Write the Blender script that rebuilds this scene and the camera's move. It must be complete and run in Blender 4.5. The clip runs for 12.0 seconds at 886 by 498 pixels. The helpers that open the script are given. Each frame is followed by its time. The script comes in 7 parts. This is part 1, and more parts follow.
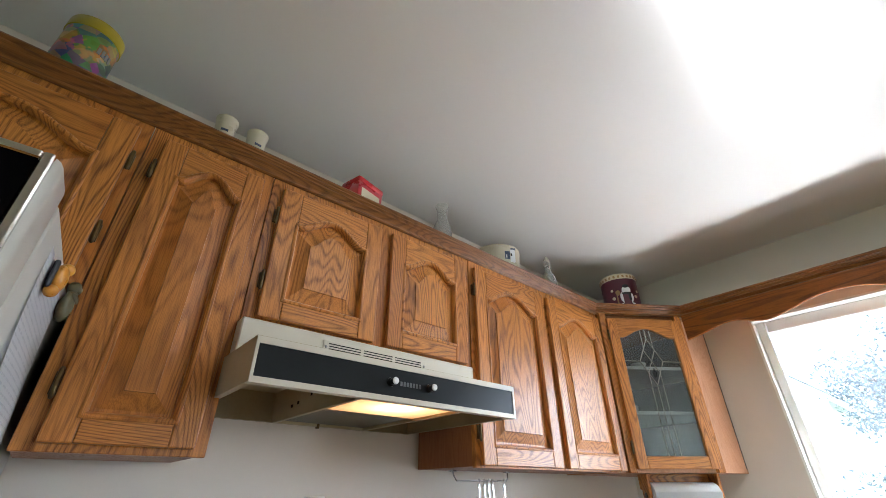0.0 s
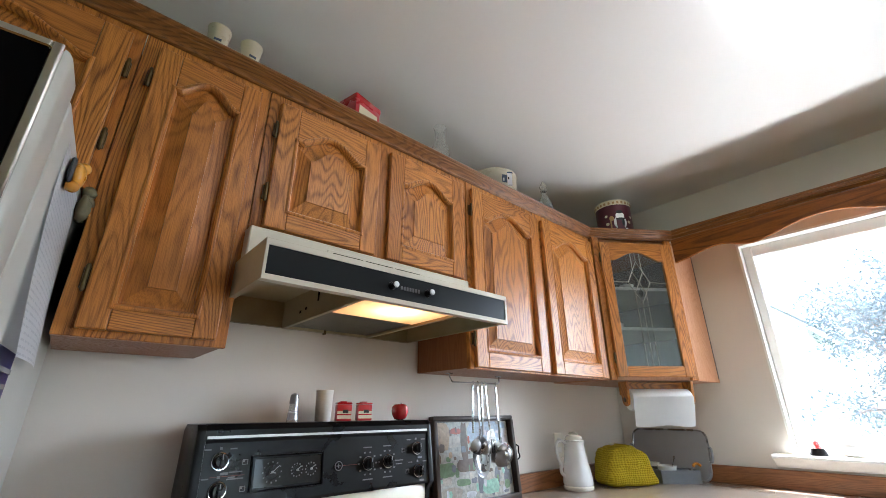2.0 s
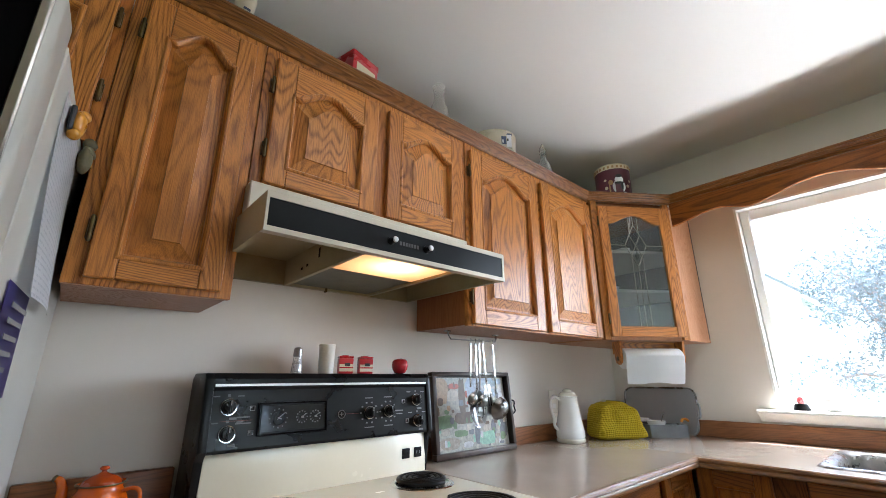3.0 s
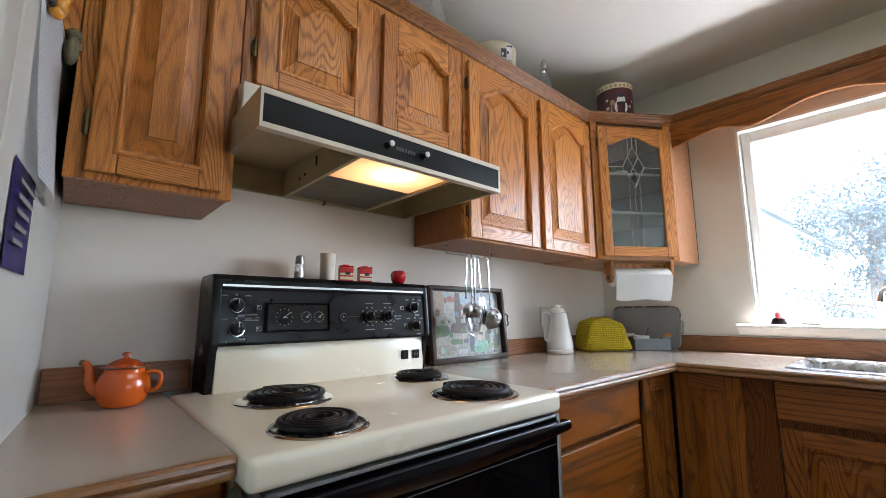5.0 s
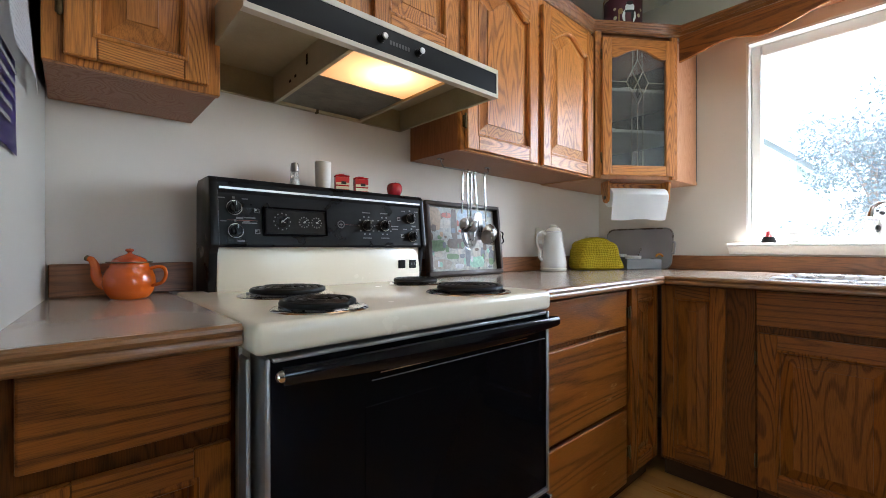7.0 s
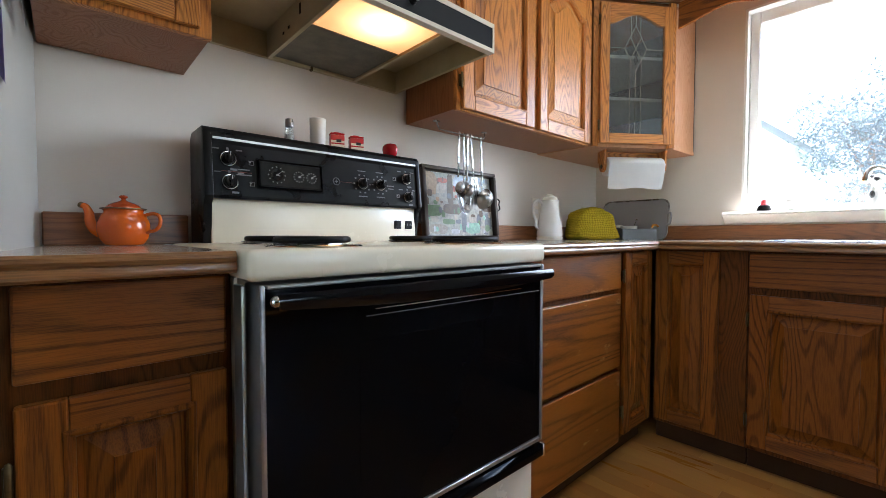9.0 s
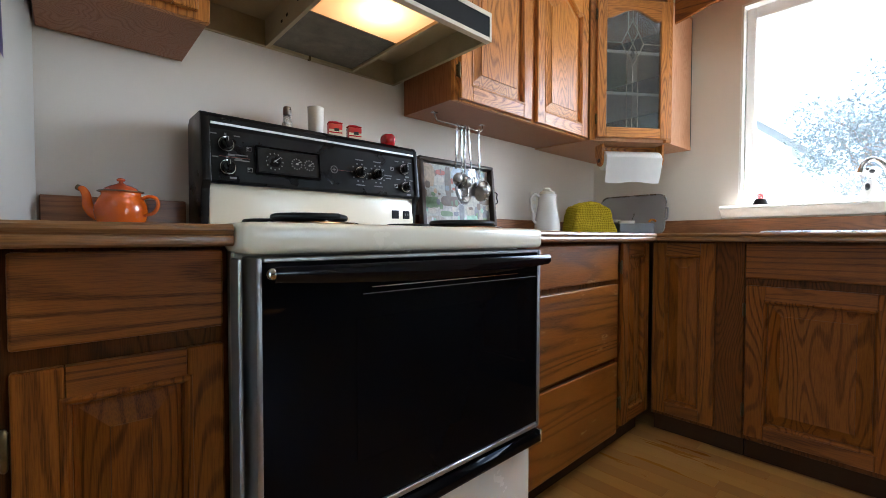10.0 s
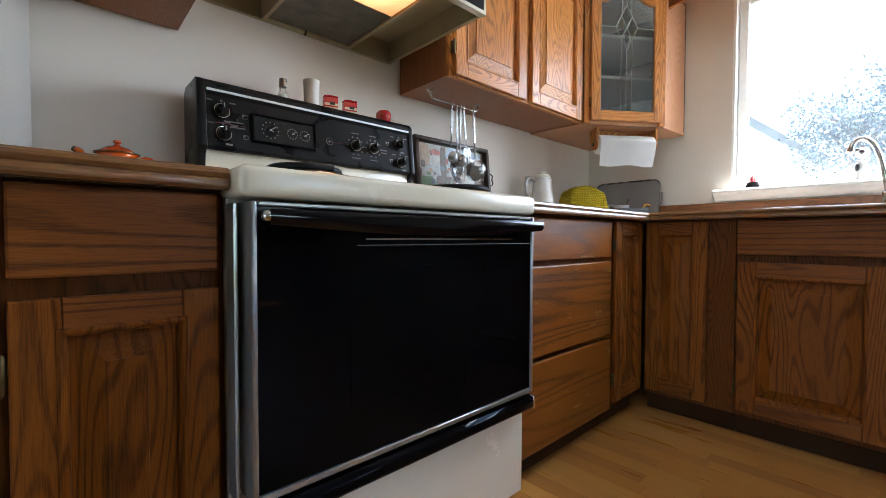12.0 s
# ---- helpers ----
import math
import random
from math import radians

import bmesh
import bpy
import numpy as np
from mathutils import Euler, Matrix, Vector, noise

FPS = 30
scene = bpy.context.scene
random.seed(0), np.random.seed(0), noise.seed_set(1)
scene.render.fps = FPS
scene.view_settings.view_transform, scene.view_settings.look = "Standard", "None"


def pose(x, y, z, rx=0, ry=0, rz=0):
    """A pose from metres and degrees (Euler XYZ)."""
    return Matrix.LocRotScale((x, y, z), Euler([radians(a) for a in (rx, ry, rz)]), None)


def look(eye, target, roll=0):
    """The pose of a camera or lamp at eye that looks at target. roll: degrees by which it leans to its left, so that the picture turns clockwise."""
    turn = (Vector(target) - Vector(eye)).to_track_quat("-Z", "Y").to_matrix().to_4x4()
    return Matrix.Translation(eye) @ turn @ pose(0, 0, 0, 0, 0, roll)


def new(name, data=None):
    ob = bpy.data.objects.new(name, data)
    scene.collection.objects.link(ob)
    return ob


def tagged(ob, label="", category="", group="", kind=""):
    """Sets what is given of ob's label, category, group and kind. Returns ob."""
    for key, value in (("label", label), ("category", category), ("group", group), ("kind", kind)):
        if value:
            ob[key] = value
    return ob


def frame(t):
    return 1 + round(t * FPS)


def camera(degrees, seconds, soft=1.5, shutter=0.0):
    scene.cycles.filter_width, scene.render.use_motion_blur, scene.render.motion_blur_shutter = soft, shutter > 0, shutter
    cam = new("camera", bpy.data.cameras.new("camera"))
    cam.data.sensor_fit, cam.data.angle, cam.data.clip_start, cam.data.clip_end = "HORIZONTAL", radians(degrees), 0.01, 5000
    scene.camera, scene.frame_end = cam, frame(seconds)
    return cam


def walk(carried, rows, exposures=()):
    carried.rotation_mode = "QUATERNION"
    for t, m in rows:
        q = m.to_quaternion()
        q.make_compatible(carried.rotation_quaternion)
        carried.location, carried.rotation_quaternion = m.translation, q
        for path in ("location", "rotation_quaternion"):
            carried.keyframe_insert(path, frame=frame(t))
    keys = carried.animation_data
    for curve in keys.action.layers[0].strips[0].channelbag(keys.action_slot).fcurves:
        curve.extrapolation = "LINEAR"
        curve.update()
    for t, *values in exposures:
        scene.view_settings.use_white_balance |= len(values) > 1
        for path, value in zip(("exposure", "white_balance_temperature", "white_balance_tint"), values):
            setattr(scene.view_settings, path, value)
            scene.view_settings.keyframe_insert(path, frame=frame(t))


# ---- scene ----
cam = camera(93.3, 12.0, soft=0.6)
# seconds, eye x y z, yaw, pitch, roll
PATH = [
    (0.0, -0.2161, -1.3972, 1.3472, -41.04, 30.00, -0.40),
    (0.5, -0.2191, -1.4012, 1.3285, -41.09, 27.78, -0.37),
    (1.0, -0.2216, -1.4047, 1.3092, -41.13, 25.71, -0.34),
    (1.5, -0.2236, -1.4079, 1.2894, -41.18, 23.49, -0.31),
    (2.0, -0.2250, -1.4106, 1.2689, -41.23, 21.26, -0.28),
    (2.5, -0.2261, -1.4131, 1.2480, -41.28, 19.17, -0.25),
    (3.0, -0.2268, -1.4153, 1.2266, -41.33, 17.18, -0.23),
    (5.0, -0.2267, -1.4224, 1.1371, -41.57, 8.59, -0.13),
    (5.5, -0.2262, -1.4239, 1.1140, -41.64, 6.33, -0.11),
    (6.0, -0.2255, -1.4255, 1.0906, -41.71, 4.09, -0.08),
    (6.5, -0.2248, -1.4270, 1.0670, -41.78, 2.11, -0.06),
    (7.0, -0.2241, -1.4287, 1.0432, -41.85, -0.04, -0.04),
    (7.2, -0.2238, -1.4294, 1.0336, -41.88, -0.84, -0.03),
    (7.5, -0.2234, -1.4305, 1.0193, -41.93, -1.66, -0.02),
    (8.0, -0.2228, -1.4325, 0.9953, -42.00, -1.83, -0.00),
    (9.0, -0.2220, -1.4372, 0.9472, -42.17, -1.89, 0.04),
    (9.5, -0.2218, -1.4400, 0.9232, -42.26, -1.74, 0.05),
    (10.0, -0.2220, -1.4432, 0.8992, -42.35, -1.53, 0.07),
    (10.5, -0.2224, -1.4467, 0.8753, -42.44, -1.38, 0.09),
    (11.0, -0.2231, -1.4507, 0.8516, -42.53, -1.35, 0.10),
    (11.5, -0.2243, -1.4552, 0.8280, -42.63, -1.35, 0.12),
    (12.0, -0.2258, -1.4603, 0.8047, -42.73, -1.50, 0.13),
]


def aim(x, y, z, yaw, pitch, roll):
    a, b = radians(yaw), radians(pitch)
    eye = Vector((x, y, z))
    return look(eye, eye + Vector((-math.sin(a) * math.cos(b), math.cos(a) * math.cos(b), math.sin(b))), roll)


walk(cam, [(row[0], aim(*row[1:])) for row in PATH], exposures=((0.0, 3.6, 5880, 10), (12.0, 3.6, 5880, 10)))

# ---- light ----
SUN_ELEVATION, SUN_AZIMUTH = 73.0, -48.0      # azimuth: degrees from +x towards +y
world = bpy.data.worlds.new("world")
scene.world = world
world.use_nodes = True
wn, wl = world.node_tree.nodes, world.node_tree.links
sky = wn.new("ShaderNodeTexSky")
sky.sky_type, sky.sun_disc = "NISHITA", False
sky.sun_elevation, sky.sun_rotation = radians(SUN_ELEVATION), radians(90 - SUN_AZIMUTH)
wn["Background"].inputs["Strength"].default_value = 0.15
wl.new(sky.outputs["Color"], wn["Background"].inputs["Color"])


def lamp(name, kind, energy, colour, m, **more):
    data = bpy.data.lights.new(name, kind)
    data.energy, data.color = energy, colour
    if kind == "AREA":
        data.shape, data.size, data.size_y = "RECTANGLE", more["size"][0], more["size"][1]
        data.spread = radians(more.get("spread", 180))
    if kind == "SUN":
        data.angle = radians(0.5)
    ob = new(name, data)
    ob.matrix_world = m
    return ob


sa, se = radians(SUN_AZIMUTH), radians(SUN_ELEVATION)
sun_way = Vector((math.cos(sa) * math.cos(se), math.sin(sa) * math.cos(se), math.sin(se)))
lamp("sun", "SUN", 3.6, (1.0, 0.95, 0.88), look(sun_way * 20, (0, 0, 0)))
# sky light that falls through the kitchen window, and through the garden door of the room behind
lamp("window_skylight", "AREA", 23, (0.90, 0.95, 1.0), look((3.3, -1.35, 2.95), (1.6, -1.3, 0.95)), size=(1.6, 0.9))
lamp("garden_skylight", "AREA", 40, (0.90, 0.95, 1.0), look((6.2, -3.5, 2.3), (2.5, -1.35, 1.5)), size=(2.6, 2.8))
# added lamp, stands in for sunlight bounced up off the sill
lamp("sill_skylight", "AREA", 0.8, (1.0, 0.97, 0.93), look((2.57, -1.42, 1.10), (1.7, -1.35, 2.54)), size=(1.0, 0.10), spread=95)
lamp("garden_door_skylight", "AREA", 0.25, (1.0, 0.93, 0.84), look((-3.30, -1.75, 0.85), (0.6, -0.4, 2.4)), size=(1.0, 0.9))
lamp("back_window_skylight", "AREA", 0.25, (1.0, 0.95, 0.88), look((1.45, -5.42, 1.52), (0.4, 0.0, 1.1)), size=(1.3, 1.0))

# ---- materials ----


def nodes_of(name):
    mat = bpy.data.materials.new(name)
    mat.use_nodes = True
    t = mat.node_tree
    return mat, t.nodes, t.links, t.nodes["Principled BSDF"]


def ramp(n, stops):
    r = n.new("ShaderNodeValToRGB")
    while len(r.color_ramp.elements) < len(stops):
        r.color_ramp.elements.new(0.5)
    for e, (p, c) in zip(r.color_ramp.elements, stops):
        e.position, e.color = p, (*c, 1)
    return r


def math_node(n, l, op, a, b=None):
    m = n.new("ShaderNodeMath")
    m.operation = op
    for i, v in enumerate((a, b)):
        if v is None:
            continue
        if isinstance(v, (int, float)):
            m.inputs[i].default_value = v
        else:
            l.new(v, m.inputs[i])
    return m.outputs[0]


def coords(n, l, scale, spread=7.0):
    """Object coordinates, shifted at random from object to object."""
    tc, oi = n.new("ShaderNodeTexCoord"), n.new("ShaderNodeObjectInfo")
    off = n.new("ShaderNodeVectorMath")
    off.operation = "SCALE"
    comb = n.new("ShaderNodeCombineXYZ")
    for i, k in enumerate((1.0, 2.3, 3.7)):
        l.new(math_node(n, l, "MULTIPLY", oi.outputs["Random"], k), comb.inputs[i])
    l.new(comb.outputs[0], off.inputs[0])
    off.inputs["Scale"].default_value = spread
    add = n.new("ShaderNodeVectorMath")
    l.new(tc.outputs["Object"], add.inputs[0])
    l.new(off.outputs[0], add.inputs[1])
    mp = n.new("ShaderNodeMapping")
    mp.inputs["Scale"].default_value = scale
    l.new(add.outputs[0], mp.inputs["Vector"])
    return mp.outputs[0], oi.outputs["Random"]


def noise_node(n, l, vec, scale, detail=4.0, rough=0.55):
    x = n.new("ShaderNodeTexNoise")
    x.inputs["Scale"].default_value, x.inputs["Detail"].default_value, x.inputs["Roughness"].default_value = scale, detail, rough
    l.new(vec, x.inputs["Vector"])
    return x.outputs["Fac"]


def bump(n, l, b, height, strength, distance):
    x = n.new("ShaderNodeBump")
    x.inputs["Strength"].default_value, x.inputs["Distance"].default_value = strength, distance
    l.new(height, x.inputs["Height"])
    l.new(x.outputs[0], b.inputs["Normal"])


def mixed(n, l, fac, a, b, kind="MIX"):
    m = n.new("ShaderNodeMix")
    m.data_type, m.blend_type = "RGBA", kind
    for i, v in ((0, fac), (6, a), (7, b)):
        if isinstance(v, (int, float)):
            m.inputs[i].default_value = v
        elif isinstance(v, tuple):
            m.inputs[i].default_value = (*v, 1)
        else:
            l.new(v, m.inputs[i])
    return m.outputs[2]


def surface(name, c1, c2, rough=0.5, metal=0.0, large=4.0, fine=120.0, relief=0.1, coat=0.0, spec=0.5, rough_spread=0.12):
    """A painted, metal or ceramic surface: soft stains at a large scale, grain and relief at a fine one."""
    mat, n, l, b = nodes_of(name)
    vec, _ = coords(n, l, (1, 1, 1))
    big, small = noise_node(n, l, vec, large, 5), noise_node(n, l, vec, fine, 3)
    r = ramp(n, [(0.3, c1), (0.7, c2)])
    l.new(math_node(n, l, "ADD", math_node(n, l, "MULTIPLY", big, 0.8), math_node(n, l, "MULTIPLY", small, 0.2)), r.inputs[0])
    l.new(r.outputs[0], b.inputs["Base Color"])
    l.new(math_node(n, l, "ADD", math_node(n, l, "MULTIPLY", big, rough_spread * 2), max(0.0, rough - rough_spread)), b.inputs["Roughness"])
    b.inputs["Metallic"].default_value = metal
    b.inputs["Coat Weight"].default_value, b.inputs["Coat Roughness"].default_value = coat, 0.12
    b.inputs["Specular IOR Level"].default_value = spec
    if relief:
        bump(n, l, b, small, relief, 0.001)
    return mat


def oak(name, grain, tones, rough=0.40, coat=0.08, wear=0.0, rings_n=230.0, spec=0.32, run=1.6, crisp=False):
    """Stained oak; grain: the axis along which it runs."""
    mat, n, l, b = nodes_of(name)
    s, f = [10.0] * 3, [620.0] * 3
    axis = "xyz".index(grain)
    s[axis], f[axis] = run, 20.0
    vec, rnd = coords(n, l, s)
    fvec, _ = coords(n, l, f)
    slow = noise_node(n, l, vec, 0.75, 1.5, 0.4)
    rings = math_node(n, l, "SINE", math_node(n, l, "MULTIPLY", slow, rings_n))
    rings = math_node(n, l, "ADD", math_node(n, l, "MULTIPLY", rings, 0.5), 0.5)
    lines = math_node(n, l, "MULTIPLY", math_node(n, l, "POWER", rings, 2.6), 0.88)
    if crisp:
        edge = ramp(n, [(0.62, (0, 0, 0)), (0.98, (0.86, 0.86, 0.86))])
        l.new(rings, edge.inputs[0])
        lines = edge.outputs[0]
    pores = noise_node(n, l, fvec, 1.0, 2.5, 0.6)
    cut = ramp(n, [(0.46, (0, 0, 0)), (0.60, (1, 1, 1))])
    l.new(pores, cut.inputs[0])
    patch = noise_node(n, l, vec, 0.35, 2)
    light, mid, dark = tones
    r0 = ramp(n, [(0.25, mid), (0.75, light)])
    l.new(math_node(n, l, "ADD", math_node(n, l, "MULTIPLY", patch, 0.7), math_node(n, l, "MULTIPLY", rnd, 0.3)), r0.inputs[0])
    calm = ramp(n, [(0.36, (0.55, 0.55, 0.55)), (0.58, (1, 1, 1))])
    l.new(noise_node(n, l, vec, 0.30, 1), calm.inputs[0])
    lines = math_node(n, l, "MULTIPLY", lines, calm.outputs[0])
    grain_amount = math_node(n, l, "MULTIPLY", lines, math_node(n, l, "ADD", math_node(n, l, "MULTIPLY", cut.outputs[0], 0.35), 0.65))
    col = mixed(n, l, grain_amount, r0.outputs[0], dark)
    fleck = math_node(n, l, "MULTIPLY", cut.outputs[0], 0.34)
    col = mixed(n, l, fleck, col, dark)
    if wear:
        wv, _ = coords(n, l, (3, 3, 9) if grain == "x" else (9, 9, 3))
        w = noise_node(n, l, wv, 2.2, 8, 0.75)
        wr = ramp(n, [(0.60, (0, 0, 0)), (0.66, (wear, wear, wear))])
        l.new(w, wr.inputs[0])
        col = mixed(n, l, wr.outputs[0], col, (0.42, 0.27, 0.15))
    l.new(col, b.inputs["Base Color"])
    l.new(math_node(n, l, "ADD", math_node(n, l, "MULTIPLY", grain_amount, 0.22), rough), b.inputs["Roughness"])
    b.inputs["Coat Weight"].default_value, b.inputs["Coat Roughness"].default_value = coat, 0.30
    b.inputs["Specular IOR Level"].default_value = spec
    bump(n, l, b, math_node(n, l, "SUBTRACT", 1.0, math_node(n, l, "ADD", math_node(n, l, "MULTIPLY", grain_amount, 0.8), fleck)), 0.22, 0.0012)
    return mat


def glowing(name, colour, strength, base=(0.8, 0.75, 0.65)):
    mat, n, l, b = nodes_of(name)
    b.inputs["Base Color"].default_value = (*base, 1)
    b.inputs["Roughness"].default_value = 0.4
    vec, _ = coords(n, l, (1, 1, 1))
    c = mixed(n, l, noise_node(n, l, vec, 6), colour, tuple(v * 0.85 for v in colour))
    l.new(c, b.inputs["Emission Color"])
    b.inputs["Emission Strength"].default_value = strength
    return mat


def lamp_lens():
    """A warm lens, brightest before its bulb."""
    mat, n, l, b = nodes_of("hood_lamp_lens")
    tc, d = n.new("ShaderNodeTexCoord"), n.new("ShaderNodeVectorMath")
    d.operation = "DISTANCE"
    l.new(tc.outputs["Object"], d.inputs[0])
    d.inputs[1].default_value = (0.455, -0.44, 1.54)
    r = ramp(n, [(0.0, (1.0, 0.74, 0.40)), (0.30, (1.0, 0.52, 0.20)), (0.85, (0.75, 0.30, 0.09))])
    far = math_node(n, l, "MULTIPLY", d.outputs["Value"], 5.0)
    l.new(far, r.inputs[0])
    l.new(r.outputs[0], b.inputs["Emission Color"])
    l.new(math_node(n, l, "ADD", math_node(n, l, "DIVIDE", 0.040, math_node(n, l, "ADD", math_node(n, l, "POWER", far, 2.0), 0.05)), 0.055), b.inputs["Emission Strength"])
    b.inputs["Base Color"].default_value = (0.7, 0.55, 0.35, 1)
    b.inputs["Roughness"].default_value = 0.35
    return mat


def glass(name, colour=(1, 1, 1), rough=0.0, wave=0.0, tint=None, milky=0.0):
    """A clear or rippled pane or vessel: part see-through, part mirror."""
    mat, n, l, b = nodes_of(name)
    b.inputs["Base Color"].default_value = (*colour, 1)
    b.inputs["Roughness"].default_value = rough
    b.inputs["IOR"].default_value = 1.45
    b.inputs["Transmission Weight"].default_value = 1.0 - milky
    vec, _ = coords(n, l, (1, 1, 1))
    if wave:
        bump(n, l, b, noise_node(n, l, vec, 130, 2), wave, 0.002)
    return mat


def thin_glass(name, tint, gloss, wave=0.0, dust=0.0, haze=0.0):
    """A thin pane: see-through with a mirror coat over it."""
    mat, n, l, b = nodes_of(name)
    out = n["Material Output"]
    tr, gl, mx, fr = n.new("ShaderNodeBsdfTransparent"), n.new("ShaderNodeBsdfGlossy"), n.new("ShaderNodeMixShader"), n.new("ShaderNodeFresnel")
    tr.inputs["Color"].default_value = (*tint, 1)
    gl.inputs["Roughness"].default_value = gloss
    vec, _ = coords(n, l, (1, 1, 1))
    if wave:
        bp = n.new("ShaderNodeBump")
        bp.inputs["Strength"].default_value, bp.inputs["Distance"].default_value = wave, 0.003
        l.new(noise_node(n, l, vec, 85, 3, 0.65), bp.inputs["Height"])
        l.new(bp.outputs[0], gl.inputs["Normal"])
    l.new(fr.outputs[0], mx.inputs[0])
    l.new(tr.outputs[0], mx.inputs[1])
    l.new(gl.outputs[0], mx.inputs[2])
    last = mx.outputs[0]
    if dust:
        df, m2 = n.new("ShaderNodeBsdfDiffuse"), n.new("ShaderNodeMixShader")
        df.inputs["Color"].default_value = (0.35, 0.36, 0.37, 1)
        r = ramp(n, [(0.35, (dust * 0.35,) * 3), (0.7, (dust * 1.6,) * 3)])
        l.new(noise_node(n, l, vec, 60, 4, 0.7), r.inputs[0])
        l.new(r.outputs[0], m2.inputs[0])
        l.new(last, m2.inputs[1])
        l.new(df.outputs[0], m2.inputs[2])
        last = m2.outputs[0]
    if haze:
        df, m2 = n.new("ShaderNodeBsdfTranslucent"), n.new("ShaderNodeMixShader")
        df.inputs["Color"].default_value = (0.85, 0.86, 0.88, 1)
        r = ramp(n, [(0.3, (haze * 0.6,) * 3), (0.75, (haze * 1.5,) * 3)])
        l.new(noise_node(n, l, vec, 7, 5, 0.7), r.inputs[0])
        l.new(r.outputs[0], m2.inputs[0])
        l.new(last, m2.inputs[1])
        l.new(df.outputs[0], m2.inputs[2])
        last = m2.outputs[0]
    l.new(last, out.inputs["Surface"])
    return mat


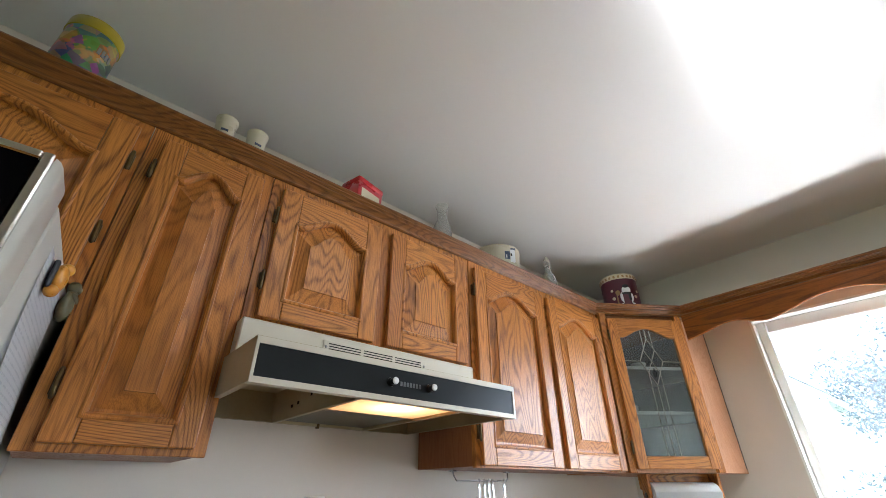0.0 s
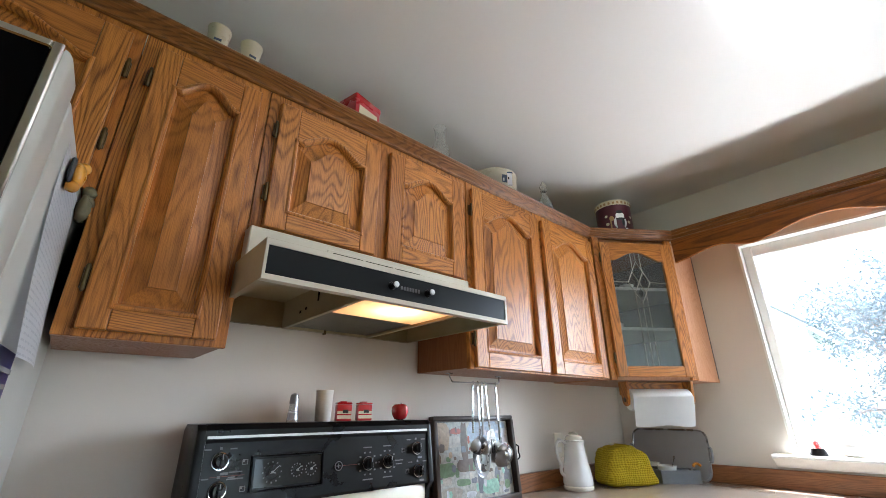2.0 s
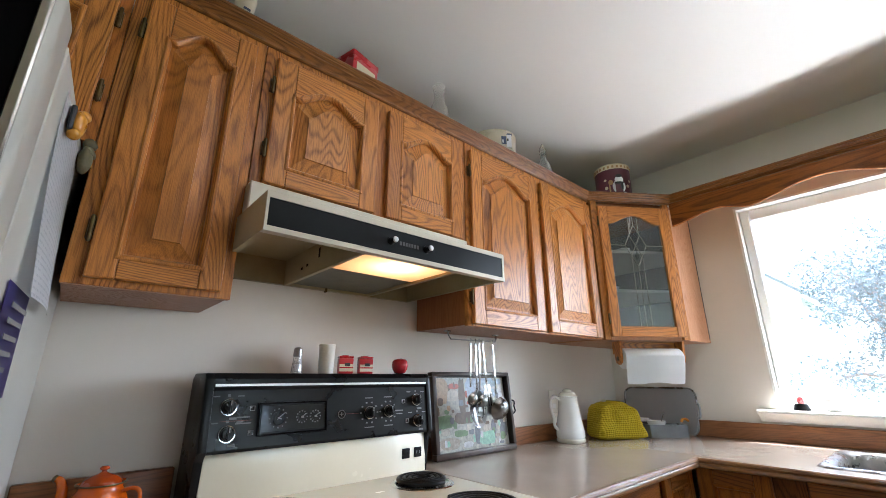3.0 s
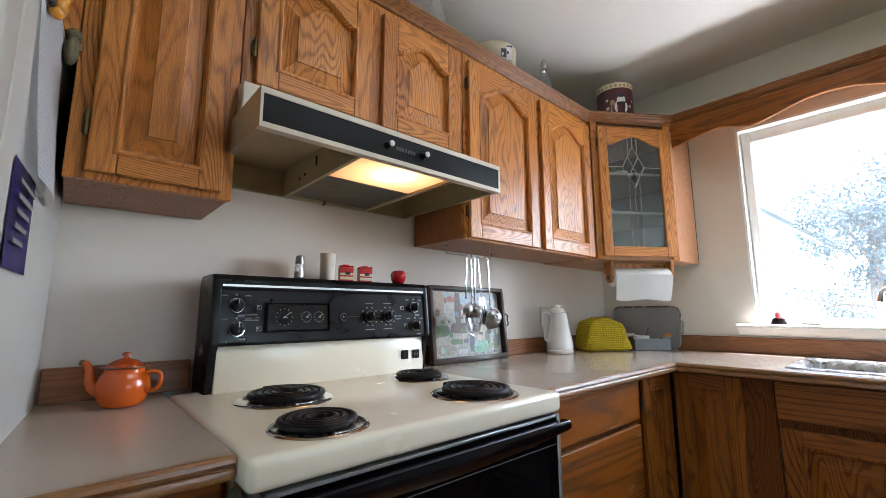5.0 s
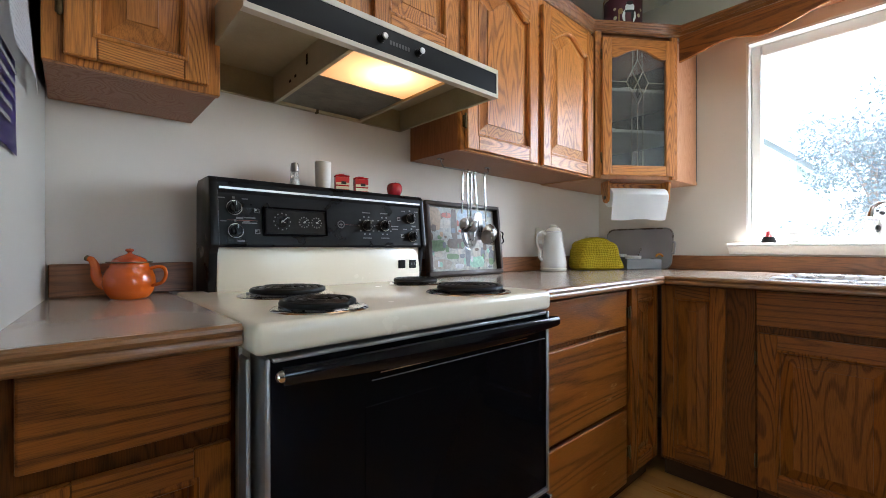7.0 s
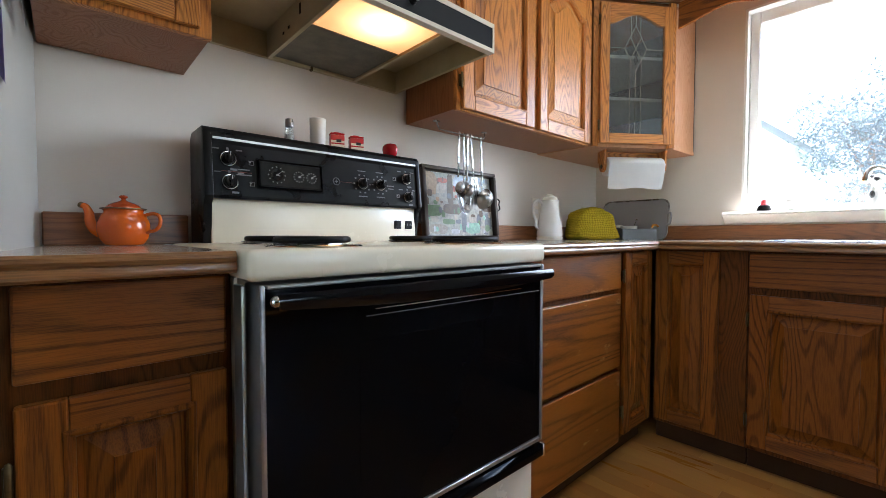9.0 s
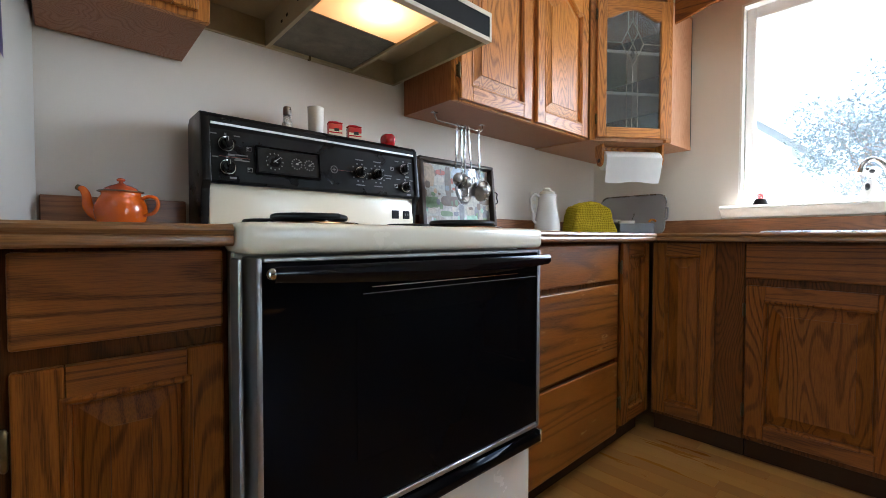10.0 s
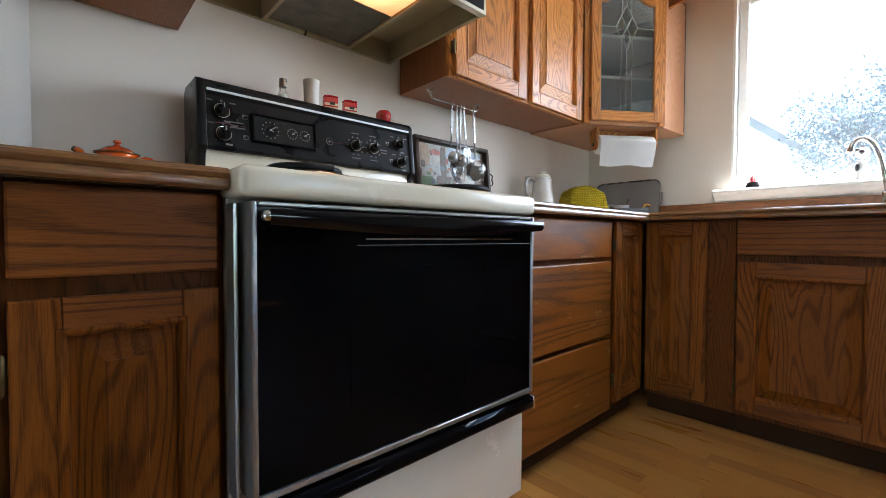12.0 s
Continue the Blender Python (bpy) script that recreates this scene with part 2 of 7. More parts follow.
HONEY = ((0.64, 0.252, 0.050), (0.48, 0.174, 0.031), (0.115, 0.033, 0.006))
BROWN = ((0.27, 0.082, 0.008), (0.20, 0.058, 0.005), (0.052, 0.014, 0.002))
RAIL = ((0.34, 0.135, 0.031), (0.25, 0.093, 0.019), (0.075, 0.024, 0.005))
M = {
    "oak_v": oak("oak_upright", "z", HONEY, 0.36, 0.18, spec=0.32),
    "oak_h": oak("oak_lying", "x", HONEY, 0.36, 0.18, spec=0.32),
    "crown": oak("crown_oak", "x", RAIL, 0.34, 0.3),
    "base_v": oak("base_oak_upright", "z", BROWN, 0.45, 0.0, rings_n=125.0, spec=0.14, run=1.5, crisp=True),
    # frame oak darkened: shade in the gaps between fronts is put into its colour
    "base_frame_shade": oak("shaded_base_frame_oak", "z", ((0.17, 0.050, 0.006), (0.12, 0.034, 0.004), (0.03, 0.008, 0.001)), 0.45, 0.0, spec=0.12),
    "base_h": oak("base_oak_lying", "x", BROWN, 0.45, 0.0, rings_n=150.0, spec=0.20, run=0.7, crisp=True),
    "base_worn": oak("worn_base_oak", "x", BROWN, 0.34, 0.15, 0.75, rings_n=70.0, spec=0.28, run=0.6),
    "nosing": oak("nosing_oak", "x", ((0.30, 0.140, 0.048), (0.22, 0.098, 0.032), (0.07, 0.026, 0.009)), 0.22, 0.7, run=0.7),
    "splash": oak("splash_oak", "x", ((0.30, 0.12, 0.04), (0.23, 0.085, 0.027), (0.10, 0.035, 0.011)), 0.35, 0.3),
    "ply": oak("cabinet_side_veneer", "z", ((0.30, 0.115, 0.038), (0.25, 0.092, 0.03), (0.20, 0.07, 0.022)), 0.42, 0.12),
    "pine": oak("pale_side_veneer", "z", ((0.55, 0.29, 0.16), (0.49, 0.25, 0.13), (0.42, 0.20, 0.10)), 0.45, 0.1),
    "wall": surface("wall_paint", (0.65, 0.595, 0.53), (0.69, 0.635, 0.57), 0.55, large=1.5, fine=260, relief=0.12, spec=0.35),
    "ceiling": surface("ceiling_paint", (0.74, 0.73, 0.71), (0.77, 0.76, 0.74), 0.8, large=0.8, fine=200, relief=0.1, spec=0.2),
    "white_trim": surface("white_trim_paint", (0.80, 0.79, 0.76), (0.84, 0.83, 0.80), 0.35, large=5, relief=0.05),
    "laminate": surface("counter_laminate", (0.37, 0.30, 0.235), (0.42, 0.345, 0.275), 0.19, large=3, fine=420, relief=0.02, coat=0.25, rough_spread=0.04),
    "enamel": surface("cream_enamel", (0.70, 0.635, 0.49), (0.74, 0.675, 0.53), 0.26, large=5, fine=150, relief=0.01, coat=0.22, rough_spread=0.04),
    "bisque": surface("cream_panel_paint", (0.60, 0.55, 0.45), (0.65, 0.60, 0.50), 0.35, large=5, fine=300, relief=0.03),
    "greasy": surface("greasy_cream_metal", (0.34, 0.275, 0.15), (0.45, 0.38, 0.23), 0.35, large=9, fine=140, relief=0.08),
    "fridge": surface("fridge_enamel", (0.46, 0.45, 0.41), (0.50, 0.49, 0.45), 0.33, large=3, fine=500, relief=0.10),
    "black": surface("black_glass", (0.0020, 0.0020, 0.0024), (0.0030, 0.0030, 0.0035), 0.05, large=2, fine=30, relief=0.0, spec=0.045, rough_spread=0.02),
    "black_plastic": surface("black_plastic", (0.0035, 0.0035, 0.004), (0.0065, 0.0065, 0.007), 0.30, large=12, fine=300, relief=0.06, spec=0.22),
    "navy_black": surface("hood_black_panel", (0.0035, 0.0045, 0.0065), (0.006, 0.007, 0.009), 0.35, large=5, fine=60, relief=0.02, spec=0.22),
    "coil": surface("burner_coil", (0.004, 0.004, 0.004), (0.009, 0.0085, 0.0085), 0.42, large=20, fine=200, relief=0.3, spec=0.22),
    "chrome": surface("chrome", (0.62, 0.61, 0.59), (0.72, 0.71, 0.69), 0.14, 1.0, large=15, relief=0.02, rough_spread=0.06),
    "steel": surface("brushed_steel", (0.26, 0.255, 0.25), (0.38, 0.37, 0.36), 0.28, 1.0, large=18, fine=260, relief=0.06),
    "brass": surface("tarnished_brass", (0.07, 0.050, 0.024), (0.17, 0.12, 0.055), 0.38, 1.0, large=40, relief=0.1),
    "filter": surface("greasy_filter_mesh", (0.10, 0.095, 0.075), (0.22, 0.21, 0.17), 0.45, 0.7, large=25, fine=500, relief=0.7),
    "white_print": surface("white_print", (0.20, 0.20, 0.195), (0.25, 0.25, 0.245), 0.5, relief=0),
    "grey_print": surface("grey_print", (0.09, 0.09, 0.09), (0.13, 0.13, 0.13), 0.5, relief=0),
    "red_print": surface("red_print", (0.14, 0.03, 0.02), (0.18, 0.045, 0.025), 0.5, relief=0),
    "dark_glass": surface("display_glass", (0.012, 0.012, 0.012), (0.022, 0.022, 0.021), 0.12, large=20, relief=0, spec=0.35),
    "orange": surface("orange_enamel", (0.52, 0.082, 0.002), (0.58, 0.105, 0.003), 0.22, large=6, relief=0.01, coat=0.25, rough_spread=0.04),
    "orange_dark": surface("burnt_orange_enamel", (0.30, 0.035, 0.003), (0.40, 0.055, 0.005), 0.25, large=15, relief=0.01, coat=0.25),
    "porcelain": surface("cream_porcelain", (0.74, 0.70, 0.60), (0.78, 0.74, 0.65), 0.2, large=8, relief=0.01, coat=0.4),
    "stoneware": surface("cream_stoneware", (0.52, 0.46, 0.34), (0.60, 0.54, 0.42), 0.3, large=14, relief=0.04, coat=0.2),
    "paper": surface("white_paper", (0.78, 0.78, 0.78), (0.84, 0.84, 0.83), 0.85, large=10, fine=180, relief=0.2, spec=0.2),
    "aluminium": surface("brushed_aluminium", (0.36, 0.36, 0.37), (0.44, 0.44, 0.45), 0.42, 0.75, large=4, fine=300, relief=0.05),
    "grey_plastic": surface("grey_plastic", (0.12, 0.125, 0.13), (0.17, 0.175, 0.18), 0.4, large=12, relief=0.03),
    "red": surface("red_tin", (0.42, 0.012, 0.018), (0.50, 0.02, 0.025), 0.28, large=8, relief=0.02, coat=0.4),
    "red_glass": surface("red_glass", (0.33, 0.006, 0.010), (0.45, 0.01, 0.015), 0.10, large=20, relief=0.0, coat=0.7),
    "maroon": surface("maroon_tin", (0.075, 0.010, 0.022), (0.10, 0.015, 0.03), 0.35, large=10, relief=0.02),
    "cream_print": surface("cream_print", (0.62, 0.55, 0.38), (0.68, 0.60, 0.44), 0.4, relief=0),
    "tan_print": surface("tan_print", (0.36, 0.22, 0.09), (0.42, 0.27, 0.12), 0.4, relief=0),
    "white_print_2": surface("bright_white_print", (0.75, 0.76, 0.78), (0.8, 0.8, 0.82), 0.4, relief=0),
    "blue_print": surface("slate_blue_print", (0.03, 0.05, 0.10), (0.06, 0.08, 0.14), 0.4, relief=0),
    "black_print": surface("black_print", (0.012, 0.012, 0.014), (0.02, 0.02, 0.022), 0.45, relief=0),
    "yellow_lid": surface("yellow_plastic_lid", (0.34, 0.27, 0.012), (0.42, 0.34, 0.02), 0.35, large=10, relief=0.02),
    "green_print": surface("green_print", (0.02, 0.09, 0.05), (0.04, 0.14, 0.08), 0.4, large=20, relief=0),
    "orange_print": surface("orange_print", (0.50, 0.13, 0.015), (0.62, 0.30, 0.02), 0.4, large=25, relief=0),
    "purple": surface("purple_print", (0.035, 0.02, 0.16), (0.05, 0.03, 0.20), 0.4, relief=0),
    "gold": surface("amber_resin", (0.50, 0.20, 0.015), (0.62, 0.28, 0.03), 0.3, large=60, relief=0.1, coat=0.4),
    "olive": surface("olive_painted_clay", (0.07, 0.065, 0.03), (0.14, 0.12, 0.06), 0.5, large=70, relief=0.4),
    "wax": surface("ivory_wax", (0.62, 0.57, 0.45), (0.68, 0.63, 0.51), 0.4, large=15, relief=0.02),
    "cup": surface("white_china", (0.72, 0.71, 0.68), (0.78, 0.77, 0.74), 0.2, large=9, relief=0, coat=0.4),
    "dark_wood": surface("dark_tray_wood", (0.03, 0.018, 0.012), (0.055, 0.032, 0.02), 0.35, large=20, fine=90, relief=0.15, coat=0.2),
    "satin": surface("satin_metal_trim", (0.26, 0.255, 0.25), (0.36, 0.355, 0.345), 0.34, 0.8, large=15, fine=260, relief=0.04, rough_spread=0.06),
    "handle_black": surface("glossy_black_handle", (0.002, 0.002, 0.003), (0.003, 0.003, 0.004), 0.09, large=12, relief=0.0, spec=0.22, rough_spread=0.02),
    # toe boards, much darker brown than the doors
    "toe": surface("dark_toe_board", (0.035, 0.013, 0.004), (0.055, 0.020, 0.006), 0.6, relief=0.05, spec=0.1),
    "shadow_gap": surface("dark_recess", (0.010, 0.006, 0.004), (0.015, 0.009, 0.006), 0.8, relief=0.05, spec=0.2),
    # lining colour lowered to hold the cabinet's inner shade, so shelves stand out
    "cab_inside_shade": surface("shaded_cabinet_lining", (0.055, 0.055, 0.053), (0.085, 0.085, 0.082), 0.7, relief=0.03),
    "shelf": surface("white_shelf", (0.66, 0.66, 0.64), (0.7, 0.7, 0.68), 0.5, relief=0.03),
    "lead": surface("lead_came", (0.30, 0.28, 0.23), (0.42, 0.40, 0.34), 0.35, 0.9, large=60, relief=0.15),
    "pane": thin_glass("window_pane", (0.97, 0.98, 0.98), 0.01, haze=0.018),
    "ripple": thin_glass("rippled_cabinet_glass", (0.88, 0.90, 0.90), 0.12, 0.6, 0.08),
    "bevel": thin_glass("bevelled_clear_glass", (0.8, 0.82, 0.82), 0.02, 0.05, 0.05),
    "clear": glass("clear_glass", (0.95, 0.97, 0.96), 0.02, milky=0.10),
    "frost": glass("frosted_glass", (0.9, 0.88, 0.82), 0.45, milky=0.55),
    "lens": lamp_lens(),
    "tube": glowing("ceiling_lamp_lens", (1.0, 0.97, 0.93), 0.55, (0.85, 0.85, 0.85)),
}


def strip_floor(name, island):
    """Floor strips: each takes its own tone; grain along y."""
    mat, n, l, b = nodes_of(name)
    vec, rnd = coords(n, l, (24, 2.2, 24), 5.0)
    fvec, _ = coords(n, l, (300, 10, 300))
    if island:
        rnd = n.new("ShaderNodeNewGeometry").outputs["Random Per Island"]
    tone = ramp(n, [(0.0, (0.34, 0.135, 0.026)), (0.5, (0.47, 0.215, 0.044)), (1.0, (0.57, 0.295, 0.072))])
    l.new(rnd, tone.inputs[0])
    wavy = noise_node(n, l, vec, 1.0, 4)
    pores = noise_node(n, l, fvec, 1.0, 2)
    col = mixed(n, l, math_node(n, l, "MULTIPLY", wavy, 0.4), tone.outputs[0], (0.36, 0.14, 0.026))
    col = mixed(n, l, math_node(n, l, "MULTIPLY", pores, 0.25), col, (0.20, 0.09, 0.03))
    l.new(col, b.inputs["Base Color"])
    l.new(math_node(n, l, "ADD", math_node(n, l, "MULTIPLY", wavy, 0.15), 0.22), b.inputs["Roughness"])
    bump(n, l, b, pores, 0.05, 0.0006)
    return mat


def leafy_print():
    mat, n, l, b = nodes_of("autumn_print")
    vec, _ = coords(n, l, (1, 1, 1))
    vo = n.new("ShaderNodeTexVoronoi")
    vo.inputs["Scale"].default_value = 34
    l.new(vec, vo.inputs["Vector"])
    r = ramp(n, [(0.0, (0.01, 0.01, 0.01)), (0.42, (0.012, 0.014, 0.01)), (0.47, (0.02, 0.07, 0.035)), (0.53, (0.03, 0.09, 0.04)), (0.56, (0.40, 0.09, 0.01)), (0.64, (0.45, 0.22, 0.015))])
    l.new(noise_node(n, l, vec, 17, 3), r.inputs[0])
    col = mixed(n, l, 0.25, r.outputs[0], vo.outputs["Color"])
    l.new(col, b.inputs["Base Color"])
    b.inputs["Roughness"].default_value = 0.35
    return mat


def note_paper():
    mat, n, l, b = nodes_of("printed_note")
    vec, _ = coords(n, l, (1, 1, 1), 0.0)
    sep = n.new("ShaderNodeSeparateXYZ")
    l.new(vec, sep.inputs[0])
    rows = math_node(n, l, "GREATER_THAN", math_node(n, l, "SINE", math_node(n, l, "MULTIPLY", sep.outputs[2], 620.0)), 0.45)
    sv, _ = coords(n, l, (1, 160, 40), 0.0)
    words = math_node(n, l, "GREATER_THAN", noise_node(n, l, sv, 1.0, 1), 0.47)
    col = mixed(n, l, math_node(n, l, "MULTIPLY", math_node(n, l, "MULTIPLY", rows, words), 0.22), (0.78, 0.78, 0.80), (0.25, 0.26, 0.32))
    l.new(col, b.inputs["Base Color"])
    b.inputs["Roughness"].default_value = 0.8
    return mat


M["strip"], M["strip_far"] = strip_floor("floor_strip_wood", False), strip_floor("floor_far_wood", True)
M["leafy"], M["note"] = leafy_print(), note_paper()
# invented dark finish for walls out of view, lowers the room's bounced light
M["dark_wall"] = oak("dark_unseen_wall", "z", ((0.16, 0.09, 0.045), (0.12, 0.065, 0.032), (0.05, 0.025, 0.012)), 0.5, 0.0)


def knit():
    """Mustard wool: rows of stitches."""
    mat, n, l, b = nodes_of("mustard_knit")
    vec, _ = coords(n, l, (1, 1, 1), 0.0)
    sep = n.new("ShaderNodeSeparateXYZ")
    l.new(vec, sep.inputs[0])
    wob = math_node(n, l, "MULTIPLY", noise_node(n, l, vec, 18, 2), 9.0)
    rows = math_node(n, l, "SINE", math_node(n, l, "ADD", math_node(n, l, "MULTIPLY", sep.outputs[2], 640.0), wob))
    wales = math_node(n, l, "SINE", math_node(n, l, "ADD", math_node(n, l, "MULTIPLY", math_node(n, l, "ADD", sep.outputs[0], sep.outputs[1]), 520.0), wob))
    st = math_node(n, l, "ADD", math_node(n, l, "MULTIPLY", math_node(n, l, "ADD", rows, wales), 0.25), 0.5)
    r = ramp(n, [(0.10, (0.26, 0.19, 0.009)), (0.6, (0.46, 0.34, 0.018)), (1.0, (0.54, 0.41, 0.035))])
    l.new(math_node(n, l, "ADD", math_node(n, l, "MULTIPLY", st, 0.75), math_node(n, l, "MULTIPLY", noise_node(n, l, vec, 25, 4), 0.25)), r.inputs[0])
    l.new(r.outputs[0], b.inputs["Base Color"])
    b.inputs["Roughness"].default_value, b.inputs["Specular IOR Level"].default_value = 0.95, 0.1
    bump(n, l, b, st, 0.8, 0.004)
    return mat


M["yellow"] = knit()
M["grass"] = surface("lawn_grass", (0.05, 0.09, 0.03), (0.10, 0.14, 0.05), 0.9, large=0.6, fine=30, relief=0.5)
M["bounce_slab"] = surface("pale_bounce_slab", (0.50, 0.48, 0.45), (0.58, 0.56, 0.53), 0.85, large=1.5, fine=40, relief=0.2)
M["leaf"] = surface("tree_leaf", (0.028, 0.052, 0.054), (0.060, 0.090, 0.094), 0.5, large=3, fine=20, relief=0.0)
M["bark"] = surface("tree_bark", (0.10, 0.07, 0.05), (0.16, 0.12, 0.09), 0.9, large=6, fine=60, relief=0.6)
M["roof"] = surface("roof_shingle", (0.26, 0.27, 0.30), (0.34, 0.35, 0.38), 0.8, large=2, fine=30, relief=0.3)
M["steel_bright"] = surface("polished_steel", (0.55, 0.54, 0.53), (0.64, 0.63, 0.62), 0.36, 1.0, large=20, relief=0.0)
M["picture"] = surface("painted_picture", (0.22, 0.23, 0.21), (0.52, 0.50, 0.42), 0.42, large=45, fine=90, relief=0.0, coat=0.0)
for key, a in (("pt_tan", (0.40, 0.28, 0.17)), ("pt_pale", (0.44, 0.40, 0.33)), ("pt_red", (0.42, 0.09, 0.05)), ("pt_brown", (0.13, 0.09, 0.06)), ("pt_green", (0.14, 0.22, 0.11)), ("pt_sky", (0.36, 0.45, 0.55)), ("pt_white", (0.52, 0.53, 0.54)), ("pt_mint", (0.28, 0.50, 0.38)), ("pt_slate", (0.16, 0.17, 0.19)), ("pt_sand", (0.34, 0.30, 0.24))):
    M[key] = surface("painted_" + key[3:], tuple(v * 0.65 for v in a), tuple(min(0.8, v * 1.3) for v in a), 0.42, large=70, fine=160, relief=0.0, coat=0.0)


# ---- building helpers ----
def box(bm, x0, x1, y0, y1, z0, z1, bevel=0.0, seg=1):
    t = bmesh.new()
    v = [t.verts.new((x, y, z)) for x in (x0, x1) for y in (y0, y1) for z in (z0, z1)]
    for f in ((0, 1, 3, 2), (4, 6, 7, 5), (0, 4, 5, 1), (2, 3, 7, 6), (0, 2, 6, 4), (1, 5, 7, 3)):
        t.faces.new([v[i] for i in f])
    if bevel:
        bmesh.ops.bevel(t, geom=list(t.edges), offset=bevel, segments=seg, profile=0.5, affect="EDGES")
    merge(bm, t)
    return bm


def merge(bm, t, m=None):
    if m is not None:
        bmesh.ops.transform(t, matrix=m, verts=t.verts)
    if bm is not t:
        me = bpy.data.meshes.new("tmp")
        t.to_mesh(me)
        t.free()
        bm.from_mesh(me)
        bpy.data.meshes.remove(me)


def cube(*a, bevel=0.0, seg=1):
    return box(bmesh.new(), *a, bevel=bevel, seg=seg)


def prism(bm, outline, y0, y1, bevel=0.0):
    """An outline of (x, z), extruded from y0 to y1."""
    t = bmesh.new()
    a, b = [t.verts.new((x, y0, z)) for x, z in outline], [t.verts.new((x, y1, z)) for x, z in outline]
    t.faces.new(a)
    t.faces.new(b[::-1])
    k = len(outline)
    for i in range(k):
        t.faces.new((a[(i + 1) % k], a[i], b[i], b[(i + 1) % k]))
    bmesh.ops.recalc_face_normals(t, faces=t.faces)
    if bevel:
        bmesh.ops.bevel(t, geom=[e for e in t.edges if abs(e.verts[0].co.y - e.verts[1].co.y) < 1e-6], offset=bevel, segments=1, affect="EDGES")
    merge(bm, t)
    return bm


def lathe(bm, profile, at=(0, 0, 0), seg=32, m=None):
    """A profile of (radius, height), turned about z."""
    t = bmesh.new()
    rings = []
    for r, z in profile:
        if r < 1e-5:
            rings.append([t.verts.new((0, 0, z))])
        else:
            rings.append([t.verts.new((r * math.cos(a * math.tau / seg), r * math.sin(a * math.tau / seg), z)) for a in range(seg)])
    for p, q in zip(rings, rings[1:]):
        for i in range(seg):
            j = (i + 1) % seg
            if len(p) == 1 and len(q) > 1:
                t.faces.new((p[0], q[j], q[i]))
            elif len(q) == 1 and len(p) > 1:
                t.faces.new((p[i], p[j], q[0]))
            elif len(p) > 1:
                t.faces.new((p[i], p[j], q[j], q[i]))
    bmesh.ops.recalc_face_normals(t, faces=t.faces)
    merge(bm, t, (Matrix.Translation(at) @ m) if m is not None else Matrix.Translation(at))
    return bm


def tube(bm, points, radius, seg=10, closed=False):
    """A round bar along points; radius: a number or one for each point."""
    t = bmesh.new()
    pts = [Vector(p) for p in points]
    k = len(pts)
    rad = radius if isinstance(radius, (list, tuple)) else [radius] * k
    rings, side = [], None
    for i, p in enumerate(pts):
        a = pts[(i - 1) % k] if (closed or i > 0) else p
        c = pts[(i + 1) % k] if (closed or i < k - 1) else p
        way = (c - a).normalized()
        if side is None:
            side = way.orthogonal().normalized()
        side = (side - way * side.dot(way)).normalized()
        up = way.cross(side)
        rings.append([t.verts.new(p + rad[i] * (side * math.cos(s * math.tau / seg) + up * math.sin(s * math.tau / seg))) for s in range(seg)])
    for i in range(k if closed else k - 1):
        p, q = rings[i], rings[(i + 1) % k]
        for s in range(seg):
            t.faces.new((p[s], p[(s + 1) % seg], q[(s + 1) % seg], q[s]))
    if not closed:
        t.faces.new(rings[0][::-1])
        t.faces.new(rings[-1])
    bmesh.ops.recalc_face_normals(t, faces=t.faces)
    merge(bm, t)
    return bm


def spline(points, steps=8):
    """Points on a smooth curve through the given ones."""
    p = [Vector(q) for q in points]
    p = [2 * p[0] - p[1]] + p + [2 * p[-1] - p[-2]]
    out = []
    for i in range(1, len(p) - 2):
        a, b, c, d = p[i - 1:i + 3]
        for s in range(steps):
            u = s / steps
            out.append(0.5 * (2 * b + (c - a) * u + (2 * a - 5 * b + 4 * c - d) * u * u + (3 * b - a - 3 * c + d) * u ** 3))
    return out + [p[-2]]


def along_x(profile, x0, x1, bevel=0.0):
    """A profile of (y, z), extruded from x0 to x1."""
    t = bmesh.new()
    a, b = [t.verts.new((x0, y, z)) for y, z in profile], [t.verts.new((x1, y, z)) for y, z in profile]
    t.faces.new(a)
    t.faces.new(b[::-1])
    k = len(profile)
    for i in range(k):
        t.faces.new((a[i], a[(i + 1) % k], b[(i + 1) % k], b[i]))
    bmesh.ops.recalc_face_normals(t, faces=t.faces)
    if bevel:
        bmesh.ops.bevel(t, geom=list(t.edges), offset=bevel, segments=2, profile=0.5, affect="EDGES")
    return t


def as_mesh(name, bm, mat, smooth=0.0):
    me = bpy.data.meshes.new(name)
    bm.to_mesh(me)
    bm.free()
    me.materials.append(M[mat] if isinstance(mat, str) else mat)
    if smooth:
        me.shade_smooth()
        me.set_sharp_from_angle(angle=radians(smooth))
    return me


def part(name, bm, mat, parent, label="", m=None, smooth=0.0):
    """One mesh object under a thing or under a part."""
    ob = new(name, as_mesh(name, bm, mat, smooth))
    ob.parent = parent
    if m is not None:
        ob.matrix_basis = m
    return tagged(ob, label)


def thing(name, label, category, m=None, group="", kind=""):
    """An Empty at the base of a thing, which its parts hang under."""
    ob = new(name)
    ob.empty_display_size = 0.05
    if m is not None:
        ob.matrix_basis = m
    return tagged(ob, label, category, group, kind)


def solid(name, bm, mat, label, category, m=None, kind="", group="", smooth=0.0):
    """A thing or a piece of the setting that is one mesh."""
    ob = new(name, as_mesh(name, bm, mat, smooth))
    if m is not None:
        ob.matrix_basis = m
    return tagged(ob, label, category, group, kind)


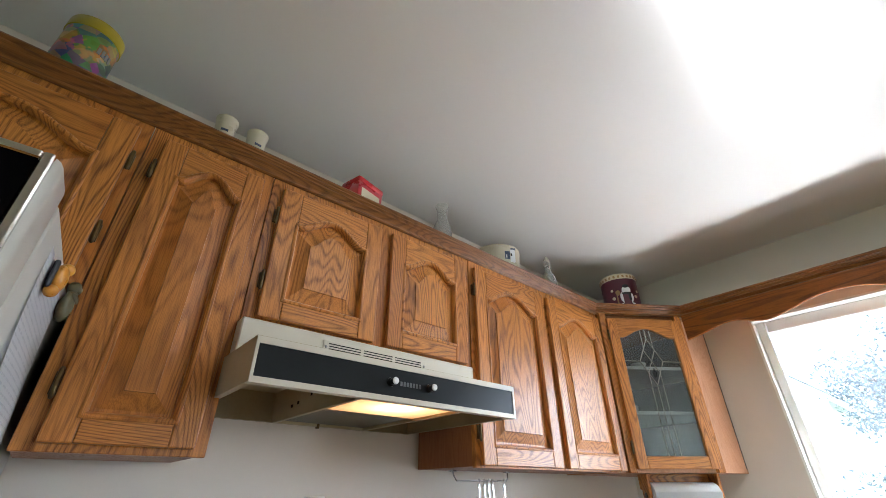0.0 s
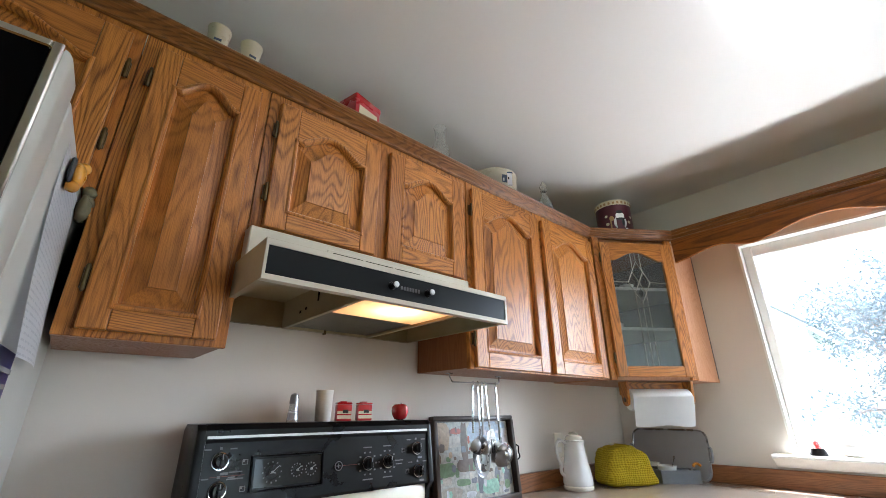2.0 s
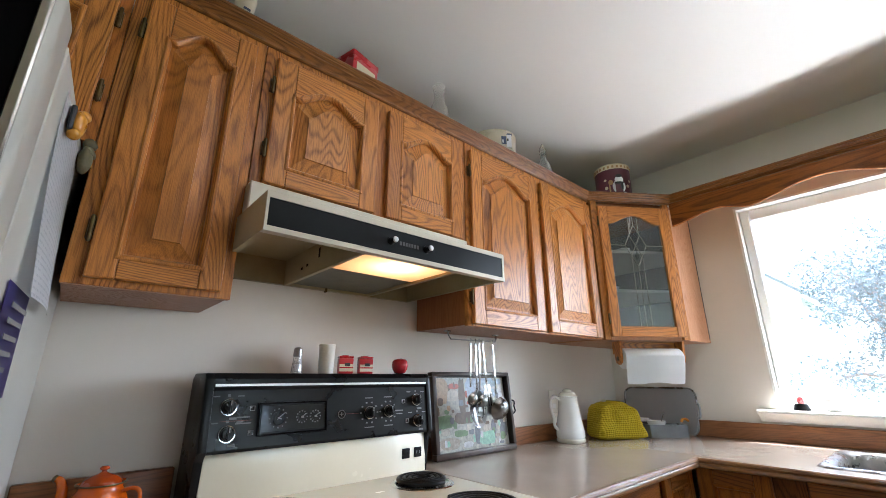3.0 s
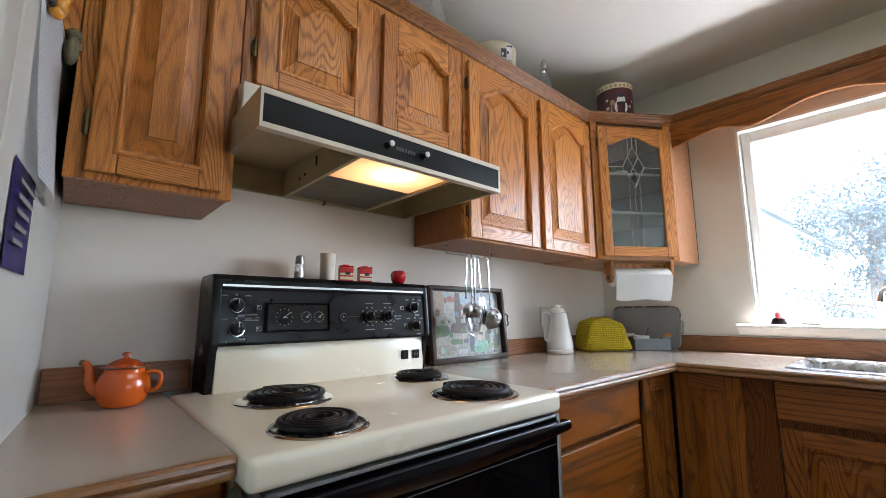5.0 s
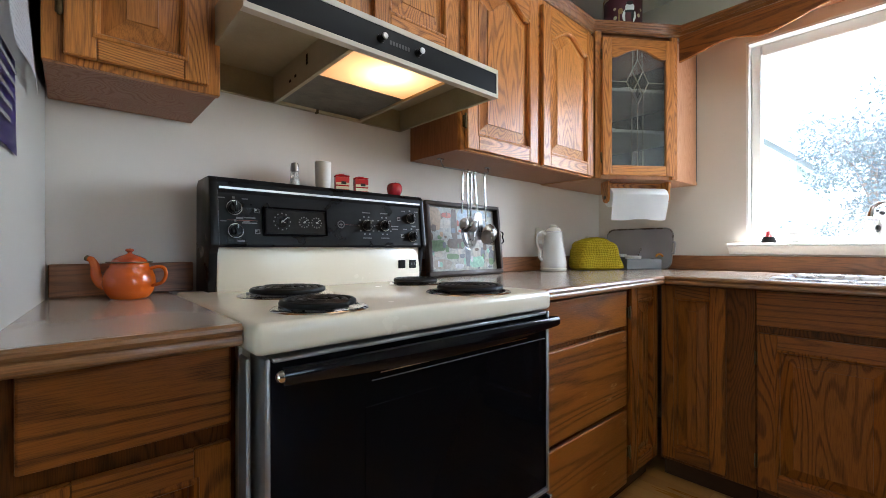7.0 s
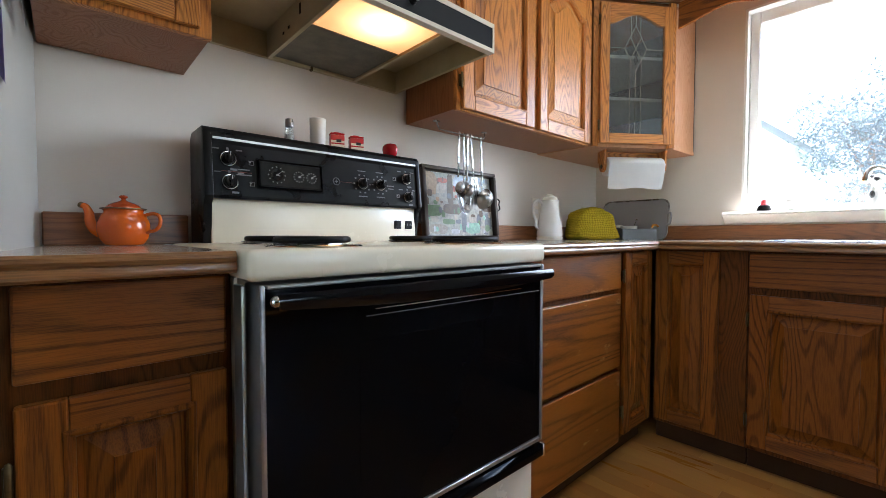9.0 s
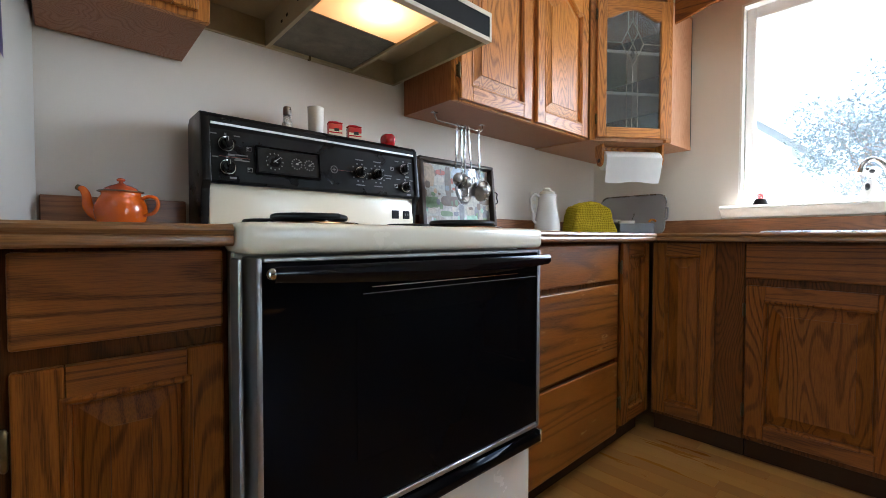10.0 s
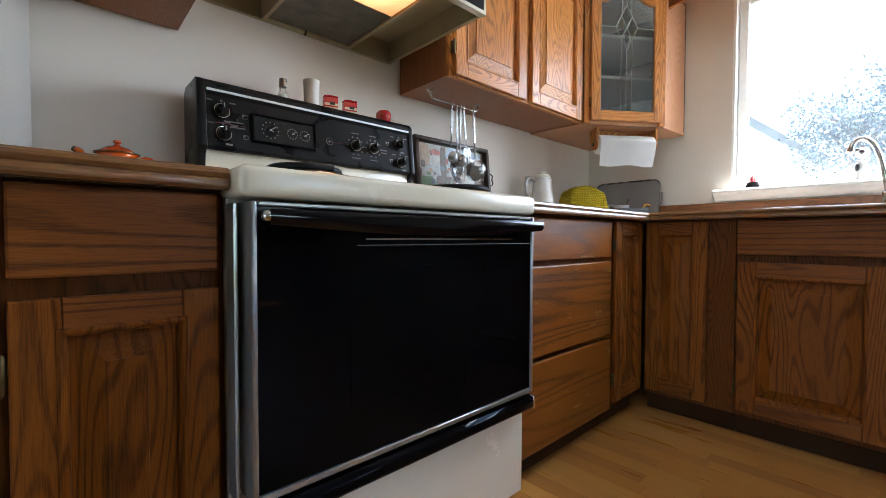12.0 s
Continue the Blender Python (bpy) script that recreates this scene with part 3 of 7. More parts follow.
def writing(name, text, size, mat, parent, m):
    cu = bpy.data.curves.new(name, "FONT")
    cu.body, cu.size, cu.align_x, cu.align_y, cu.extrude = text, size, "CENTER", "CENTER", 0.0003
    tmp = new(name, cu)
    me = bpy.data.meshes.new_from_object(tmp.evaluated_get(bpy.context.evaluated_depsgraph_get()))
    bpy.data.objects.remove(tmp)
    me.materials.clear()
    me.materials.append(M[mat])
    ob = new(name, me)
    ob.parent, ob.matrix_basis = parent, m
    return ob

# ---- setting ----
TOP = 0.921          # counter top
CEIL = 2.54
WALL_X = 2.50        # window wall
WEST, SOUTH = -3.4, -5.5

solid("wall_north", cube(WEST - 0.12, WALL_X + 0.12, 0, 0.12, 0, CEIL), "wall", "beige painted kitchen wall", "wall", kind="structure")
SX_A, SX_B, SZ_A, SZ_B = 0.7, 2.2, 0.95, 2.10      # window of the room behind
bm = bmesh.new()
box(bm, WEST - 0.12, SX_A, SOUTH - 0.12, SOUTH, 0, CEIL)
box(bm, SX_B, WALL_X + 0.12, SOUTH - 0.12, SOUTH, 0, CEIL)
box(bm, SX_A, SX_B, SOUTH - 0.12, SOUTH, 0, SZ_A)
box(bm, SX_A, SX_B, SOUTH - 0.12, SOUTH, SZ_B, CEIL)
solid("wall_south", bm, "dark_wall", "unseen wall of the room behind, kept dark to cut bounced light", "wall", kind="structure")
win2 = thing("window_2", "white framed window of the room behind", "window", pose(0, SOUTH - 0.06, 0), kind="structure")
bm = bmesh.new()
for x0, x1, z0, z1 in ((SX_A, SX_A + 0.06, SZ_A, SZ_B), (SX_B - 0.06, SX_B, SZ_A, SZ_B), (SX_A + 0.06, SX_B - 0.06, SZ_B - 0.06, SZ_B), (SX_A + 0.06, SX_B - 0.06, SZ_A, SZ_A + 0.06), (1.42, 1.48, SZ_A + 0.06, SZ_B - 0.06)):
    box(bm, x0, x1, -0.03, 0.03, z0, z1, bevel=0.004)
part("window_frame", bm, "white_trim", win2)
for x0, x1 in ((SX_A + 0.06, 1.42), (1.48, SX_B - 0.06)):
    sp = part("pane", cube(x0, x1, -0.003, 0.003, SZ_A + 0.06, SZ_B - 0.06), "pane", win2)
    sp.visible_shadow = False
WY0, WY1, WZ0, WZ1 = -2.00, -0.838, 1.072, 2.15
bm = bmesh.new()
box(bm, WALL_X, WALL_X + 0.12, SOUTH, WY0, 0, CEIL)
box(bm, WALL_X, WALL_X + 0.12, WY1, 0, 0, CEIL)
box(bm, WALL_X, WALL_X + 0.12, WY0, WY1, 0, WZ0 - 0.012)
box(bm, WALL_X, WALL_X + 0.12, WY0, WY1, WZ1, CEIL)
solid("wall_east", bm, "wall", "beige painted wall with a window opening", "wall", kind="structure")
bm = bmesh.new()
box(bm, WEST - 0.12, WEST, SOUTH, -2.65, 0, CEIL)
box(bm, WEST - 0.12, WEST, -1.15, 0, 0, CEIL)
box(bm, WEST - 0.12, WEST, -2.65, -1.15, 2.05, CEIL)
solid("wall_west", bm, "dark_wall", "unseen wall with a garden door, kept dark to cut bounced light", "wall", kind="structure")
solid("ceiling", cube(WEST - 0.12, WALL_X + 0.12, SOUTH - 0.12, 0.12, CEIL, CEIL + 0.1), "ceiling", "white painted ceiling", "ceiling", kind="structure")

# kitchen window: deep white frame, pane, moulded sill
win = thing("window_1", "white framed kitchen window above the sink", "window", pose(WALL_X, 0, 0), kind="structure")
bm = bmesh.new()
for y0, y1, z0, z1 in ((WY1 - 0.012, WY1, WZ0, WZ1), (WY0, WY0 + 0.012, WZ0, WZ1), (WY0, WY1, WZ1 - 0.012, WZ1)):
    box(bm, 0.001, 0.12, y0, y1, z0, z1)
part("jamb_lining", bm, "white_trim", win)
bm = bmesh.new()
for y0, y1, z0, z1 in ((WY1 - 0.057, WY1 - 0.012, WZ0, WZ1), (WY0 + 0.012, WY0 + 0.057, WZ0, WZ1), (WY0 + 0.057, WY1 - 0.057, WZ1 - 0.075, WZ1 - 0.012), (WY0 + 0.057, WY1 - 0.057, WZ0, WZ0 + 0.030)):
    box(bm, 0.055, 0.105, y0, y1, z0, z1, bevel=0.006)
part("window_frame", bm, "white_trim", win)
pane = part("pane", cube(0.078, 0.082, WY0 + 0.04, WY1 - 0.04, WZ0 + 0.025, WZ1 - 0.07), "pane", win)
pane.visible_shadow = False
prof = [(0.118, WZ0), (-0.062, WZ0), (-0.068, WZ0 - 0.006), (-0.068, WZ0 - 0.016), (-0.06, WZ0 - 0.022), (-0.046, WZ0 - 0.026), (-0.03, WZ0 - 0.042), (-0.018, WZ0 - 0.056), (-0.003, WZ0 - 0.06), (-0.003, WZ0 - 0.014), (0.118, WZ0 - 0.012)]
bm = bmesh.new()
prism(bm, prof, -2.06, -0.766)
part("sill", bm, "white_trim", win, "white moulded window sill", smooth=40)

# garden door of the room behind
gd = thing("door_1", "white glazed garden door", "door", pose(WEST - 0.06, 0, 0), kind="structure")
bm = bmesh.new()
for y0, y1, z0, z1 in ((-2.65, -2.57, 0, 2.05), (-1.23, -1.15, 0, 2.05), (-2.57, -1.23, 1.96, 2.05), (-2.57, -1.23, 0, 0.12), (-1.94, -1.86, 0.12, 1.96)):
    box(bm, -0.03, 0.03, y0, y1, z0, z1, bevel=0.004)
part("door_frame", bm, "white_trim", gd)
gp = part("pane", cube(-0.004, 0.004, -2.57, -1.23, 0.12, 1.96), "pane", gd)
gp.visible_shadow = False

# ceiling lamp
lampbox = thing("ceiling_light", "long white ceiling lamp, switched on", "ceiling light", pose(0, 0, CEIL))
LX0, LX1, LY0, LY1 = 0.16, 1.390, -1.594, -1.351
part("base_plate", cube(LX0, LX1, LY0 + 0.03, LY1 - 0.03, -0.02, 0.0, bevel=0.003), "white_trim", lampbox)
part("diffuser", along_x([(LY0, -0.02), (LY0, -0.055), (LY0 + 0.02, -0.075), (LY1 - 0.02, -0.075), (LY1, -0.055), (LY1, -0.02)], LX0 + 0.012, LX1, 0.004), "tube", lampbox, "glowing white diffuser")
part("end_cap", cube(LX0, LX0 + 0.012, LY0, LY1, -0.07, -0.0, bevel=0.003), "white_trim", lampbox)

# ---- cabinets ----


def arch(u, rise):
    """Height of a cathedral arch over its shoulders at u in 0..1."""
    s = (u - 0.07) / 0.86
    if s <= 0 or s >= 1:
        return 0.0
    return rise * math.sin(math.pi / 2 * (1 - abs(2 * s - 1))) ** 1.3


def panel_door(parent, x0, x1, z0, z1, rise=0.0, hinge="", wood="oak", frame_w=0.058, top_w=0.062, front=0.0, name="door"):
    """A raised-panel door with its front at y = front; the panel is the part, stiles, rails and hinges hang under it."""
    W, Hh = x1 - x0, z1 - z0
    f = frame_w
    K = 22 if rise else 1
    base_top = Hh - top_w - rise

    def ring(inset, y):
        a, b = f + inset, W - f - inset
        pts = [(a, f + inset), (b, f + inset)]
        for i in range(K + 1):
            u = 1 - i / K
            pts.append((a + (b - a) * u, base_top - inset + arch(u, rise)))
        return [(x, y, z) for x, z in pts]
    bm = bmesh.new()
    rings = [ring(-0.008, 0.0006), ring(-0.0065, -0.0018), ring(-0.003, -0.0030), ring(0.0005, -0.0022), ring(0.003, 0.0010), ring(0.006, 0.0060), ring(0.0070, 0.0165), ring(0.0135, 0.0165), ring(0.048, 0.0045), ring(0.0488, 0.0012)]
    vs = [[bm.verts.new(p) for p in r] for r in rings]
    for p, q in zip(vs, vs[1:]):
        for i in range(len(p)):
            j = (i + 1) % len(p)
            bm.faces.new((p[i], p[j], q[j], q[i]))
    inner = vs[-1]
    if rise:
        # strips between arch and foot
        foot_z = inner[0].co.z
        arc = inner[2:]
        low = [inner[1]] + [bm.verts.new((p.co.x, inner[0].co.y, foot_z)) for p in arc[1:-1]] + [inner[0]]
        for i in range(len(arc) - 1):
            bm.faces.new((arc[i], arc[i + 1], low[i + 1], low[i]))
    else:
        bm.faces.new(inner)
    back = [bm.verts.new((x, 0.018, z)) for x, _, z in rings[0]]
    bm.faces.new(back[::-1])
    for i in range(len(back)):
        j = (i + 1) % len(back)
        bm.faces.new((back[i], back[j], vs[0][j], vs[0][i]))
    bmesh.ops.recalc_face_normals(bm, faces=bm.faces)
    door = part(name, bm, wood + "_v", parent, m=pose(x0, front, z0))
    for a, b in ((0, f), (W - f, W)):
        part("stile", cube(a, b, 0, 0.019, 0, Hh, bevel=0.0035, seg=2), wood + "_v", door)
    part("rail", cube(f + 0.0004, W - f - 0.0004, 0.0003, 0.0187, 0.0008, f, bevel=0.002), wood + "_h", door)
    top = [(f + 0.0004, Hh - 0.0008), (W - f - 0.0004, Hh - 0.0008)]
    for i in range(K + 1):
        u = 1 - i / K
        top.append((f + 0.0004 + (W - 2 * f - 0.0008) * u, base_top + arch(u, rise)))
    bm = bmesh.new()
    prism(bm, top, 0.0003, 0.0187, bevel=0.0012)
    part("rail", bm, wood + "_h", door)
    for side in hinge:
        hx = -0.006 if side == "l" else W + 0.006
        for hz in (0.10, Hh - 0.10):
            bm = bmesh.new()
            lathe(bm, [(0.0, -0.03), (0.003, -0.028), (0.0045, -0.024), (0.0045, 0.024), (0.003, 0.028), (0.0, 0.03)], (hx, 0.004, hz), 10)
            box(bm, hx - 0.0065, hx + 0.0065, 0.008, 0.0165, hz - 0.021, hz + 0.021, bevel=0.001)
            part("hinge", bm, "brass", door, "tarnished brass hinge", smooth=40)
    return door


def slab_drawer(parent, x0, x1, z0, z1, wood, front=0.0):
    return part("drawer_front", cube(0, x1 - x0, 0, 0.019, 0, z1 - z0, bevel=0.004, seg=2), wood, parent, m=pose(x0, front, z0))


def cabinet(label, m, w, z0, z1, depth, wood="oak", side="ply", group="", toe=False, low=0.0):
    """A cabinet body with its face frame; the door fronts lie at y = 0."""
    c = thing("wall_cabinet" if not toe else "base_cabinet", label, "cabinet", m, group)
    part("body", cube(0.002, w - 0.002, 0.0385, depth, z0 + 0.004, z1 - low, bevel=0.001), side, c)
    bm = bmesh.new()
    box(bm, 0.0005, w - 0.0005, 0.0205, 0.0385, z0, z1, bevel=0.0015)
    part("face_frame", bm, "base_frame_shade" if toe else wood + "_v", c)
    if toe:
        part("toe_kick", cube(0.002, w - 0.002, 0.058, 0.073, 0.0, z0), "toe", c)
    return c


UF, UZ0, UZ1 = -0.340, 1.410, 2.173       # fronts, bottom and top of the wall cabinets
DZ0, DZ1 = 1.424, 2.137
G = "wall cabinets"
# over the fridge
c = cabinet("honey oak wall cabinet with arched doors above the fridge", pose(-1.21, UF, 0), 0.945, 1.716, UZ1, 0.329, group=G)
panel_door(c, 0.03, 0.455, 1.735, DZ1, 0.055, "l")
panel_door(c, 0.49, 0.922, 1.735, DZ1, 0.055, "r")
# tall one beside the fridge
c = cabinet("tall honey oak wall cabinet with one arched raised-panel door", pose(-0.264, UF, 0), 0.313, UZ0, UZ1, 0.329, group=G)
panel_door(c, 0.033, 0.285, DZ0, DZ1, 0.05, "l", frame_w=0.05, top_w=0.055)
# over the hood
c = cabinet("short honey oak wall cabinet with two arched doors above the hood", pose(0.050, UF, 0), 0.804, 1.716, UZ1, 0.329, group=G)
panel_door(c, 0.031, 0.379, 1.732, DZ1, 0.05, "l")
panel_door(c, 0.424, 0.772, 1.732, DZ1, 0.05, "")
# right of the hood
c = cabinet("honey oak wall cabinet with two tall arched doors", pose(0.857, UF, 0), 0.953, UZ0, UZ1, 0.329, group=G)
panel_door(c, 0.018, 0.458, DZ0 - 0.008, DZ1, 0.06, "l", frame_w=0.062)
panel_door(c, 0.497, 0.940, DZ0 - 0.008, DZ1, 0.06, "", frame_w=0.062)

# corner cabinet with a leaded glass door, set aslant
CA, CB = Vector((1.812, UF, 0)), Vector((2.200, -0.602, 0))
CW = (CB - CA).length
CROT = math.degrees(math.atan2(CB.y - CA.y, CB.x - CA.x))
corner = thing("corner_cabinet", "oak corner wall cabinet with a leaded glass door", "cabinet", pose(CA.x, CA.y, 0, 0, 0, CROT), group=G)
inv = corner.matrix_basis.inverted()
back_l = inv @ Vector((CA.x + 0.0, -0.002, 0))
wall_c = inv @ Vector((WALL_X - 0.002, -0.002, 0))
back_r = inv @ Vector((WALL_X - 0.002, CB.y, 0))
foot = [(0.0, 0.02), (CW, 0.02), (back_r.x, back_r.y), (wall_c.x, wall_c.y), (back_l.x, back_l.y)]


def flat(outline, z0, z1, bevel=0.0):
    """A level slab: an outline of (x, y) between two heights."""
    t = bmesh.new()
    a, b = [t.verts.new((x, y, z0)) for x, y in outline], [t.verts.new((x, y, z1)) for x, y in outline]
    t.faces.new(a[::-1])
    t.faces.new(b)
    k = len(outline)
    for i in range(k):
        t.faces.new((a[i], a[(i + 1) % k], b[(i + 1) % k], b[i]))
    bmesh.ops.recalc_face_normals(t, faces=t.faces)
    if bevel:
        bmesh.ops.bevel(t, geom=[e for e in t.edges if abs(e.verts[0].co.z - e.verts[1].co.z) < 1e-6 and e.verts[0].co.z > (z0 + z1) / 2], offset=bevel, segments=2, profile=0.5, affect="EDGES")
    return t


def upright(p, q, z0, z1, thick):
    """A standing board between two plan points."""
    p, q = Vector((p[0], p[1])), Vector((q[0], q[1]))
    s = (q - p).normalized()
    nrm = Vector((-s.y, s.x)) * thick
    return flat([tuple(p), tuple(q), tuple(q + nrm), tuple(p + nrm)], z0, z1)


part("bottom", flat(foot, UZ0, UZ0 + 0.018), "pine", corner)
part("top", flat(foot, UZ1 - 0.018, UZ1), "ply", corner)
part("side_panel", upright((CW, 0.02), foot[2], UZ0 + 0.018, UZ1 - 0.018, 0.014), "pine", corner, "pale oak veneer side")
part("back_panel", upright(foot[2], foot[3], UZ0 + 0.018, UZ1 - 0.018, 0.012), "cab_inside_shade", corner)
part("back_panel", upright(foot[3], foot[4], UZ0 + 0.018, UZ1 - 0.018, 0.012), "cab_inside_shade", corner)
part("side_panel", upright(foot[4], (0.0, 0.04), UZ0 + 0.018, UZ1 - 0.018, 0.012), "cab_inside_shade", corner)
for hz in (1.665, 1.885):
    part("shelf", flat([(0.03, 0.045), (CW - 0.02, 0.045), (back_r.x - 0.03, back_r.y - 0.01), (wall_c.x, wall_c.y - 0.03), (back_l.x + 0.02, back_l.y - 0.02)], hz, hz + 0.016), "shelf", corner, "white shelf")
for a, b in ((0.0, 0.036), (CW - 0.036, CW)):
    part("stile", cube(a, b, 0.0005, 0.0385, UZ0, UZ1, bevel=0.002), "oak_v", corner)
part("rail", cube(0.0365, CW - 0.0365, 0.0205, 0.0385, UZ0, UZ0 + 0.03), "oak_h", corner)
part("rail", cube(0.0365, CW - 0.0365, 0.0205, 0.0385, UZ1 - 0.03, UZ1), "oak_h", corner)
# its door: frame, rippled pane, lead cames
GX0, GX1 = 0.03, CW - 0.03
GW, GH, F = GX1 - GX0, DZ1 - DZ0, 0.052
K = 22
g_out = [(F - 0.004, F - 0.004), (GW - F + 0.004, F - 0.004)] + [(F - 0.004 + (GW - 2 * F + 0.008) * (1 - i / K), GH - 0.055 - 0.048 + 0.004 + arch(1 - i / K, 0.048)) for i in range(K + 1)]
bm = bmesh.new()
prism(bm, g_out, 0.009, 0.012)
gdoor = part("glass_pane", bm, "ripple", corner, "rippled leaded glass", m=pose(GX0, -0.02, DZ0))
for a, b in ((0, F), (GW - F, GW)):
    part("stile", cube(a, b, 0, 0.019, 0, GH, bevel=0.0035, seg=2), "oak_v", gdoor)
part("rail", cube(F + 0.0004, GW - F - 0.0004, 0.0003, 0.0187, 0.0008, F, bevel=0.002), "oak_h", gdoor)
bm = bmesh.new()
prism(bm, [(F, GH - 0.0008), (GW - F, GH - 0.0008)] + [(F + (GW - 2 * F) * (1 - i / K), GH - 0.103 + arch(1 - i / K, 0.048)) for i in range(K + 1)], 0.0003, 0.0187, bevel=0.0012)
part("rail", bm, "oak_h", gdoor)
for hz in (0.09, GH - 0.09):
    bm = bmesh.new()
    lathe(bm, [(0.0, -0.03), (0.0045, -0.024), (0.0045, 0.024), (0.0, 0.03)], (-0.005, 0.004, hz), 10)
    part("hinge", bm, "brass", gdoor, "tarnished brass hinge", smooth=40)
# cames: a diamond of three over three long bars
cx = GW / 2 - 0.006
dz, dh, dw = GH * 0.685, 0.118, 0.062
leads = [
    [(cx, dz + dh), (cx + dw, dz)], [(cx + dw, dz), (cx, dz - dh)], [(cx, dz - dh), (cx - dw, dz)], [(cx - dw, dz), (cx, dz + dh)],
    [(cx - dw * 0.5, dz + dh * 0.5), (cx + dw * 0.5, dz - dh * 0.5)], [(cx + dw * 0.5, dz + dh * 0.5), (cx - dw * 0.5, dz - dh * 0.5)],
    [(cx, dz - dh), (cx, F)], [(cx - dw * 0.5, dz - dh * 0.5), (cx - dw * 0.5, F)], [(cx + dw * 0.5, dz - dh * 0.5), (cx + dw * 0.5, F)],
    [(cx - dw * 0.42, dz + dh * 0.58), (cx - dw * 0.42, GH - 0.062)], [(cx + dw * 0.42, dz + dh * 0.58), (cx + dw * 0.42, GH - 0.062)], [(cx, dz + dh), (cx, GH - 0.056)],
    [(F, dz), (cx - dw, dz)], [(cx + dw, dz), (GW - F, dz)],
]
for a, b in leads:
    bm = bmesh.new()
    tube(bm, [(a[0], 0.0085, a[1]), (b[0], 0.0085, b[1])], 0.0021, 6)
    part("lead_came", bm, "lead", gdoor)
for k in (0, 1):
    bm = bmesh.new()
    zc = dz - dh * (0.25 + 0.5 * k) + dh * 0.25
    prism(bm, [(cx, zc + dh * 0.22), (cx + dw * 0.22, zc), (cx, zc - dh * 0.22), (cx - dw * 0.22, zc)], 0.005, 0.0088, bevel=0.001)
    part("bevelled_gem", bm, "bevel", gdoor, "clear bevelled glass lozenge")

# crown moulding and valance
CROWN = [(0.0, 0.0), (-0.007, 0.0), (-0.010, 0.003), (-0.010, 0.010), (-0.006, 0.013), (-0.008, 0.017), (-0.016, 0.024), (-0.021, 0.027), (-0.017, 0.030), (-0.019, 0.034), (-0.026, 0.039), (-0.026, 0.043), (-0.022, 0.045), (-0.027, 0.049), (-0.029, 0.053), (-0.027, 0.058), (0.0, 0.058)]
VX = 2.200
plan = [(-1.23, UF + 0.02), (CA.x - 0.003, UF + 0.02), (VX + 0.02, CB.y - 0.006), (VX + 0.02, -1.88)]
plan = [Vector(p) for p in plan]


def offset_at(i, d):
    """The plan point i, moved sideways by d along the mitre."""
    if i == 0 or i == len(plan) - 1:
        a = plan[1] - plan[0] if i == 0 else plan[-1] - plan[-2]
        nrm = Vector((-a.y, a.x)).normalized()
        return plan[i] + nrm * d
    a, b = (plan[i] - plan[i - 1]).normalized(), (plan[i + 1] - plan[i]).normalized()
    na, nb = Vector((-a.y, a.x)), Vector((-b.y, b.x))
    mit = (na + nb).normalized()
    return plan[i] + mit * (d / mit.dot(na))


crown = thing("crown_moulding", "stained oak crown moulding along the cabinet tops", "moulding", pose(0, 0, 2.168), kind="structure")
for i in range(3):
    p0, p1 = plan[i], plan[i + 1]
    way = p1 - p0
    rot = math.atan2(way.y, way.x)
    loc = Matrix.Translation((p0.x, p0.y, 0)) @ Matrix.Rotation(rot, 4, "Z")
    bm = bmesh.new()
    rings = []
    for j in (i, i + 1):
        rings.append([bm.verts.new(loc.inverted() @ Vector((*offset_at(j, d), z))) for d, z in CROWN])
    k = len(CROWN)
    for s in range(k):
        bm.faces.new((rings[0][s], rings[0][(s + 1) % k], rings[1][(s + 1) % k], rings[1][s]))
    bm.faces.new(rings[0])
    bm.faces.new(rings[1][::-1])
    bmesh.ops.recalc_face_normals(bm, faces=bm.faces)
    part("moulding", bm, "crown", crown, m=loc)

wave = spline([(0.0, 2.036, 0), (0.05, 2.046, 0), (0.22, 2.081, 0), (0.36, 2.048, 0), (0.46, 2.068, 0), (0.56, 2.098, 0), (0.65, 2.108, 0), (0.74, 2.098, 0), (0.83, 2.068, 0), (0.93, 2.048, 0), (1.10, 2.080, 0), (1.30, 2.048, 0)], 6)
val = thing("valance", "scalloped oak valance board above the window", "valance", pose(VX, -0.608, 0, 0, 0, -90))
bm = bmesh.new()
prism(bm, [(p.x, p.y) for p in wave] + [(1.30, 2.172), (0.0, 2.172)], 0.0, 0.019, bevel=0.0015)
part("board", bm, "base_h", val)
part("edge_bead", tube(bmesh.new(), [(p.x, 0.0025, p.y - 0.001) for p in wave], 0.0032, 8), "oak_h", val, "pale bead along the lower edge", smooth=60)

# unseen board, added to keep window light off the ceiling behind the valance
solid("valance_top_board", cube(VX + 0.0205, WALL_X - 0.002, -1.89, -0.606, 2.210, 2.224, bevel=0.001), "ply", "unseen board added over the valance to block window light", "board")

# base cabinets
BF, BX = -0.662, 1.79        # fronts along the back wall and along the window wall
BZ0, BZ1 = 0.085, 0.884
G = "base cabinets"
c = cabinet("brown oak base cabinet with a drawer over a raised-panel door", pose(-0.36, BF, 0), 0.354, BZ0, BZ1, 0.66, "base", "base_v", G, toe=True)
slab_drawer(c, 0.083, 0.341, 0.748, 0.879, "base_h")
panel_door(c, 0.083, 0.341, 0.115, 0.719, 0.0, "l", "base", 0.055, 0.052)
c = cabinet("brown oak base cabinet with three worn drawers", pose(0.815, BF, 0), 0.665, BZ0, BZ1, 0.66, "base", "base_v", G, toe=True)
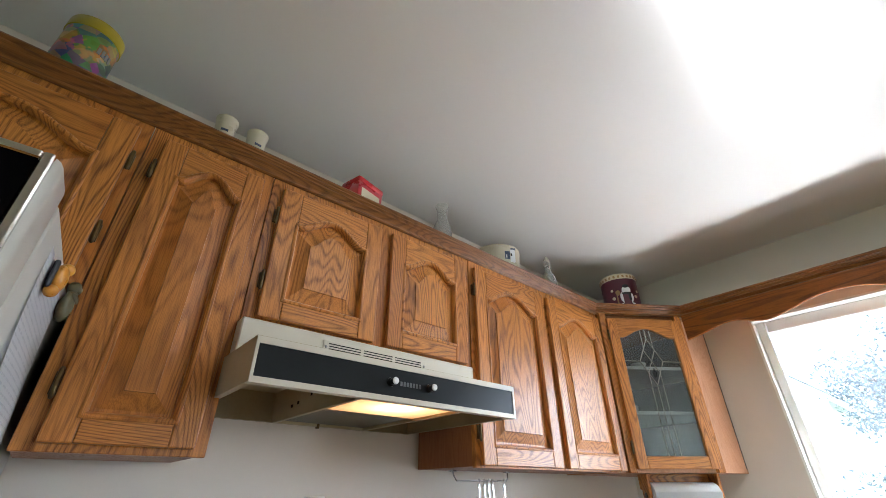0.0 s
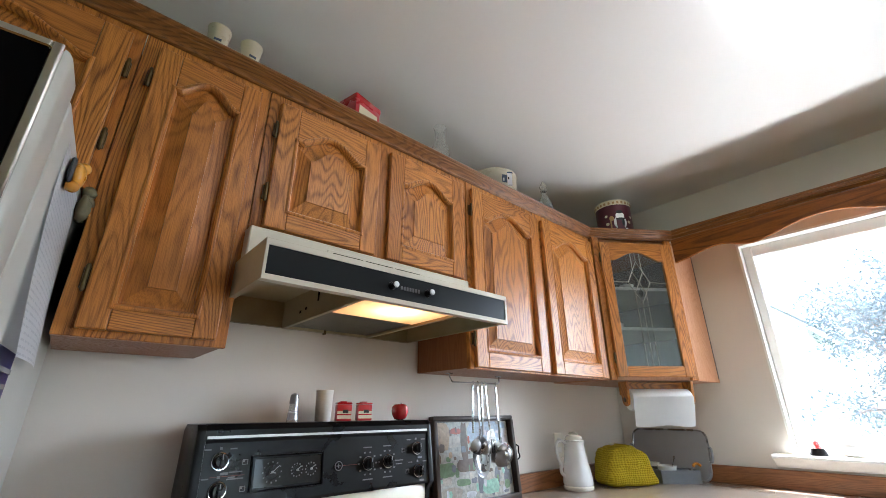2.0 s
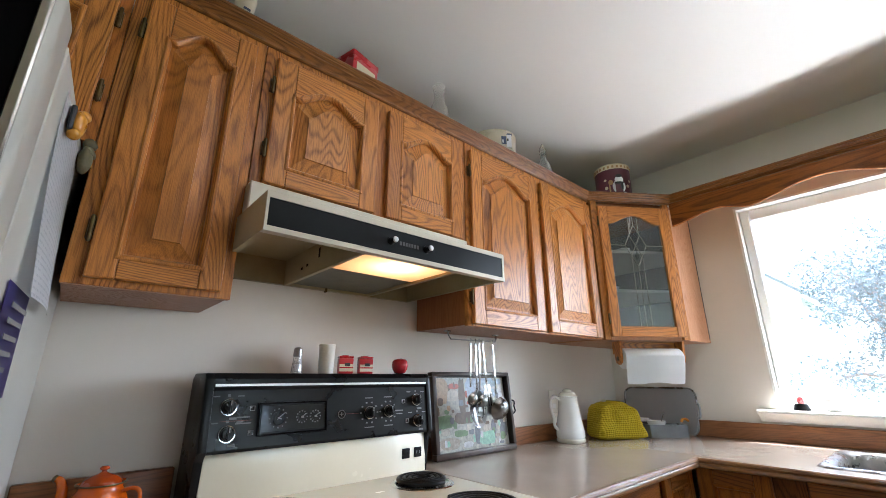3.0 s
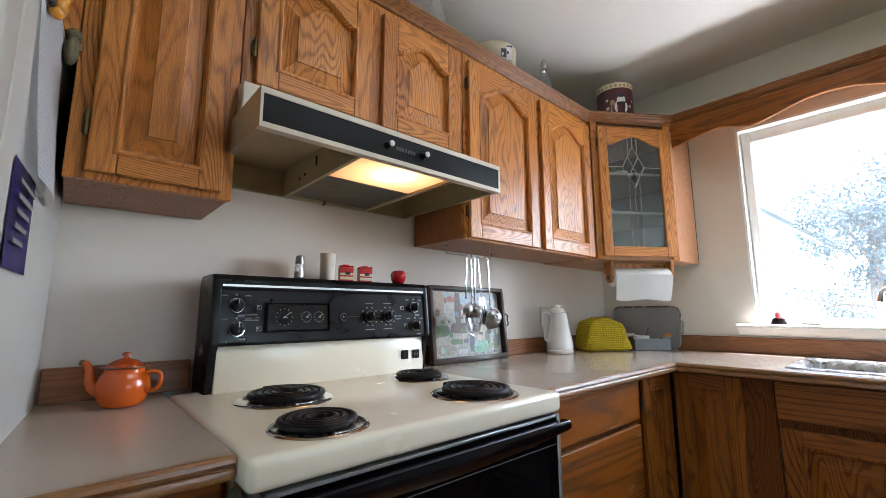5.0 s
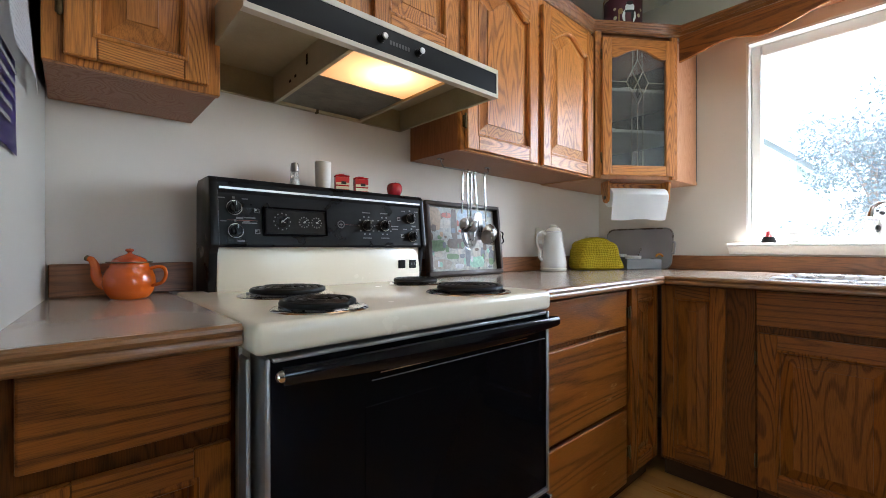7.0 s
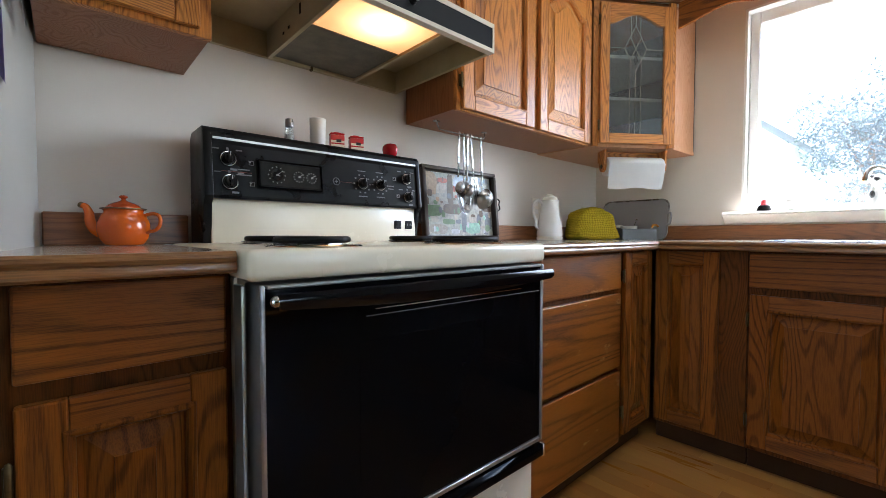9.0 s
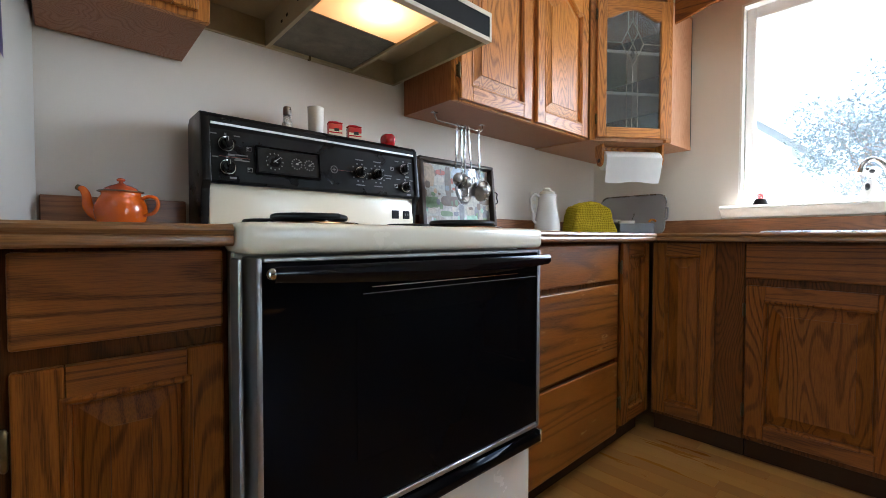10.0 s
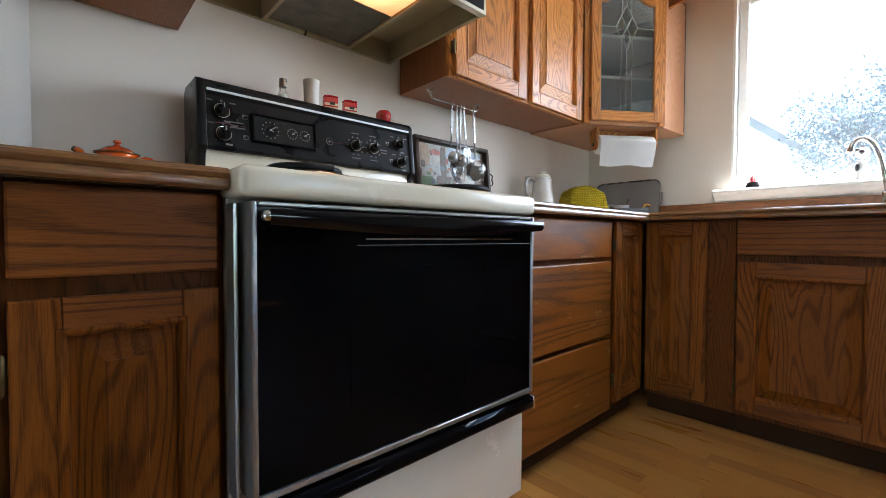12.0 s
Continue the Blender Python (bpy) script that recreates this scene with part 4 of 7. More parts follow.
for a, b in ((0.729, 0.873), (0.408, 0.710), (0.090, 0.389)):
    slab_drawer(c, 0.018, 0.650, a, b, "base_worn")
CWID = BX - 1.482
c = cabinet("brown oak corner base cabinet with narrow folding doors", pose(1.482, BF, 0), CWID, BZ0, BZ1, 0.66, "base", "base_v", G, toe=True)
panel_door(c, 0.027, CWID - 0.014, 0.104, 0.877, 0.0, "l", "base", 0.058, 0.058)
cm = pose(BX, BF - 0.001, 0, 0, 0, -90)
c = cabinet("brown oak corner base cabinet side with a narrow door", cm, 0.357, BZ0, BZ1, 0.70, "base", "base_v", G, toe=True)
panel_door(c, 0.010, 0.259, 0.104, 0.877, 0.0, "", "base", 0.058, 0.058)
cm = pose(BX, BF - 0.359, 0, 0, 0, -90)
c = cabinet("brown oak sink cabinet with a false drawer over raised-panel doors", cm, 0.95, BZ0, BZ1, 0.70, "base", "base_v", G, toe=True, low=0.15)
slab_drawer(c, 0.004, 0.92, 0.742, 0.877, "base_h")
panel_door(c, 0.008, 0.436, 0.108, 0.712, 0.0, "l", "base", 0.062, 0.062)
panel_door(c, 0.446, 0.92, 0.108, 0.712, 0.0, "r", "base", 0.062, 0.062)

# counters with grooved wooden nosing
NY, NX = -0.706, 1.742
NOSE = [(0.0, 0.0), (-0.010, 0.0), (-0.0155, -0.004), (-0.017, -0.010), (-0.014, -0.0155), (-0.012, -0.0175), (-0.015, -0.0195), (-0.017, -0.025), (-0.0155, -0.032), (-0.010, -0.036), (0.0, -0.036)]


def nosing(parent, p, q, cut0=0.0, cut1=0.0):
    """Nosing along the counter's edge from p to q, the room on its right; cut: how far the outer edge runs on."""
    p, q = Vector(p), Vector(q)
    way = q - p
    loc = Matrix.Translation((p.x, p.y, TOP)) @ Matrix.Rotation(math.atan2(way.y, way.x), 4, "Z")
    bm = bmesh.new()
    L = way.length
    r0 = [bm.verts.new((-cut0 * d, d, z)) for d, z in NOSE]
    r1 = [bm.verts.new((L + cut1 * d, d, z)) for d, z in NOSE]
    k = len(NOSE)
    for s in range(k):
        bm.faces.new((r0[s], r0[(s + 1) % k], r1[(s + 1) % k], r1[s]))
    bm.faces.new(r0)
    bm.faces.new(r1[::-1])
    bmesh.ops.recalc_face_normals(bm, faces=bm.faces)
    part("nosing", bm, "nosing", parent, "grooved varnished wooden edge", m=loc, smooth=35)


NI = 0.017
cl = thing("countertop", "short beige laminate countertop with a wooden edge beside the fridge", "countertop", pose(0, 0, 0))
part("laminate_top", flat([(-0.30, NY + NI), (-0.013, NY + NI), (-0.013, -0.002), (-0.30, -0.002)], TOP - 0.036, TOP), "laminate", cl)
nosing(cl, (-0.30, NY + NI), (-0.013, NY + NI))
part("backsplash", cube(-0.262, 0.05, -0.022, -0.002, TOP, 1.005, bevel=0.003), "splash", cl, "oak backsplash strip")
cr = thing("countertop", "beige laminate corner countertop with a wooden edge", "countertop", pose(0, 0, 0))
# sink cut-out lies between these
SX0, SX1, SY0, SY1 = 1.865, 2.335, -1.86, -1.07
part("laminate_top", flat([(0.802, NY + NI), (NX + NI, NY + NI), (NX + NI, SY1), (WALL_X - 0.002, SY1), (WALL_X - 0.002, -0.002), (0.802, -0.002)], TOP - 0.036, TOP), "laminate", cr)
part("laminate_top", flat([(NX + NI, SY0), (SX0, SY0), (SX0, SY1), (NX + NI, SY1)], TOP - 0.036, TOP), "laminate", cr)
part("laminate_top", flat([(SX1, SY0), (WALL_X - 0.002, SY0), (WALL_X - 0.002, SY1), (SX1, SY1)], TOP - 0.036, TOP), "laminate", cr)
part("laminate_top", flat([(NX + NI, -2.2), (WALL_X - 0.002, -2.2), (WALL_X - 0.002, SY0), (NX + NI, SY0)], TOP - 0.036, TOP), "laminate", cr)
nosing(cr, (0.802, NY + NI), (NX + NI, NY + NI), 0, -1)
nosing(cr, (NX + NI, NY + NI), (NX + NI, -2.2), 1, 0)
part("backsplash", cube(0.802, WALL_X - 0.024, -0.022, -0.002, TOP, 0.999, bevel=0.003), "splash", cr, "oak backsplash strip")
part("backsplash", cube(0, 2.19, 0, 0.02, TOP, 1.003, bevel=0.003), "splash", cr, "oak backsplash strip", m=pose(WALL_X - 0.022, -0.002, 0, 0, 0, -90))

# ---- cooker ----
cooker = thing("cooker", "cream electric cooker with black console and oven door", "cooker", pose(-0.010, 0, -0.008))
CWD = 0.806
COOK_TOP = 0.933
part("body", cube(0.004, CWD - 0.004, -0.665, -0.012, 0.02, 0.885, bevel=0.004), "bisque", cooker, "cream painted sides")
part("cooktop", cube(0.0, CWD, -0.752, -0.09, 0.880, COOK_TOP, bevel=0.014, seg=4), "enamel", cooker, "glossy cream enamel cooktop", smooth=40)
part("splash_panel", cube(0.086, CWD - 0.012, -0.170, -0.10, COOK_TOP - 0.004, 1.062, bevel=0.006, seg=2), "enamel", cooker, "cream enamel splash panel", smooth=40)
prof = [(-0.025, COOK_TOP - 0.01), (-0.160, COOK_TOP - 0.01), (-0.176, 1.040), (-0.196, 1.062), (-0.176, 1.236), (-0.164, 1.250), (-0.05, 1.250), (-0.03, 1.235)]
CF = [(-0.188, 1.064), (-0.172, 1.208)]       # foot and head of the console's face
console = part("console", along_x([(-0.03, 1.056), (-0.186, 1.056), (-0.1895, 1.064), (-0.1735, 1.206), (-0.178, 1.214), (-0.176, 1.236), (-0.160, 1.250), (-0.05, 1.250), (-0.03, 1.235)], 0.086, CWD - 0.018), "black_plastic", cooker, "black control console", smooth=30)
for a, b in ((0.066, 0.088), (CWD - 0.020, CWD - 0.001)):
    part("end_piece", along_x(prof, a, b, 0.003), "black_plastic", cooker, "black plastic end piece", smooth=30)
part("chrome_strip", cube(0.090, CWD - 0.022, -0.1805, -0.174, 1.2165, 1.2225), "steel_bright", cooker, "thin chrome strip")
TILT_C = math.degrees(math.atan2(CF[1][0] - CF[0][0], CF[1][1] - CF[0][1]))


def face(x, z, out=0.0):
    """A pose on the console's face: local x along it, z up it, -y out of it."""
    u = (z - CF[0][1]) / (CF[1][1] - CF[0][1])
    return pose(x, CF[0][0] + (CF[1][0] - CF[0][0]) * u - 0.0022 - out, z, -TILT_C, 0, 0)


def knob(x, z, r=0.0195):
    m = face(x, z)
    out = Matrix.Rotation(radians(90), 4, "X")
    bm = bmesh.new()
    lathe(bm, [(0.0, 0.0), (r, 0.0), (r * 0.98, 0.004), (r * 0.8, 0.005), (r * 0.76, 0.018), (r * 0.7, 0.0205), (0.0, 0.0205)], seg=28, m=out)
    box(bm, -0.0045, 0.0045, -0.027, -0.018, -r * 0.78, r * 0.78, bevel=0.0015)
    k = part("knob", bm, "black_plastic", cooker, "black control knob", m=m, smooth=35)
    bm = bmesh.new()
    tube(bm, [(r * math.cos(a * math.tau / 28), -0.004, r * math.sin(a * math.tau / 28)) for a in range(28)], 0.0021, 6, True)
    part("chrome_ring", bm, "chrome", k, "chrome ring", smooth=60)
    part("pointer", cube(-0.0012, 0.0012, -0.0275, -0.0268, r * 0.15, r * 0.75), "white_print", k)


def mark(x, z, w, h, mat="grey_print", parent=None):
    part("marking", cube(-w / 2, w / 2, -0.0006, 0.0014, -h / 2, h / 2), mat, parent or console, m=face(x, z))




def on_console(x):
    """From room x to cooker x."""
    return x * 1.022 + 0.017


for kx, kz, r in ((0.108, 1.165, 0.0195), (0.110, 1.101, 0.0195), (0.522, 1.131, 0.0185), (0.593, 1.132, 0.0185), (0.707, 1.163, 0.0185), (0.710, 1.096, 0.0185)):
    kx = on_console(kx)
    knob(kx, kz, r)
    big = 0.5 < kx < 0.67
    if big:
        for i in range(10):
            a = math.tau * (i + 0.5) / 10
            mark(kx + 0.031 * math.sin(a), kz + 0.031 * math.cos(a), 0.0055, 0.0045)
        mark(kx, kz + 0.044, 0.030, 0.003)
        mark(kx, kz - 0.043, 0.034, 0.003)
    else:
        for dx, w in ((-0.030, 0.016), (0.030, 0.016)):
            mark(kx + dx, kz + 0.027, w, 0.003)
        mark(kx, kz + 0.029, 0.006, 0.006)
        mark(kx + 0.014, kz - 0.028, 0.018, 0.0055)
for x, z in ((0.168, 1.160), (0.168, 1.100), (0.655, 1.160), (0.668, 1.098)):
    for dx, dz, w, h in ((0, 0.0055, 0.013, 0.0013), (0, -0.0055, 0.013, 0.0013), (-0.006, 0, 0.0013, 0.012), (0.006, 0, 0.0013, 0.012), (-0.003, 0.002, 0.004, 0.004)):
        mark(on_console(x) + dx, z + dz, w, h, "white_print")
mark(0.150, 1.131, 0.08, 0.0010, "red_print")
mark(0.168, 1.139, 0.032, 0.003)
mark(0.168, 1.124, 0.040, 0.003)
mark(0.488, 1.131, 0.05, 0.0009, "red_print")
mark(0.668, 1.132, 0.03, 0.003)
mark(0.668, 1.122, 0.024, 0.003)
# maker's badge: a plain ring
bm = bmesh.new()
tube(bm, [(0.0115 * math.cos(a * math.tau / 24), -0.001, 0.0115 * math.sin(a * math.tau / 24)) for a in range(24)], 0.0014, 5, True)
box(bm, -0.006, 0.006, -0.0016, 0.0, -0.0012, 0.0012)
box(bm, -0.0012, 0.0012, -0.0016, 0.0, -0.006, 0.006)
part("badge", bm, "grey_print", console, "round maker's badge", m=face(on_console(0.426), 1.131))
# clock window
clock = part("clock_frame", along_x([(-0.006, -0.040), (-0.006, 0.040), (0.002, 0.043), (0.002, -0.043)], -0.099, 0.099), "black_plastic", cooker, "black clock bezel", m=face(on_console(0.279), 1.131))
part("clock_glass", cube(-0.092, 0.092, -0.0072, -0.005, -0.034, 0.034, bevel=0.0008), "dark_glass", clock, "dark clock glass")
bm = bmesh.new()
for a, b, c, d in ((-0.097, 0.097, 0.0375, 0.041), (-0.097, 0.097, -0.041, -0.0375), (-0.097, -0.0935, -0.0375, 0.0375), (0.0935, 0.097, -0.0375, 0.0375)):
    box(bm, a, b, -0.0105, -0.005, c, d)
part("clock_rim", bm, "black", clock)


def dial(x, r, label):
    d = part("dial", lathe(bmesh.new(), [(0.0, 0.0), (r * 0.62, 0.0), (r * 0.62, 0.0006), (0.0, 0.0006)], seg=24, m=Matrix.Rotation(radians(90), 4, "X")), "black_plastic", clock, label, m=pose(x, -0.0073, 0))
    bm = bmesh.new()
    for i in range(12):
        a = math.tau * i / 12
        box(bm, r * 0.86 * math.sin(a) - 0.0016, r * 0.86 * math.sin(a) + 0.0016, -0.001, 0.0, r * 0.86 * math.cos(a) - 0.0018, r * 0.86 * math.cos(a) + 0.0018)
    part("dial_marks", bm, "grey_print", d)
    bm = bmesh.new()
    tube(bm, [(-r * 0.15, -0.002, -r * 0.12), (r * 0.62, -0.002, r * 0.5)], 0.0010, 5)
    tube(bm, [(0, -0.002, 0), (r * 0.3, -0.002, -r * 0.1)], 0.0013, 5)
    lathe(bm, [(0.0, 0.0), (0.0028, 0.0), (0.0028, 0.006), (0.0, 0.0065)], seg=12, m=Matrix.Rotation(radians(90), 4, "X"))
    part("needle", bm, "white_print", d)


dial(-0.045, 0.028, "black clock dial with pale marks")
dial(0.022, 0.018, "small timer dial")
dial(0.062, 0.018, "small timer dial")
# sockets on the splash panel
for x in (0.676, 0.725):
    s = part("socket", cube(-0.0155, 0.0155, -0.003, 0.004, -0.0155, 0.0155, bevel=0.002), "black_plastic", cooker, "small black socket", m=pose(on_console(x), -0.171, 0.994))
    bm = bmesh.new()
    box(bm, -0.008, -0.005, -0.0036, -0.002, -0.004, 0.005)
    box(bm, 0.004, 0.007, -0.0036, -0.002, -0.004, 0.005)
    part("slot", bm, "shadow_gap" if x < 0.7 else "grey_print", s)
# burners
for bx, by, r in ((0.197, -0.352, 0.103), (0.655, -0.315, 0.084), (0.150, -0.645, 0.083), (0.594, -0.620, 0.102)):
    b = part("burner", lathe(bmesh.new(), [(0.0, 0.0008), (r * 0.7, 0.0012), (r * 0.96, 0.003), (r * 1.03, 0.0045), (r * 1.1, 0.0035), (r * 1.14, 0.0005), (r * 1.12, -0.0005)], seg=48), "chrome", cooker, "chrome drip bowl", m=pose(bx + 0.010, by, COOK_TOP), smooth=40)
    turns = 4.3 if r > 0.09 else 3.8
    pts = []
    for i in range(int(turns * 28) + 1):
        a = i / 28 * math.tau
        rr = r * (0.20 + 0.74 * (i / 28) / turns)
        pts.append((rr * math.cos(a), rr * math.sin(a), 0.0135))
    bm = bmesh.new()
    tube(bm, pts, 0.0072 if r > 0.09 else 0.0068, 8)
    part("coil", bm, "coil", b, "black coiled heating element", smooth=60)
    bm = bmesh.new()
    for i in range(3):
        a = i * math.tau / 3 + 0.4
        t = bmesh.new()
        box(t, 0.0, r * 0.98, -0.002, 0.002, 0.0, 0.0065)
        merge(bm, t, Matrix.Rotation(a, 4, "Z"))
    part("coil_support", bm, "steel", b)
# oven door: black glass in a chrome frame
DY = -0.739
oven = part("oven_door", cube(0.022, CWD - 0.006, DY, -0.667, 0.374, 0.868, bevel=0.003), "black", cooker, "black glass oven door")
bm = bmesh.new()
box(bm, 0.017, 0.028, DY - 0.006, -0.672, 0.362, 0.874, bevel=0.004, seg=2)
box(bm, CWD - 0.010, CWD, DY - 0.006, -0.672, 0.362, 0.874, bevel=0.004, seg=2)
box(bm, 0.0305, CWD - 0.0125, DY - 0.005, -0.672, 0.362, 0.374, bevel=0.002)
box(bm, 0.0305, CWD - 0.0125, DY - 0.005, -0.672, 0.866, 0.874, bevel=0.002)
part("chrome_frame", bm, "satin", oven, "worn chrome frame", smooth=40)
part("window_pane", cube(0.205, CWD - 0.17, DY - 0.0012, DY + 0.001, 0.47, 0.75, bevel=0.0004), "black", oven, "darker oven window")
for z, x0, x1, look_of in ((0.8095, 0.24, CWD - 0.10, "chrome"), (0.797, 0.22, CWD - 0.015, "grey_print")):
    part("trim_line", cube(x0, x1, DY - 0.0015, DY + 0.001, z, z + 0.0018), look_of, oven)
bm = bmesh.new()
n = 24
prev = None
for i in range(n + 1):
    u = i / n
    x = 0.040 + (CWD - 0.040 + 0.006) * u
    bow = math.sin(math.pi * u)
    ring = [(DY - 0.020 - 0.012, 0.860), (DY - 0.036, 0.852), (DY - 0.036, 0.842 - 0.010 * bow), (DY - 0.028, 0.834 - 0.016 * bow), (DY - 0.012, 0.836 - 0.014 * bow), (DY - 0.012, 0.860)]
    cur = [bm.verts.new((x, y, z)) for y, z in ring]
    if prev:
        for s in range(6):
            bm.faces.new((prev[s], prev[(s + 1) % 6], cur[(s + 1) % 6], cur[s]))
    else:
        bm.faces.new(cur)
    prev = cur
bm.faces.new(prev[::-1])
bmesh.ops.recalc_face_normals(bm, faces=bm.faces)
h = part("handle", bm, "handle_black", oven, "bowed black door handle", smooth=45)
for x in (0.0385, CWD + 0.0015):
    bm = bmesh.new()
    lathe(bm, [(0.0105 * math.sin(math.pi * k / 8), -0.0105 * math.cos(math.pi * k / 8)) for k in range(9)], (x, DY - 0.025, 0.848), 16, Matrix.Rotation(radians(90), 4, "Y"))
    part("handle_cap", bm, "chrome", h, "chrome end cap", smooth=60)
part("handle_bracket", cube(0.10, CWD - 0.06, DY - 0.013, DY + 0.001, 0.842, 0.852), "chrome", oven)
part("side_trim", cube(0.0008, 0.0075, -0.712, -0.6675, 0.362, 0.872, bevel=0.002), "satin", cooker, "satin strip beside the oven door")
# storage drawer
drawer = part("drawer", cube(0.012, CWD - 0.004, -0.712, -0.667, 0.055, 0.352, bevel=0.006, seg=2), "enamel", cooker, "cream enamel storage drawer", smooth=40)
part("drawer_handle", along_x([(-0.712, 0.352), (-0.735, 0.350), (-0.748, 0.338), (-0.748, 0.318), (-0.738, 0.308), (-0.712, 0.312)], 0.014, CWD + 0.002, 0.003), "black", drawer, "long black drawer handle", smooth=40)
for x in (0.012, CWD + 0.004):
    part("handle_cap", cube(x - 0.005, x + 0.005, -0.749, -0.713, 0.312, 0.352, bevel=0.004, seg=2), "chrome", drawer, "chrome end cap", smooth=40)
part("chrome_band", cube(0.012, CWD - 0.004, -0.722, -0.713, 0.351, 0.360), "satin", drawer)

# ---- cooker hood ----
HX0, HX1, HY, HB, HT = 0.037, 0.812, -0.540, 1.531, 1.618
hood = thing("cooker_hood", "cream cooker hood with a black fascia, its lamp on", "cooker hood", pose(0, 0, 0))
bm = bmesh.new()
box(bm, HX0, HX0 + 0.004, HY + 0.004, -0.003, HB, HT)
box(bm, HX1 - 0.004, HX1, HY + 0.004, -0.003, HB, HT)
box(bm, HX0, HX1, HY + 0.004, -0.003, HT, HT + 0.004)
box(bm, HX0, HX1, -0.007, -0.003, HB, HT)
for a, b, c, d in ((HX0 + 0.004, HX0 + 0.014, HY + 0.02, -0.007), (HX1 - 0.014, HX1 - 0.004, HY + 0.02, -0.007), (HX0 + 0.004, HX1 - 0.004, -0.017, -0.0075)):
    box(bm, a, b, c, d, HB, HB + 0.003)
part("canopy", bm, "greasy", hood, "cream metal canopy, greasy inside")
bm = bmesh.new()
box(bm, HX0 + 0.006, HX1, HY, HY + 0.004, HB, HB + 0.010)
box(bm, HX0, HX1, HY, HY + 0.004, HT - 0.012, HT + 0.002)
box(bm, HX0, HX0 + 0.006, HY, HY + 0.004, HB, HT - 0.012)
box(bm, HX1 - 0.008, HX1, HY, HY + 0.004, HB + 0.010, HT - 0.012)
box(bm, HX0, HX1, HY, HY + 0.022, HB - 0.002, HB)
part("fascia_frame", bm, "bisque", hood, "cream fascia frame")
fascia = part("fascia", cube(HX0 + 0.006, HX1 - 0.008, HY + 0.002, HY + 0.006, HB + 0.010, HT - 0.012), "navy_black", hood, "black fascia panel")
for x in (0.363, 0.482):
    out = Matrix.Rotation(radians(90), 4, "X")
    k = part("knob", lathe(bmesh.new(), [(0.0, 0.0), (0.011, 0.0), (0.0105, 0.004), (0.008, 0.006), (0.0078, 0.02), (0.0, 0.02)], seg=20, m=out), "black_plastic", hood, "small black knob", m=pose(x, HY + 0.002, 1.573), smooth=40)
    part("knob_cap", lathe(bmesh.new(), [(0.0078, 0.0195), (0.0082, 0.021), (0.007, 0.024), (0.0, 0.025)], seg=20, m=out), "white_print_2", k, "white knob cap", smooth=50)
bm = bmesh.new()
for i in range(7):
    box(bm, 0.0095 * i, 0.0095 * i + 0.0065, 0, 0.001, 0, 0.0105)
part("maker_plate", bm, "grey_print", fascia, "maker's lettering as plain bars", m=pose(0.391, HY + 0.0012, 1.568))
riser = part("riser", cube(HX0 + 0.009, HX1 + 0.008, -0.362, -0.01, HT + 0.004, 1.7155, bevel=0.003), "bisque", hood, "cream upper housing")
vent = part("vent_plate", cube(0.258, 0.606, -0.3655, -0.362, 1.664, 1.700, bevel=0.001), "bisque", hood, "slotted vent plate")
for g in range(3):
    for r in range(4):
        part("slot", cube(0.274 + 0.108 * g, 0.274 + 0.108 * g + 0.098, -0.3662, -0.364, 1.669 + 0.007 * r, 1.6715 + 0.007 * r), "shadow_gap", vent)
for x in (0.266, 0.599):
    part("screw", lathe(bmesh.new(), [(0.0, 0.0), (0.004, 0.0), (0.003, 0.002), (0.0, 0.0025)], seg=10, m=Matrix.Rotation(radians(90), 4, "X")), "steel", vent, m=pose(x, -0.3655, 1.682))
# fan housing with lamp lens and filter
BX0, BX1 = 0.286, 0.614
bm = bmesh.new()
box(bm, BX0, BX0 + 0.004, HY + 0.02, -0.012, HB, HT)
box(bm, BX1 - 0.004, BX1, HY + 0.02, -0.012, HB, HT)
box(bm, BX0, BX0 + 0.012, HY + 0.02, -0.012, HB - 0.002, HB)
box(bm, BX1 - 0.012, BX1, HY + 0.02, -0.012, HB - 0.002, HB)
box(bm, BX0 + 0.0125, BX1 - 0.0125, -0.026, -0.012, HB - 0.002, HB + 0.01)
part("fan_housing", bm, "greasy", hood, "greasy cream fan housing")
for y, z in ((-0.28, 1.572), (-0.20, 1.560), (-0.16, 1.556)):
    part("housing_hole", cube(BX0 - 0.001, BX0 + 0.0005, y, y + (0.012 if y > -0.25 else 0.010), z, z + (0.008 if y > -0.25 else 0.03)), "shadow_gap", hood)
part("lamp_lens", cube(BX0 + 0.013, BX1 - 0.013, HY + 0.022, -0.312, HB + 0.004, HB + 0.012, bevel=0.003), "lens", hood, "glowing warm lamp lens", m=pose(0, 0, 0))
part("filter", cube(BX0 + 0.013, BX1 - 0.013, -0.308, -0.028, HB + 0.006, HB + 0.012), "filter", hood, "greasy aluminium mesh filter")
part("filter_catch", cube(0.43, 0.438, -0.03, -0.016, HB - 0.008, HB + 0.006, bevel=0.001), "brass", hood)

